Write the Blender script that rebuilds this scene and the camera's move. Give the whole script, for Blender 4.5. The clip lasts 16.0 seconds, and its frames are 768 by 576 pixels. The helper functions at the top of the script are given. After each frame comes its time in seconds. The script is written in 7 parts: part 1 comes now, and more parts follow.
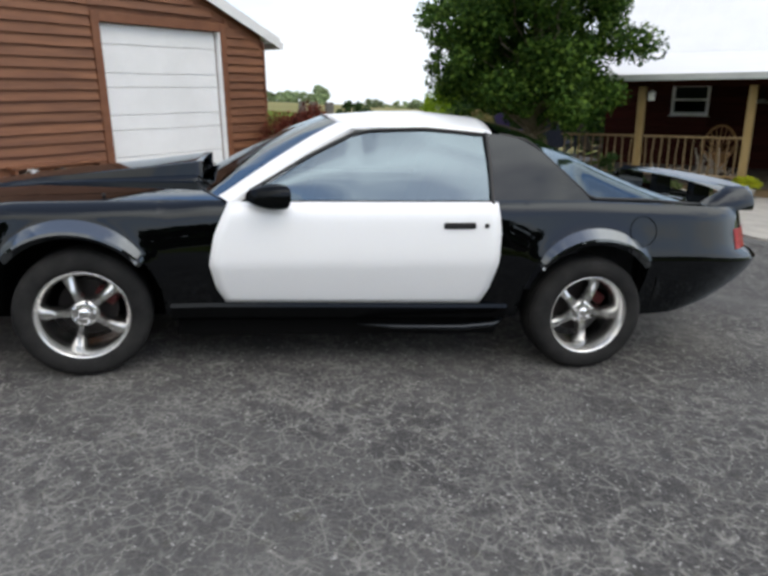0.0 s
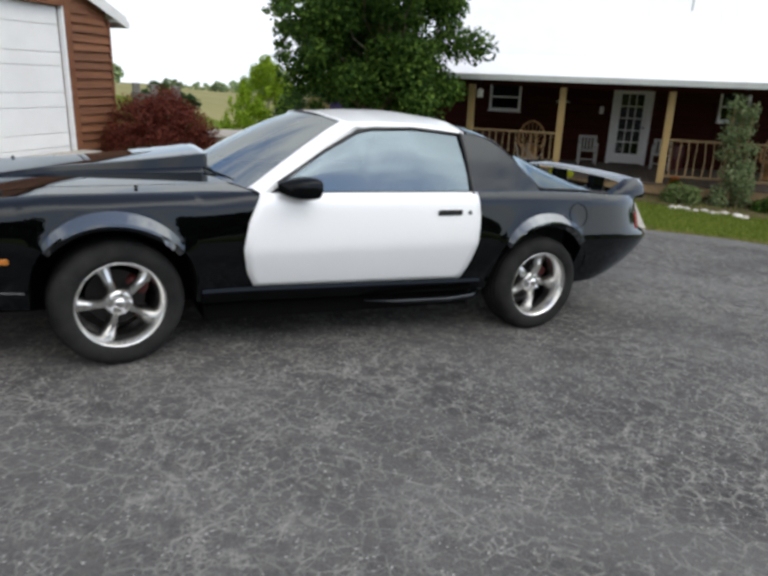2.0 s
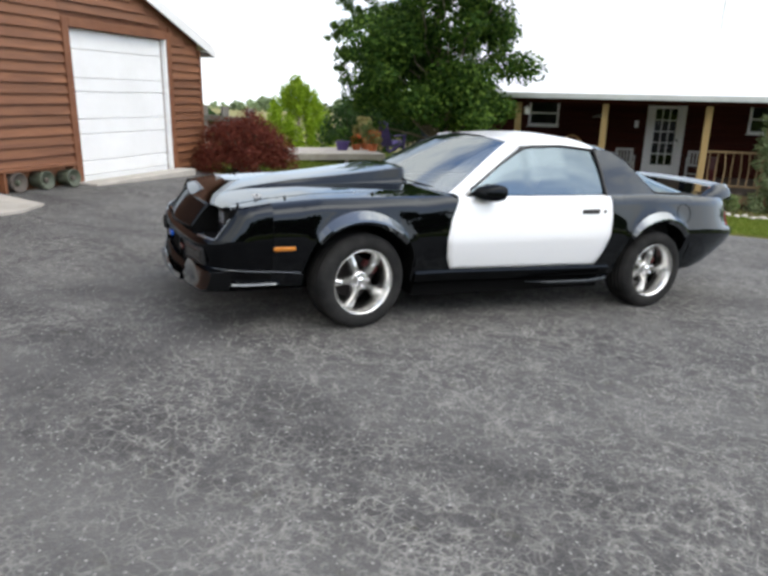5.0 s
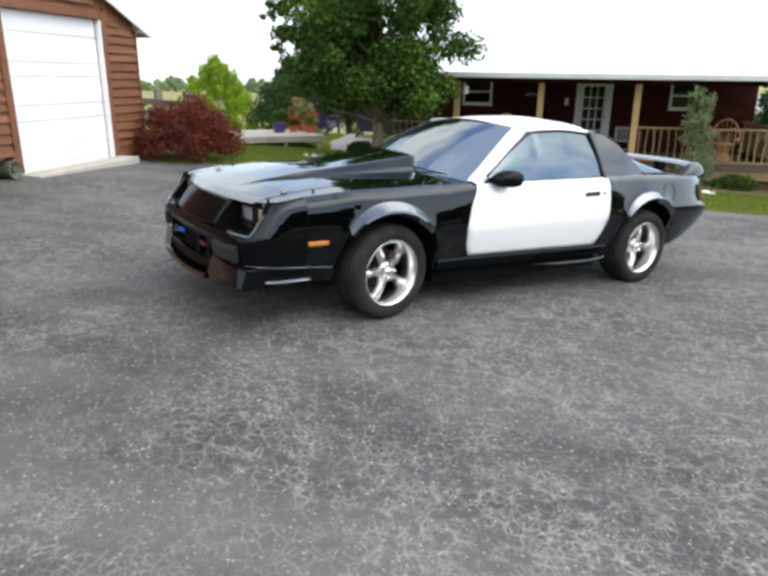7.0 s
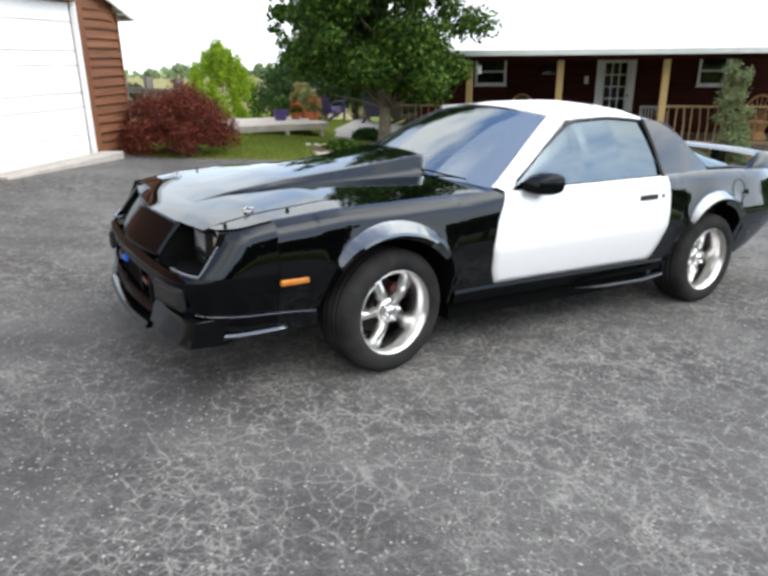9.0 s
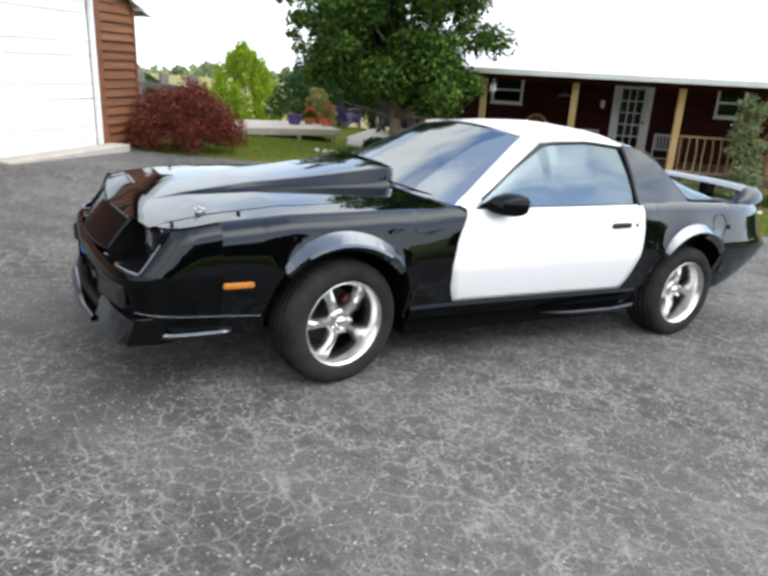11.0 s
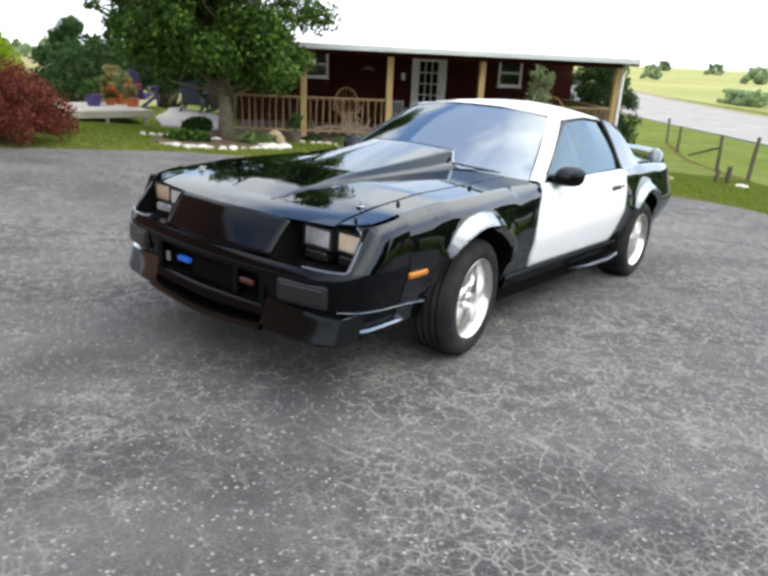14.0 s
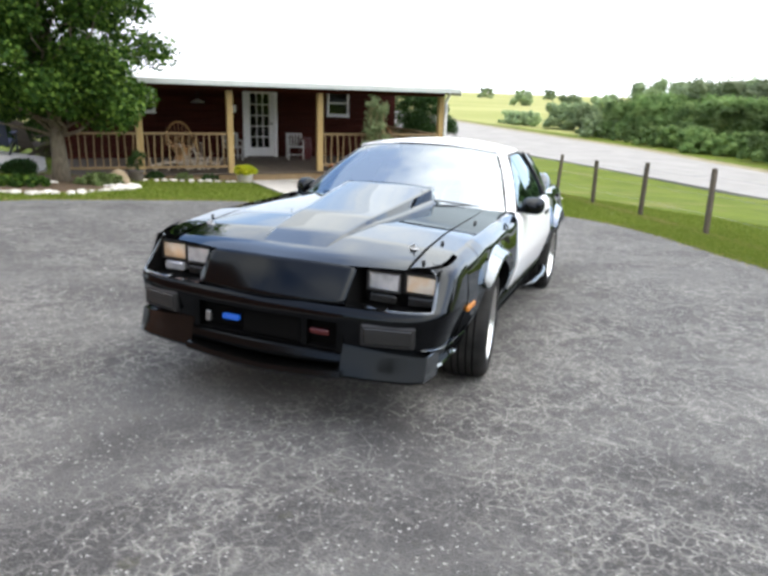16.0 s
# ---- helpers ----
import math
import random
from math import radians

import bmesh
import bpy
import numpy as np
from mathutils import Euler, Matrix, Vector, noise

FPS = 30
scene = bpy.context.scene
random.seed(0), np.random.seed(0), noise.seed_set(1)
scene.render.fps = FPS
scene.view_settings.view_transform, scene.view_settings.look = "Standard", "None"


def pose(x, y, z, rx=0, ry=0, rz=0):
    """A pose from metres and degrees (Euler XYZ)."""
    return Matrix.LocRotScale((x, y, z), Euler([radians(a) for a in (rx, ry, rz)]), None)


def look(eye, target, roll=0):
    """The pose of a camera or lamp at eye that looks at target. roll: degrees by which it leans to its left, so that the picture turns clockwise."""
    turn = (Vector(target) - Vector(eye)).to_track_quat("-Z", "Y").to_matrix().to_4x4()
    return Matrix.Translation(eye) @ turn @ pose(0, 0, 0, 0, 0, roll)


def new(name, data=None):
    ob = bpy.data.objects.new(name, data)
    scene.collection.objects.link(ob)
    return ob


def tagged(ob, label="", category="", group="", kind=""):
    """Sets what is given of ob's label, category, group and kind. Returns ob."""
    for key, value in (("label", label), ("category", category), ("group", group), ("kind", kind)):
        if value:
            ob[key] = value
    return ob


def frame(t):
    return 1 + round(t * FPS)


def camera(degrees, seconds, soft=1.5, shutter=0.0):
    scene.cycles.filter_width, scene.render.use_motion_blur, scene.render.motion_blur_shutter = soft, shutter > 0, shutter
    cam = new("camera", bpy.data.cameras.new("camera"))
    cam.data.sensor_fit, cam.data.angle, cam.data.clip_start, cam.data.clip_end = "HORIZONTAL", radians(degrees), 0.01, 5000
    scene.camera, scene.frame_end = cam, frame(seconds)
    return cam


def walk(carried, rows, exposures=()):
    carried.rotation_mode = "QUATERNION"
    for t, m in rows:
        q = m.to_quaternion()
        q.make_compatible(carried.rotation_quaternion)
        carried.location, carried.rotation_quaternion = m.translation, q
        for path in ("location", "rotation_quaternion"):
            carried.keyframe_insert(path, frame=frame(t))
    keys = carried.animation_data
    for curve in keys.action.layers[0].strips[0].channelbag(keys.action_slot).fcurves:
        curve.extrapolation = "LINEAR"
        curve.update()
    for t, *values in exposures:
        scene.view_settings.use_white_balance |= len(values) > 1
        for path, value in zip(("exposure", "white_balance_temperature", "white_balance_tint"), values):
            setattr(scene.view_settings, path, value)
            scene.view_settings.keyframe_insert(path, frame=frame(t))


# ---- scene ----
cam = camera(60.9, 16.0, soft=3.3, shutter=0.35)
PATH = [
    (0, (3.543, -2.225, 1.353), (2.434, -0.661, 0.785), -0.5),
    (0.5, (3.378, -2.514, 1.385), (2.395, -0.865, 0.825), -0.1),
    (1, (3.093, -2.668, 1.418), (2.202, -0.958, 0.888), -3.3),
    (1.5, (2.889, -2.847, 1.421), (2.2, -1.042, 0.902), -1.3),
    (2, (2.777, -3.139, 1.441), (2.196, -1.323, 0.84), 2.2),
    (2.5, (2.74, -3.424, 1.458), (2.066, -1.571, 1.121), 2.3),
    (3, (2.626, -3.674, 1.526), (1.838, -1.88, 1.124), 4.5),
    (3.5, (2.481, -3.877, 1.507), (1.707, -2.065, 1.165), 0.9),
    (4, (2.345, -4.096, 1.49), (1.621, -2.29, 1.027), 2.3),
    (6.5, (1.545, -4.818, 1.555), (1.085, -2.963, 0.964), -1.1),
    (7, (1.37, -4.678, 1.564), (0.991, -2.813, 0.948), 0.8),
    (7.5, (1.313, -4.412, 1.535), (0.872, -2.546, 0.966), -2.6),
    (8, (1.229, -4.109, 1.556), (0.802, -2.234, 1.007), 0.6),
    (8.5, (1.158, -3.853, 1.496), (0.732, -2.007, 0.854), -0.9),
    (9, (1.213, -3.615, 1.538), (0.799, -1.774, 0.876), -0.6),
    (11.5, (1.517, -3.504, 1.543), (1.056, -1.657, 0.929), 3.5),
    (12, (1.156, -3.654, 1.53), (0.827, -1.763, 0.969), 0.7),
    (12.5, (0.792, -3.614, 1.516), (0.736, -1.683, 0.995), 6.5),
    (13, (0.405, -3.634, 1.55), (0.431, -1.714, 0.991), 4.3),
    (13.5, (0.003, -3.761, 1.553), (0.156, -1.865, 0.935), 2.6),
    (14, (-0.316, -3.815, 1.549), (-0.072, -1.949, 0.873), 2.8),
    (14.5, (-0.62, -3.788, 1.603), (-0.254, -1.931, 0.955), 0.5),
    (15, (-0.869, -3.769, 1.622), (-0.395, -1.913, 1.049), 2.4),
    (15.5, (-1.195, -3.785, 1.657), (-0.53, -1.99, 1.077), 2.8),
    (16, (-1.493, -3.655, 1.629), (-0.699, -1.914, 1.046), 2.0),
]
walk(cam, [(t, look(eye, target, roll)) for t, eye, target, roll in PATH],
     exposures=[(0.0, 0.15), (2.0, 0.22), (3.5, 0.45), (4.2, 0.55), (6.5, 0.85), (9.0, 1.0), (11.5, 1.0), (13.5, 1.1), (15.0, 1.2), (16.0, 1.25)])

# ---- sky and sun: thin bright cloud, soft sun from behind the camera ----
SUN_AZ, SUN_EL = radians(105.0), radians(56.0)   # azimuth clockwise from +y
world = bpy.data.worlds.new("sky")
scene.world = world
world.use_nodes = True
wn, wl = world.node_tree.nodes, world.node_tree.links
wn.clear()
w_out = wn.new("ShaderNodeOutputWorld")
w_bg = wn.new("ShaderNodeBackground")
w_sky = wn.new("ShaderNodeTexSky")
w_sky.sky_type, w_sky.sun_disc = "NISHITA", False
w_sky.sun_elevation, w_sky.sun_rotation = SUN_EL, SUN_AZ
w_sky.air_density, w_sky.dust_density = 1.0, 1.0
w_co = wn.new("ShaderNodeTexCoord")
w_sep = wn.new("ShaderNodeSeparateXYZ")
wl.new(w_co.outputs["Generated"], w_sep.inputs[0])
# clouds on a flat layer overhead: direction divided by its height
w_h = wn.new("ShaderNodeMath"); w_h.operation = "MAXIMUM"; w_h.inputs[1].default_value = 0.0
wl.new(w_sep.outputs["Z"], w_h.inputs[0])
w_add = wn.new("ShaderNodeMath"); w_add.operation = "ADD"; w_add.inputs[1].default_value = 0.14
wl.new(w_h.outputs[0], w_add.inputs[0])
w_div = wn.new("ShaderNodeVectorMath"); w_div.operation = "DIVIDE"
w_comb = wn.new("ShaderNodeCombineXYZ")
for k in range(3):
    wl.new(w_add.outputs[0], w_comb.inputs[k])
wl.new(w_co.outputs["Generated"], w_div.inputs[0])
wl.new(w_comb.outputs[0], w_div.inputs[1])
w_noise = wn.new("ShaderNodeTexNoise")
w_noise.inputs["Scale"].default_value, w_noise.inputs["Detail"].default_value = 0.95, 8.0
w_noise.inputs["Roughness"].default_value = 0.58
w_off = wn.new("ShaderNodeVectorMath"); w_off.operation = "ADD"; w_off.inputs[1].default_value = (3.1, 1.7, 0.0)
wl.new(w_div.outputs[0], w_off.inputs[0])
wl.new(w_off.outputs[0], w_noise.inputs["Vector"])
w_ramp = wn.new("ShaderNodeValToRGB")
w_ramp.color_ramp.elements[0].position, w_ramp.color_ramp.elements[1].position = 0.43, 0.57
w_ramp.color_ramp.elements[0].color = (0.0, 0.0, 0.0, 1)
wl.new(w_noise.outputs["Fac"], w_ramp.inputs[0])
w_scale = wn.new("ShaderNodeVectorMath"); w_scale.operation = "SCALE"; w_scale.inputs["Scale"].default_value = 0.24
wl.new(w_sky.outputs[0], w_scale.inputs[0])
w_mix = wn.new("ShaderNodeMix"); w_mix.data_type = "RGBA"
# the thin cloud is brightest round the veiled sun
w_dot = wn.new("ShaderNodeVectorMath"); w_dot.operation = "DOT_PRODUCT"
w_dot.inputs[1].default_value = (math.sin(SUN_AZ) * math.cos(SUN_EL), math.cos(SUN_AZ) * math.cos(SUN_EL), math.sin(SUN_EL))
wl.new(w_co.outputs["Generated"], w_dot.inputs[0])
w_pos = wn.new("ShaderNodeMath"); w_pos.operation = "MAXIMUM"; w_pos.inputs[1].default_value = 0.0
wl.new(w_dot.outputs["Value"], w_pos.inputs[0])
w_pow = wn.new("ShaderNodeMath"); w_pow.operation = "POWER"; w_pow.inputs[1].default_value = 5.0
wl.new(w_pos.outputs[0], w_pow.inputs[0])
w_glow = wn.new("ShaderNodeMath"); w_glow.operation = "MULTIPLY_ADD"
w_glow.inputs[1].default_value, w_glow.inputs[2].default_value = 3.0, 1.25
wl.new(w_pow.outputs[0], w_glow.inputs[0])
w_cloud = wn.new("ShaderNodeVectorMath"); w_cloud.operation = "SCALE"; w_cloud.inputs[0].default_value = (1.0, 0.975, 0.93)
wl.new(w_glow.outputs[0], w_cloud.inputs["Scale"])
wl.new(w_cloud.outputs[0], w_mix.inputs["B"])
wl.new(w_ramp.outputs[0], w_mix.inputs["Factor"])
wl.new(w_scale.outputs[0], w_mix.inputs["A"])
# haze whitens the sky towards the horizon
w_hz = wn.new("ShaderNodeMapRange")
w_hz.inputs["From Min"].default_value, w_hz.inputs["From Max"].default_value = 0.0, 0.40
w_hz.inputs["To Min"].default_value, w_hz.inputs["To Max"].default_value = 0.95, 0.0
wl.new(w_h.outputs[0], w_hz.inputs["Value"])
w_mix2 = wn.new("ShaderNodeMix"); w_mix2.data_type = "RGBA"
w_mix2.inputs["B"].default_value = (1.20, 1.28, 1.38, 1)
wl.new(w_hz.outputs["Result"], w_mix2.inputs["Factor"])
wl.new(w_mix.outputs["Result"], w_mix2.inputs["A"])
wl.new(w_mix2.outputs["Result"], w_bg.inputs["Color"])
w_bg.inputs["Strength"].default_value = 0.81
wl.new(w_bg.outputs[0], w_out.inputs["Surface"])

sun = new("sun", bpy.data.lights.new("sun", "SUN"))
sun.data.energy, sun.data.angle, sun.data.color = 0.75, radians(140.0), (1.0, 0.95, 0.86)
sun.matrix_world = look((math.sin(SUN_AZ) * math.cos(SUN_EL) * 30, math.cos(SUN_AZ) * math.cos(SUN_EL) * 30, math.sin(SUN_EL) * 30), (0, 0, 0))

# ---- materials ----
def material(name, color, rough=0.6, metal=0.0, color2=None, scale=8.0, detail=6.0, bump=0.0, bump_scale=60.0, vary=0.0,
             coat=0.0, stretch=(1, 1, 1), spots=None, spots_scale=3.0, sheen=0.0):
    """A surface with variation at two scales: broad stains (color2), fine bump, a shift from piece to piece (vary)."""
    m = bpy.data.materials.new(name)
    m.use_nodes = True
    n, l = m.node_tree.nodes, m.node_tree.links
    b = n["Principled BSDF"]
    b.inputs["Roughness"].default_value, b.inputs["Metallic"].default_value = rough, metal
    b.inputs["Coat Weight"].default_value = coat
    if rough >= 0.8:
        b.inputs["Specular IOR Level"].default_value = 0.08
    b.inputs["Coat Roughness"].default_value = 0.03
    co = n.new("ShaderNodeTexCoord")
    mp = n.new("ShaderNodeMapping")
    mp.inputs["Scale"].default_value = stretch
    l.new(co.outputs["Object"], mp.inputs["Vector"])
    out = None
    if color2 is not None:
        t = n.new("ShaderNodeTexNoise")
        t.inputs["Scale"].default_value, t.inputs["Detail"].default_value = scale, detail
        t.inputs["Roughness"].default_value = 0.6
        l.new(mp.outputs[0], t.inputs["Vector"])
        r = n.new("ShaderNodeValToRGB")
        r.color_ramp.elements[0].position, r.color_ramp.elements[1].position = 0.35, 0.65
        r.color_ramp.elements[0].color, r.color_ramp.elements[1].color = (*color, 1), (*color2, 1)
        l.new(t.outputs["Fac"], r.inputs[0])
        out = r.outputs[0]
    if spots is not None:
        t = n.new("ShaderNodeTexNoise")
        t.inputs["Scale"].default_value, t.inputs["Detail"].default_value = spots_scale, 4.0
        l.new(co.outputs["Object"], t.inputs["Vector"])
        r = n.new("ShaderNodeValToRGB")
        r.color_ramp.elements[0].position, r.color_ramp.elements[1].position = 0.55, 0.70
        l.new(t.outputs["Fac"], r.inputs[0])
        x = n.new("ShaderNodeMix"); x.data_type = "RGBA"
        l.new(r.outputs[0], x.inputs["Factor"])
        if out:
            l.new(out, x.inputs["A"])
        else:
            x.inputs["A"].default_value = (*color, 1)
        x.inputs["B"].default_value = (*spots, 1)
        out = x.outputs["Result"]
    if vary:
        i = n.new("ShaderNodeObjectInfo")
        g = n.new("ShaderNodeNewGeometry")
        a = n.new("ShaderNodeMath"); a.operation = "ADD"
        l.new(i.outputs["Random"], a.inputs[0]); l.new(g.outputs["Random Per Island"], a.inputs[1])
        f = n.new("ShaderNodeMath"); f.operation = "FRACT"
        l.new(a.outputs[0], f.inputs[0])
        v = n.new("ShaderNodeMapRange")
        v.inputs["To Min"].default_value, v.inputs["To Max"].default_value = 1 - vary, 1 + vary
        l.new(f.outputs[0], v.inputs["Value"])
        h = n.new("ShaderNodeHueSaturation")
        l.new(v.outputs["Result"], h.inputs["Value"])
        if out:
            l.new(out, h.inputs["Color"])
        else:
            h.inputs["Color"].default_value = (*color, 1)
        out = h.outputs[0]
    if out:
        l.new(out, b.inputs["Base Color"])
    else:
        b.inputs["Base Color"].default_value = (*color, 1)
    if bump:
        t = n.new("ShaderNodeTexNoise")
        t.inputs["Scale"].default_value, t.inputs["Detail"].default_value = bump_scale, 5.0
        l.new(mp.outputs[0], t.inputs["Vector"])
        q = n.new("ShaderNodeBump")
        q.inputs["Strength"].default_value, q.inputs["Distance"].default_value = bump, 0.01
        l.new(t.outputs["Fac"], q.inputs["Height"])
        l.new(q.outputs[0], b.inputs["Normal"])
    return m


def leaf_material(name, c1, c2, c3, back=0.35, patch=0.0):
    """Leaves: three greens shifted from leaf to leaf, part of the light passing through."""
    m = bpy.data.materials.new(name)
    m.use_nodes = True
    n, l = m.node_tree.nodes, m.node_tree.links
    b, out = n["Principled BSDF"], n["Material Output"]
    g = n.new("ShaderNodeNewGeometry")
    r = n.new("ShaderNodeValToRGB")
    r.color_ramp.elements[0].color, r.color_ramp.elements[1].color = (*c1, 1), (*c3, 1)
    e = r.color_ramp.elements.new(0.55)
    e.color = (*c2, 1)
    l.new(g.outputs["Random Per Island"], r.inputs[0])
    leaf = r.outputs[0]
    if patch:   # whole crowns differ in tone
        co = n.new("ShaderNodeTexCoord")
        pn = n.new("ShaderNodeTexNoise"); pn.inputs["Scale"].default_value, pn.inputs["Detail"].default_value = patch, 2.0
        l.new(co.outputs["Object"], pn.inputs["Vector"])
        pr = n.new("ShaderNodeMapRange")
        pr.inputs["From Min"].default_value, pr.inputs["From Max"].default_value = 0.35, 0.65
        pr.inputs["To Min"].default_value, pr.inputs["To Max"].default_value = 0.5, 1.8
        l.new(pn.outputs["Fac"], pr.inputs["Value"])
        hv = n.new("ShaderNodeHueSaturation")
        l.new(pr.outputs["Result"], hv.inputs["Value"]); l.new(leaf, hv.inputs["Color"])
        leaf = hv.outputs[0]
    l.new(leaf, b.inputs["Base Color"])
    b.inputs["Roughness"].default_value, b.inputs["Specular IOR Level"].default_value = 0.65, 0.12
    t = n.new("ShaderNodeBsdfTranslucent")
    l.new(leaf, t.inputs["Color"])
    x = n.new("ShaderNodeMixShader")
    x.inputs[0].default_value = back
    l.new(b.outputs[0], x.inputs[1]); l.new(t.outputs[0], x.inputs[2])
    l.new(x.outputs[0], out.inputs["Surface"])
    return m


def glass_material(name, tint, gloss_rough=0.01, ior=1.5, min_gloss=0.0, gloss=(0.93, 0.97, 1.0)):
    m = bpy.data.materials.new(name)
    m.use_nodes = True
    n, l = m.node_tree.nodes, m.node_tree.links
    n.remove(n["Principled BSDF"])
    t = n.new("ShaderNodeBsdfTransparent"); t.inputs[0].default_value = (*tint, 1)
    s = n.new("ShaderNodeBsdfGlossy"); s.inputs["Roughness"].default_value = gloss_rough
    s.inputs["Color"].default_value = (*gloss, 1)
    f = n.new("ShaderNodeFresnel"); f.inputs[0].default_value = ior
    x = n.new("ShaderNodeMixShader")
    g = n.new("ShaderNodeMath"); g.operation = "MAXIMUM"; g.inputs[1].default_value = min_gloss   # floor that strengthens the mirrored sky
    l.new(f.outputs[0], g.inputs[0])
    l.new(g.outputs[0], x.inputs[0]); l.new(t.outputs[0], x.inputs[1]); l.new(s.outputs[0], x.inputs[2])
    l.new(x.outputs[0], n["Material Output"].inputs["Surface"])
    return m


def gloss_paint(name, color, low, high, power, rough=0.015):
    """Lacquered paint: dark when faced squarely, a mirror at a glance."""
    m = bpy.data.materials.new(name)
    m.use_nodes = True
    n, l = m.node_tree.nodes, m.node_tree.links
    n.remove(n["Principled BSDF"])
    d = n.new("ShaderNodeBsdfDiffuse"); d.inputs[0].default_value = (*color, 1)
    s = n.new("ShaderNodeBsdfGlossy"); s.inputs["Roughness"].default_value = rough
    # blue tint puts the sky's blue into the gloss
    s.inputs["Color"].default_value = (0.84, 0.92, 1.0, 1)
    co = n.new("ShaderNodeTexCoord")
    t = n.new("ShaderNodeTexNoise"); t.inputs["Scale"].default_value, t.inputs["Detail"].default_value = 2.2, 2.0
    l.new(co.outputs["Object"], t.inputs["Vector"])
    q = n.new("ShaderNodeBump"); q.inputs["Strength"].default_value, q.inputs["Distance"].default_value = 0.05, 0.01
    l.new(t.outputs["Fac"], q.inputs["Height"]); l.new(q.outputs[0], s.inputs["Normal"])
    w = n.new("ShaderNodeLayerWeight"); w.inputs["Blend"].default_value = 0.5
    p = n.new("ShaderNodeMath"); p.operation = "POWER"; p.inputs[1].default_value = power
    l.new(w.outputs["Facing"], p.inputs[0])
    g = n.new("ShaderNodeMapRange"); g.inputs["To Min"].default_value, g.inputs["To Max"].default_value = low, high
    l.new(p.outputs[0], g.inputs["Value"])
    x = n.new("ShaderNodeMixShader")
    l.new(g.outputs["Result"], x.inputs[0]); l.new(d.outputs[0], x.inputs[1]); l.new(s.outputs[0], x.inputs[2])
    l.new(x.outputs[0], n["Material Output"].inputs["Surface"])
    return m


def asphalt_material():
    """Old oil-and-chip drive: grey binder, pale chips, a net of paler worn cracks, broad dusty patches."""
    m = bpy.data.materials.new("asphalt")
    m.use_nodes = True
    n, l = m.node_tree.nodes, m.node_tree.links
    b = n["Principled BSDF"]
    b.inputs["Roughness"].default_value, b.inputs["Specular IOR Level"].default_value = 0.85, 0.25
    co = n.new("ShaderNodeTexCoord")

    def noise_tex(scale, detail=5.0, rough=0.6):
        t = n.new("ShaderNodeTexNoise")
        t.inputs["Scale"].default_value, t.inputs["Detail"].default_value, t.inputs["Roughness"].default_value = scale, detail, rough
        l.new(co.outputs["Object"], t.inputs["Vector"])
        return t

    def ramp(src, a, z, ca=(0, 0, 0), cz=(1, 1, 1)):
        r = n.new("ShaderNodeValToRGB")
        r.color_ramp.elements[0].position, r.color_ramp.elements[1].position = a, z
        r.color_ramp.elements[0].color, r.color_ramp.elements[1].color = (*ca, 1), (*cz, 1)
        l.new(src, r.inputs[0])
        return r.outputs[0]

    def mix(fac, a, bb):
        x = n.new("ShaderNodeMix"); x.data_type = "RGBA"
        l.new(fac, x.inputs["Factor"]); l.new(a, x.inputs["A"])
        if isinstance(bb, tuple):
            x.inputs["B"].default_value = (*bb, 1)
        else:
            l.new(bb, x.inputs["B"])
        return x.outputs["Result"]

    def mul(a, bb):
        x = n.new("ShaderNodeMath"); x.operation = "MULTIPLY"
        l.new(a, x.inputs[0])
        if isinstance(bb, float):
            x.inputs[1].default_value = bb
        else:
            l.new(bb, x.inputs[1])
        return x.outputs[0]

    base = ramp(noise_tex(2.1, 7.0, 0.7).outputs["Fac"], 0.34, 0.66, (0.046, 0.0443, 0.0436), (0.072, 0.0695, 0.0680))
    # wavy net of worn pale lines
    warp = noise_tex(7.0, 5.0, 0.65)
    wv = n.new("ShaderNodeVectorMath"); wv.operation = "MULTIPLY_ADD"
    l.new(warp.outputs["Color"], wv.inputs[0]); wv.inputs[1].default_value = (0.075, 0.075, 0.0)
    l.new(co.outputs["Object"], wv.inputs[2])
    col = base
    flecks = ramp(noise_tex(11.0, 3.0, 0.6).outputs["Fac"], 0.36, 0.54)   # breaks the lines into short squiggles
    for sc, wd, sc2, lo, amount in ((7.5, 0.037, 0.45, 0.40, 0.54), (12.0, 0.054, 0.8, 0.40, 0.48), (19.0, 0.085, 1.0, 0.40, 0.42), (31.0, 0.14, 2.2, 0.44, 0.38)):
        v = n.new("ShaderNodeTexVoronoi"); v.feature = "DISTANCE_TO_EDGE"
        v.inputs["Scale"].default_value = sc
        l.new(wv.outputs[0], v.inputs["Vector"])
        line = ramp(v.outputs["Distance"], 0.0, wd, (1, 1, 1), (0, 0, 0))
        broken = ramp(noise_tex(sc2, 4.0).outputs["Fac"], lo, lo + 0.16)
        col = mix(mul(mul(mul(line, broken), flecks), amount), col, (0.37, 0.36, 0.325))
    # grain and chips
    blot = ramp(noise_tex(32.0, 4.0, 0.65).outputs["Fac"], 0.50, 0.72)
    col = mix(mul(blot, 0.18), col, (0.22, 0.215, 0.20))
    pits = ramp(noise_tex(38.0, 3.0, 0.6).outputs["Fac"], 0.58, 0.72)
    col = mix(mul(pits, 0.35), col, (0.03, 0.03, 0.03))
    grain = ramp(noise_tex(85.0, 3.0, 0.7).outputs["Fac"], 0.52, 0.72)
    col = mix(mul(grain, 0.34), col, (0.24, 0.235, 0.22))
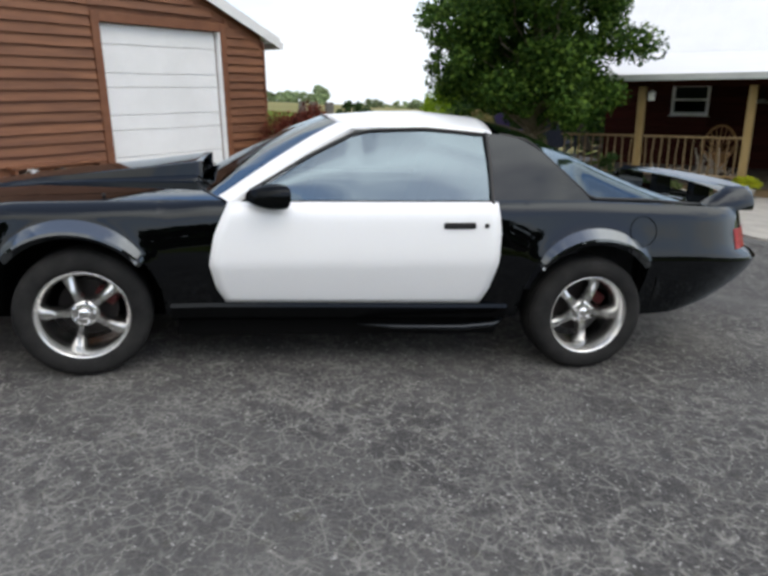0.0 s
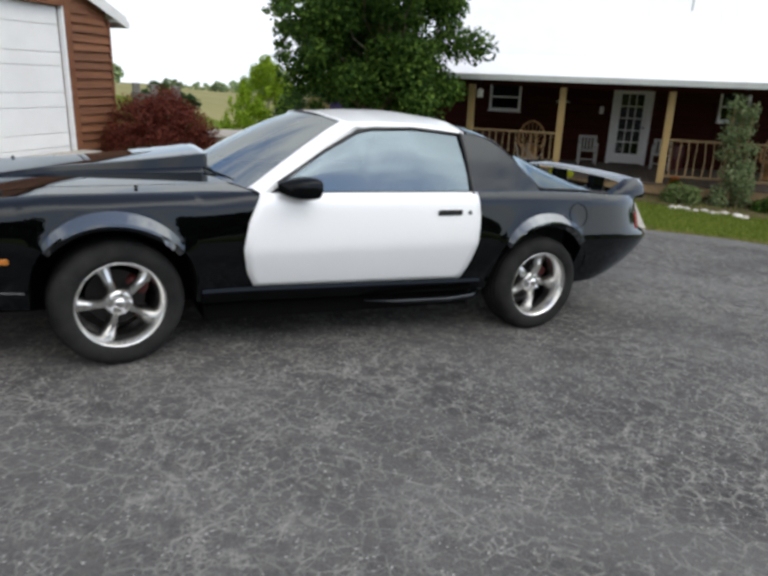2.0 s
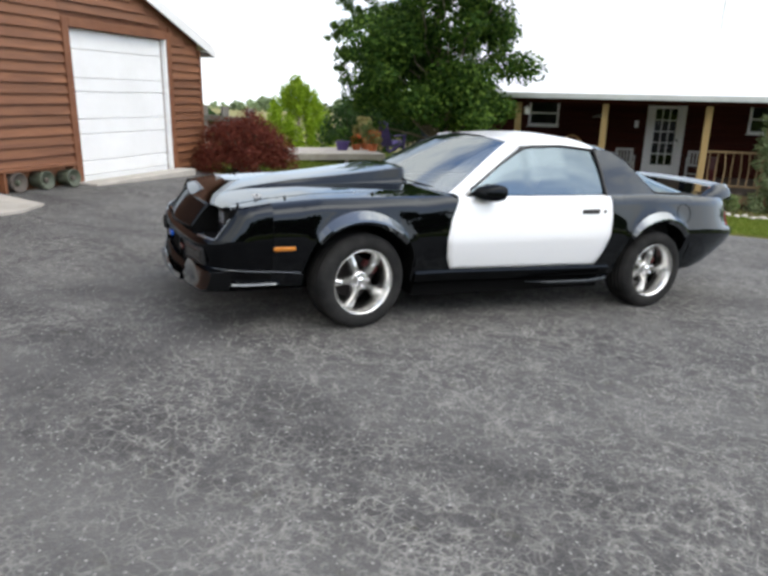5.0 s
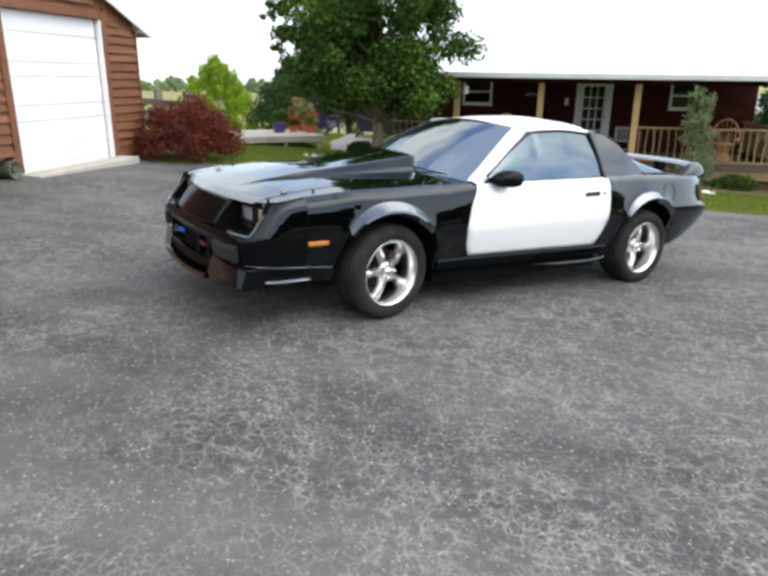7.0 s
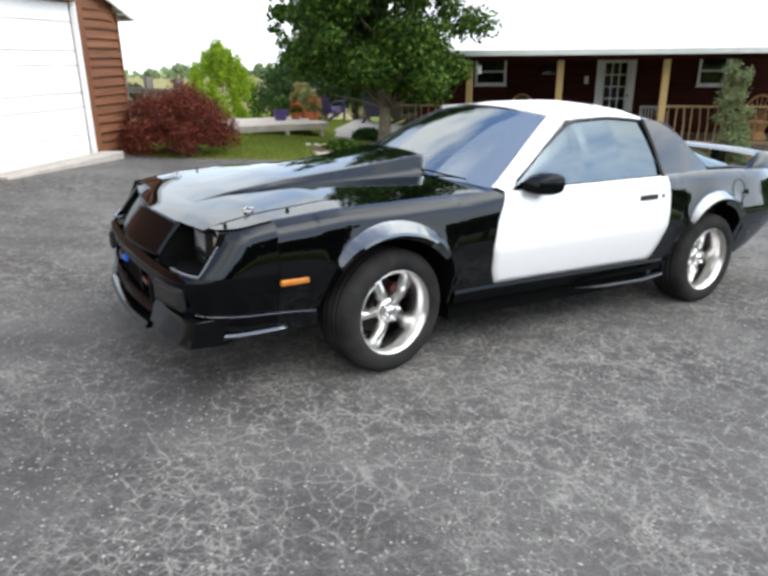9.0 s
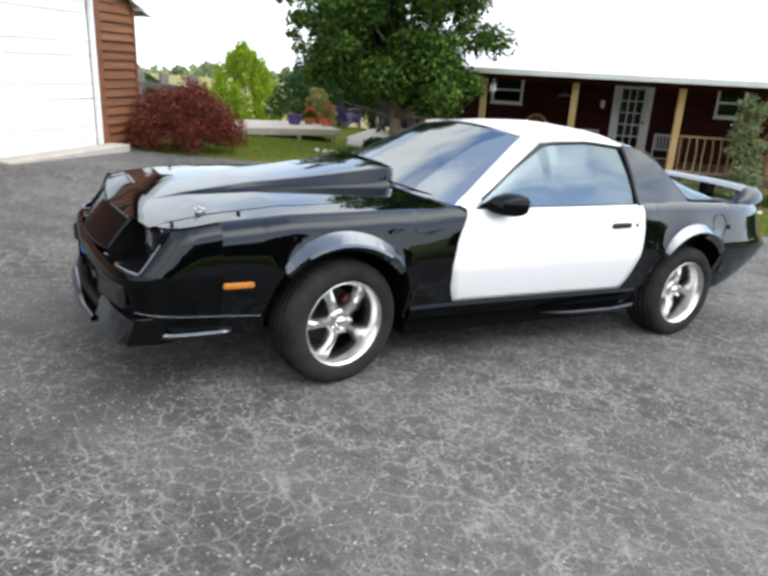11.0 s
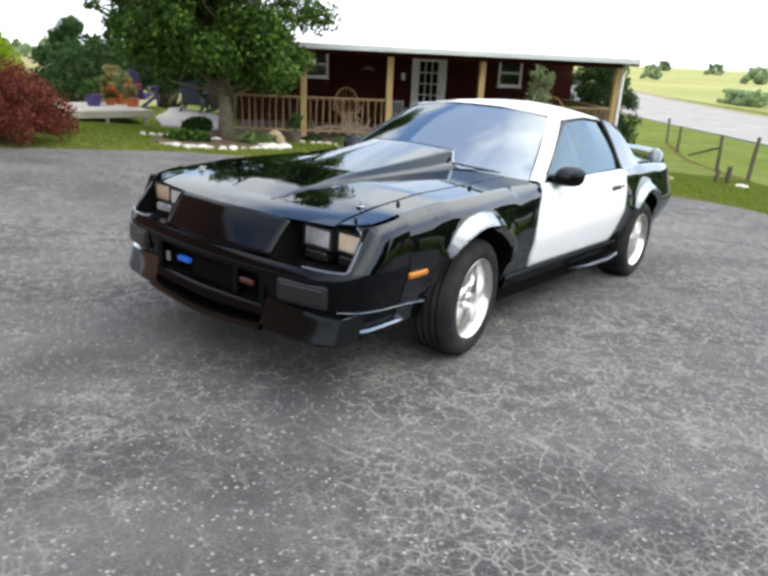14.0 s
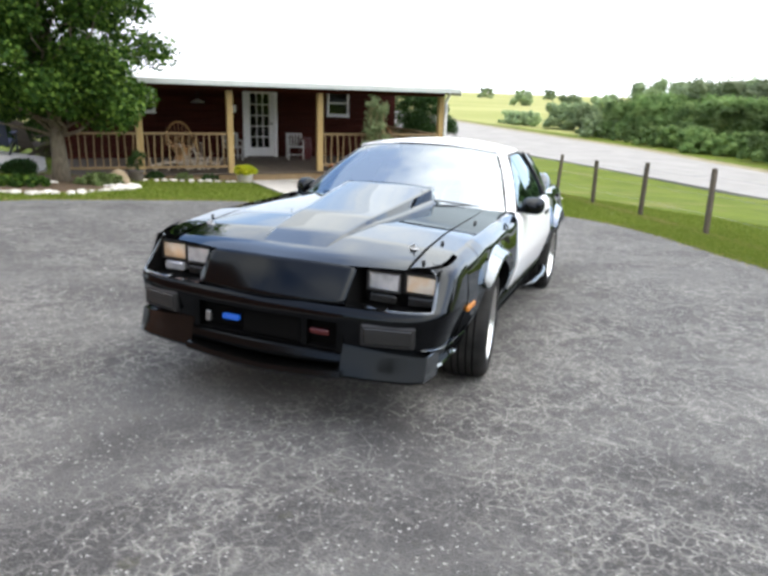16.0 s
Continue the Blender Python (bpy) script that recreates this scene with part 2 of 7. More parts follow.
    dgrain = ramp(noise_tex(120.0, 2.0, 0.7).outputs["Fac"], 0.56, 0.74)
    col = mix(mul(dgrain, 0.4), col, (0.028, 0.028, 0.029))
    chips = n.new("ShaderNodeTexVoronoi"); chips.inputs["Scale"].default_value = 105.0
    l.new(co.outputs["Object"], chips.inputs["Vector"])
    tone = n.new("ShaderNodeSeparateColor"); l.new(chips.outputs["Color"], tone.inputs[0])
    pale = ramp(tone.outputs[0], 0.962, 0.998)
    col = mix(mul(pale, 0.6), col, (0.52, 0.51, 0.48))
    moss = ramp(noise_tex(9.0, 4.0, 0.6).outputs["Fac"], 0.63, 0.74)
    col = mix(mul(moss, 0.45), col, (0.050, 0.050, 0.026))
    # pale worn wheel tracks towards the garage
    mp = n.new("ShaderNodeMapping"); mp.inputs["Rotation"].default_value = (0, 0, radians(38)); mp.inputs["Scale"].default_value = (0.28, 1.25, 1)
    l.new(co.outputs["Object"], mp.inputs["Vector"])
    dn = n.new("ShaderNodeTexNoise"); dn.inputs["Scale"].default_value, dn.inputs["Detail"].default_value = 0.9, 6.0
    l.new(mp.outputs[0], dn.inputs["Vector"])
    dust = ramp(dn.outputs["Fac"], 0.46, 0.68)
    col = mix(mul(dust, 0.42), col, (0.19, 0.186, 0.175))
    l.new(col, b.inputs["Base Color"])
    q = n.new("ShaderNodeBump"); q.inputs["Strength"].default_value, q.inputs["Distance"].default_value = 0.6, 0.012
    l.new(chips.outputs["Distance"], q.inputs["Height"])
    l.new(q.outputs[0], b.inputs["Normal"])
    return m


def grass_ground_material():
    m = material("lawn_soil", (0.078, 0.112, 0.011), 0.9, color2=(0.128, 0.162, 0.020), scale=0.9, bump=0.8, bump_scale=45.0,
                 spots=(0.155, 0.160, 0.045), spots_scale=0.6)
    return m


M_ASPHALT = asphalt_material()
M_GRASS = grass_ground_material()
M_MEADOW = material("meadow", (0.25, 0.265, 0.085), 0.95, color2=(0.34, 0.33, 0.135), scale=0.05, bump=0.5, bump_scale=6.0)
M_FIELD = material("dry_field", (0.205, 0.195, 0.080), 0.95, color2=(0.27, 0.245, 0.115), scale=0.08, bump=0.5, bump_scale=6.0)
M_ROAD = material("pale_road", (0.27, 0.26, 0.24), 0.9, color2=(0.33, 0.315, 0.295), scale=0.6, bump=0.3, bump_scale=30)
M_CONCRETE = material("concrete", (0.36, 0.34, 0.30), 0.9, color2=(0.46, 0.43, 0.38), scale=3.0, bump=0.4, bump_scale=90)
M_SIDING = material("brown_siding", (0.130, 0.048, 0.020), 0.62, color2=(0.205, 0.083, 0.036), scale=3.0, stretch=(1, 0.35, 5), bump=0.35, bump_scale=25, vary=0.12)
M_BROWN_TRIM = material("brown_trim", (0.15, 0.055, 0.024), 0.6, color2=(0.20, 0.080, 0.036), scale=4.0, bump=0.25, bump_scale=40)
M_HOUSE_RED = material("red_brown_boards", (0.032, 0.0064, 0.0036), 0.75, color2=(0.054, 0.0104, 0.0056), scale=3.0, stretch=(0.4, 1, 6), bump=0.3, bump_scale=25, vary=0.15)
M_HOUSE_RED.node_tree.nodes["Principled BSDF"].inputs["Specular IOR Level"].default_value = 0.15
M_WHITE = material("white_paint", (0.85, 0.85, 0.845), 0.45, color2=(0.80, 0.80, 0.79), scale=2.0, bump=0.08, bump_scale=60)
M_WHITE_METAL = material("white_roof_metal", (0.88, 0.885, 0.89), 0.38, color2=(0.84, 0.845, 0.85), scale=1.2, bump=0.05, bump_scale=20)
M_GREY_TRIM = material("grey_fascia", (0.55, 0.57, 0.55), 0.5, color2=(0.48, 0.50, 0.48), scale=3.0)
M_POST = material("yellow_pine", (0.40, 0.27, 0.105), 0.6, color2=(0.48, 0.34, 0.15), scale=4.0, stretch=(4, 4, 0.6), bump=0.3, bump_scale=30, vary=0.10)
M_RAIL = material("rail_wood", (0.235, 0.155, 0.075), 0.65, color2=(0.30, 0.21, 0.105), scale=5.0, bump=0.3, bump_scale=35, vary=0.15)
M_GREYWOOD = material("weathered_wood", (0.34, 0.31, 0.265), 0.8, color2=(0.44, 0.405, 0.35), scale=3.0, stretch=(1, 6, 1), bump=0.4, bump_scale=30, vary=0.12)
M_FENCE = material("old_fence_post", (0.085, 0.07, 0.055), 0.9, color2=(0.15, 0.125, 0.10), scale=6.0, stretch=(4, 4, 0.7), bump=0.8, bump_scale=40, vary=0.2)
M_PORCH = material("porch_boards", (0.075, 0.055, 0.04), 0.75, color2=(0.115, 0.088, 0.064), scale=3.0, stretch=(6, 1, 1), bump=0.4, bump_scale=30, vary=0.15)
M_VERGE = material("dry_verge", (0.20, 0.17, 0.10), 0.95, color2=(0.30, 0.26, 0.17), scale=1.5, bump=0.8, bump_scale=20)
M_OLDBOARD = material("old_boards", (0.17, 0.16, 0.145), 0.9, color2=(0.25, 0.235, 0.21), scale=3.0, stretch=(1, 6, 1), bump=0.4, bump_scale=30, vary=0.12)
M_BARK = material("bark", (0.13, 0.11, 0.08), 0.9, color2=(0.22, 0.19, 0.145), scale=9.0, stretch=(3, 3, 0.8), bump=1.0, bump_scale=30)
M_STONE = material("pale_stone", (0.52, 0.49, 0.43), 0.85, color2=(0.66, 0.63, 0.57), scale=4.0, bump=0.6, bump_scale=25, vary=0.18)
M_TAN_STONE = material("tan_stone", (0.24, 0.18, 0.11), 0.85, color2=(0.36, 0.29, 0.20), scale=4.0, bump=0.6, bump_scale=25, vary=0.18)
M_MULCH = material("mulch_soil", (0.09, 0.062, 0.04), 0.95, color2=(0.16, 0.115, 0.075), scale=9.0, bump=1.0, bump_scale=60)
M_WIRE = material("galvanised_wire", (0.30, 0.30, 0.29), 0.5, metal=0.8)
# duller white than M_WHITE, for the porch chairs
M_DIM_WHITE = material("dim_white_paint", (0.50, 0.49, 0.46), 0.6, color2=(0.40, 0.39, 0.37), scale=5.0, bump=0.15, bump_scale=60)
# near-black that puts the unlit rooms' shade into colour
M_ROOM_SHADE = material("room_shade", (0.03, 0.028, 0.025), 0.9)
M_HOUSE_GLASS = glass_material("window_glass", (0.40, 0.43, 0.43), ior=1.36)
M_TERRACOTTA = material("terracotta", (0.42, 0.12, 0.05), 0.8, color2=(0.5, 0.17, 0.08), scale=9)
M_PURPLE = material("purple_paint", (0.055, 0.034, 0.14), 0.6, color2=(0.075, 0.048, 0.18), scale=5)
M_BLUE = material("blue_paint", (0.022, 0.028, 0.058), 0.6, color2=(0.032, 0.040, 0.075), scale=5)
M_WICKER = material("wicker", (0.36, 0.185, 0.065), 0.6, color2=(0.46, 0.26, 0.11), scale=20, bump=0.8, bump_scale=90)
M_DRIFT = material("driftwood", (0.36, 0.31, 0.25), 0.85, color2=(0.48, 0.43, 0.37), scale=12, stretch=(2, 2, 2), bump=0.6, bump_scale=40)
M_BLACKMETAL = material("black_metal", (0.02, 0.02, 0.02), 0.5, metal=0.6)
M_GREENPOT = material("green_enamel", (0.065, 0.075, 0.05), 0.6, color2=(0.10, 0.115, 0.08), scale=8)
M_DARKPOT = material("dark_pot", (0.075, 0.06, 0.05), 0.7, color2=(0.12, 0.10, 0.08), scale=8)
M_LEAF_MAPLE = leaf_material("maple_leaves", (0.013, 0.036, 0.006), (0.042, 0.095, 0.014), (0.140, 0.225, 0.034), 0.28)
M_LEAF_LIME = leaf_material("lime_leaves", (0.12, 0.21, 0.013), (0.26, 0.385, 0.024), (0.42, 0.55, 0.045), 0.5)
M_LEAF_DARK = leaf_material("dark_leaves", (0.018, 0.045, 0.014), (0.035, 0.075, 0.020), (0.06, 0.11, 0.03))
M_LEAF_RED = leaf_material("barberry_leaves", (0.075, 0.020, 0.014), (0.135, 0.032, 0.021), (0.225, 0.060, 0.034), 0.3)
M_LEAF_VINE = leaf_material("vine_leaves", (0.09, 0.14, 0.04), (0.16, 0.215, 0.075), (0.25, 0.30, 0.13))
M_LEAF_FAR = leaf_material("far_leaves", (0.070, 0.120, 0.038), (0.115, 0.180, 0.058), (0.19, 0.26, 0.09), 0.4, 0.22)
# greens paled so that the leaf colour itself carries the distance haze
M_LEAF_HAZED = leaf_material("hazed_leaves", (0.14, 0.19, 0.10), (0.20, 0.26, 0.135), (0.28, 0.34, 0.18), 0.4, 0.08)
M_LEAF_SAGE = leaf_material("sage_leaves", (0.13, 0.18, 0.08), (0.21, 0.26, 0.125), (0.31, 0.35, 0.19), 0.35)
M_LEAF_YELLOW = leaf_material("yellow_flowers", (0.42, 0.44, 0.02), (0.52, 0.52, 0.03), (0.30, 0.42, 0.03), 0.3)
M_PETAL_RED = leaf_material("red_petals", (0.45, 0.05, 0.02), (0.6, 0.12, 0.03), (0.5, 0.02, 0.03), 0.3)
M_BLADE = leaf_material("grass_blades", (0.098, 0.145, 0.018), (0.158, 0.212, 0.030), (0.245, 0.272, 0.064), 0.35)
M_DRYBLADE = leaf_material("dry_grass", (0.24, 0.20, 0.08), (0.33, 0.28, 0.12), (0.19, 0.21, 0.06), 0.3)


# ---- building helpers ----
def mesh_of(name, verts, faces, mat, smooth=False):
    me = bpy.data.meshes.new(name)
    me.from_pydata([tuple(v) for v in verts], [], [tuple(f) for f in faces])
    me.materials.append(mat)
    if smooth:
        me.polygons.foreach_set("use_smooth", [True] * len(me.polygons))
    me.update()
    return me


def part(name, bm, mat, parent=None, label="", smooth=False):
    """One mesh object under a thing or a part (or at top level)."""
    if isinstance(bm, bmesh.types.BMesh):
        me = bpy.data.meshes.new(name)
        bm.normal_update()
        bm.to_mesh(me)
        bm.free()
        me.materials.append(mat)
        if smooth:
            me.polygons.foreach_set("use_smooth", [True] * len(me.polygons))
    elif isinstance(bm, tuple):
        me = mesh_of(name, bm[0], bm[1], mat, smooth)
    else:
        me = bm
    ob = new(name, me)
    if parent is not None:
        ob.parent = parent
    if label:
        ob["label"] = label
    return ob


def soften(ob, angle=35.0):
    """Round shading but for edges sharper than angle."""
    me = ob.data
    me.polygons.foreach_set("use_smooth", [True] * len(me.polygons))
    me.set_sharp_from_angle(angle=radians(angle))
    return ob


def thing(name, label, category, m=None, group="", kind=""):
    ob = tagged(new(name), label, category, group, kind)
    if m is not None:
        ob.matrix_basis = m
    return ob


def box(bm, lo, hi, bevel=0.0, m=None):
    r = bmesh.ops.create_cube(bm, size=1.0)
    vs = r["verts"]
    for v in vs:
        v.co = Vector([lo[k] + (v.co[k] + 0.5) * (hi[k] - lo[k]) for k in range(3)])
    if bevel > 0:
        es = list({e for v in vs for e in v.link_edges})
        rb = bmesh.ops.bevel(bm, geom=es, offset=bevel, segments=1, affect="EDGES", profile=0.5)
        vs = list({v for f in rb["faces"] for v in f.verts} | {v for v in vs if v.is_valid})
    if m is not None:
        bmesh.ops.transform(bm, matrix=m, verts=[v for v in vs if v.is_valid])
    return bm


def boxed(lo, hi, bevel=0.0, m=None):
    return box(bmesh.new(), lo, hi, bevel, m)


def tube(bm, pts, radii, n=10, caps=True, flat=1.0):
    """A swept round bar through pts."""
    rings = []
    for k, p in enumerate(pts):
        p = Vector(p)
        d = (Vector(pts[min(k + 1, len(pts) - 1)]) - Vector(pts[max(k - 1, 0)])).normalized()
        a = d.cross(Vector((0, 0, 1)) if abs(d.z) < 0.95 else Vector((1, 0, 0))).normalized()
        b = d.cross(a)
        r = radii[k] if not isinstance(radii, (int, float)) else radii
        rings.append([bm.verts.new(p + a * math.cos(q) * r + b * math.sin(q) * r * flat) for q in (2 * math.pi * j / n for j in range(n))])
    for u, v in zip(rings, rings[1:]):
        for j in range(n):
            bm.faces.new((u[j], u[(j + 1) % n], v[(j + 1) % n], v[j]))
    if caps:
        bm.faces.new(rings[0][::-1])
        bm.faces.new(rings[-1])
    return bm


def tubed(pts, radii, n=10, caps=True, flat=1.0):
    return tube(bmesh.new(), pts, radii, n, caps, flat)


def lathe(profile, n=40, axis="y"):
    """A turned shape from (radius, height) pairs, round y or z."""
    verts, faces = [], []
    for r, h in profile:
        for j in range(n):
            q = 2 * math.pi * j / n
            verts.append((r * math.cos(q), h, r * math.sin(q)) if axis == "y" else (r * math.cos(q), r * math.sin(q), h))
    for k in range(len(profile) - 1):
        for j in range(n):
            a, b = k * n + j, k * n + (j + 1) % n
            faces.append((a, b, b + n, a + n))
    return verts, faces


def grid(rows):
    """Verts and faces of a sheet from rows of points."""
    w = len(rows[0])
    verts = [p for r in rows for p in r]
    faces = [(i * w + j, i * w + j + 1, (i + 1) * w + j + 1, (i + 1) * w + j) for i in range(len(rows) - 1) for j in range(w - 1)]
    return verts, faces


def solid(ob, thick, offset=-1.0):
    s = ob.modifiers.new("thickness", "SOLIDIFY")
    s.thickness, s.offset = thick, offset
    return ob


def lerp_table(tab, x):
    return float(np.interp(x, [a for a, _ in tab], [b for _, b in tab]))

# ---- ground ----
TURN_CAR, TILT_CAR = radians(43.0), radians(2.8)     # the car's heading, and the fall of the drive along it


def ground_z(x, y):
    s = x * math.cos(TURN_CAR) + y * math.sin(TURN_CAR)
    z = -math.tan(TILT_CAR) * s - 0.028 * max(0.0, s - 3.0)
    across = -x * math.sin(TURN_CAR) + y * math.cos(TURN_CAR)
    z -= 0.05 * math.exp(-((s - 2.6) / 1.1) ** 2 - (across / 3.0) ** 2)   # a shallow dip, shaped so the rear wheels fit the camera's view
    z -= 0.020 * math.exp(-((s - 0.2) / 1.2) ** 2 - (across / 3.0) ** 2)
    z = max(-1.75, min(0.45, z))
    z += 0.28 * math.exp(-((x + 4.7) / 2.2) ** 2 - ((y - 17.4) / 2.8) ** 2)    # level garden behind the deck, raised to fit the camera's view
    z -= 1.9 * math.exp(-((x + 18.0) / 9.0) ** 2 - ((y - 36.0) / 13.0) ** 2)   # hollow before the field, sunk to fit the lime tree in view
    r = math.hypot(x, y)
    if r > 100:   # the far field is bent down so its crest fits the camera's view
        z -= 0.020 * (r - 100) * max(0.0, min(1.0, (-x / r - 0.15) / 0.25)) * (1.0 if y > 0 else 0.0)
    far = max(0.0, r - 45.0)
    return z + min(0.0085 * far, 2.2) + (0.25 * math.sin(x * 0.021 + 1.0) * math.sin(y * 0.017) * min(1.0, far / 40))


def axis_steps(fine_lo, fine_hi, step, reach):
    a = list(np.arange(fine_lo, fine_hi + 1e-6, step))
    d, q = step, fine_hi
    while q < reach:
        d *= 1.22
        q += d
        a.append(q)
    d, q = step, fine_lo
    while q > -reach:
        d *= 1.22
        q -= d
        a.insert(0, q)
    return a


def build_ground():
    xs, ys = axis_steps(-14, 40, 1.0, 1800), axis_steps(-16, 40, 1.0, 1800)
    rows = [[(x, y, ground_z(x, y)) for x in xs] for y in ys]
    verts, faces = grid(rows)
    ob = part("ground", (verts, faces), M_GRASS, smooth=True)
    ob.data.materials.append(M_MEADOW)
    ob.data.materials.append(M_FIELD)
    for p in ob.data.polygons:
        c = p.center
        if (c.x > 37) or (c.y > 40 and c.x < 10) or math.hypot(c.x, c.y) > 90:
            p.material_index = 2 if c.x < -8 else 1
    tagged(ob, "green lawn running out to pale meadows", "ground", kind="structure")


build_ground()


def sheet(name, outline, lift, mat, label, category, step=0.35):
    """A thin laid surface that follows the ground inside an outline, with a turned-down edge."""
    pts = [Vector((x, y, 0)) for x, y in outline]
    bm = bmesh.new()
    f = bm.faces.new([bm.verts.new(p) for p in pts])
    bmesh.ops.triangulate(bm, faces=[f])
    for _ in range(9):
        es = [e for e in bm.edges if e.calc_length() > step * 2.2]
        if not es or len(bm.faces) > 15000:
            break
        bmesh.ops.subdivide_edges(bm, edges=es, cuts=1)
        bmesh.ops.triangulate(bm, faces=[f for f in bm.faces if len(f.verts) > 3])
    rim = [e for e in bm.edges if e.is_boundary]
    for v in bm.verts:
        v.co.z = ground_z(v.co.x, v.co.y) + lift
    r = bmesh.ops.extrude_edge_only(bm, edges=rim)
    for v in r["geom"]:
        if isinstance(v, bmesh.types.BMVert):
            v.co.z -= lift + 0.06
    bmesh.ops.recalc_face_normals(bm, faces=bm.faces)
    return tagged(part(name, bm, mat), label, category, kind="structure")


def wavy(points, amp, step, seed):
    """An outline with an uneven edge."""
    rnd = random.Random(seed)
    out = []
    for a, b in zip(points, points[1:] + points[:1]):
        d = math.hypot(b[0] - a[0], b[1] - a[1])
        k = max(1, int(d / step)) if d < 30 else 1
        for j in range(k):
            t = j / k
            out.append((a[0] + (b[0] - a[0]) * t + rnd.uniform(-amp, amp), a[1] + (b[1] - a[1]) * t + rnd.uniform(-amp, amp)))
    return out


LAWN_EDGE = [(-5.75, 6.95), (-5.0, 6.55), (-4.2, 6.85), (-3.2, 7.15), (-2.3, 7.5), (-1.0, 7.75), (0.8, 7.85), (2.05, 7.35), (2.75, 6.95),
             (3.5, 6.85), (4.6, 7.15), (5.6, 7.25), (6.4, 6.9), (6.9, 6.2), (7.05, 5.2), (6.85, 4.2), (6.3, 2.7), (5.85, 1.3), (5.5, -1.0), (5.6, -4.0)]
sheet("driveway", wavy(LAWN_EDGE + [(6.5, -14.0), (-7.5, -14.0), (-7.5, -6.5), (-5.75, -6.4)], 0.05, 0.35, 3), 0.022, M_ASPHALT,
      "worn grey oil-and-chip asphalt driveway with pale cracks", "driveway")
sheet("pavement", [(2.1, 12.3), (2.1, 7.3), (2.75, 6.9), (3.5, 6.8), (3.5, 12.3)], 0.05, M_CONCRETE,
      "pale concrete path from the drive to the porch", "path", 0.6)
sheet("concrete_pad", [(-5.7, -6.0), (-4.35, -6.0), (-4.3, 1.2), (-4.55, 1.75), (-5.7, 2.0)], 0.05, M_CONCRETE,
      "pale concrete pad along the garage wall", "paving", 0.8)
sheet("road", [(19.3, -60), (19.6, 0), (20.3, 12), (21.3, 21), (21.8, 37), (23.5, 70), (30, 140), (44, 260), (60, 255), (45, 140), (36.5, 70), (34.2, 58),
               (32.3, 30), (28.8, 18), (27.0, 0), (26.5, -60)], 0.06, M_ROAD, "wide pale country road beyond the lawn", "road", 6.0)

sheet("verge", [(26.4, -60), (26.9, 0), (28.7, 18), (32.2, 30), (34.1, 58), (36.4, 70), (38.0, 70), (35.6, 58), (33.6, 30), (30.0, 18), (28.2, 0), (27.7, -60)], 0.045, M_VERGE,
      "strip of dry gravel and straw along the road", "verge", 3.0)

# ---- garage: gable end with lap siding and a white sectional door ----
GX, GY0, GY1, GRIDGE, GTOP = -5.84, -4.1, 7.12, 1.5, 4.75     # face, its two corners, ridge line


def rake_z(y):
    """Underside of the gable roof over the face."""
    return GTOP - 0.41 * abs(y - GRIDGE)


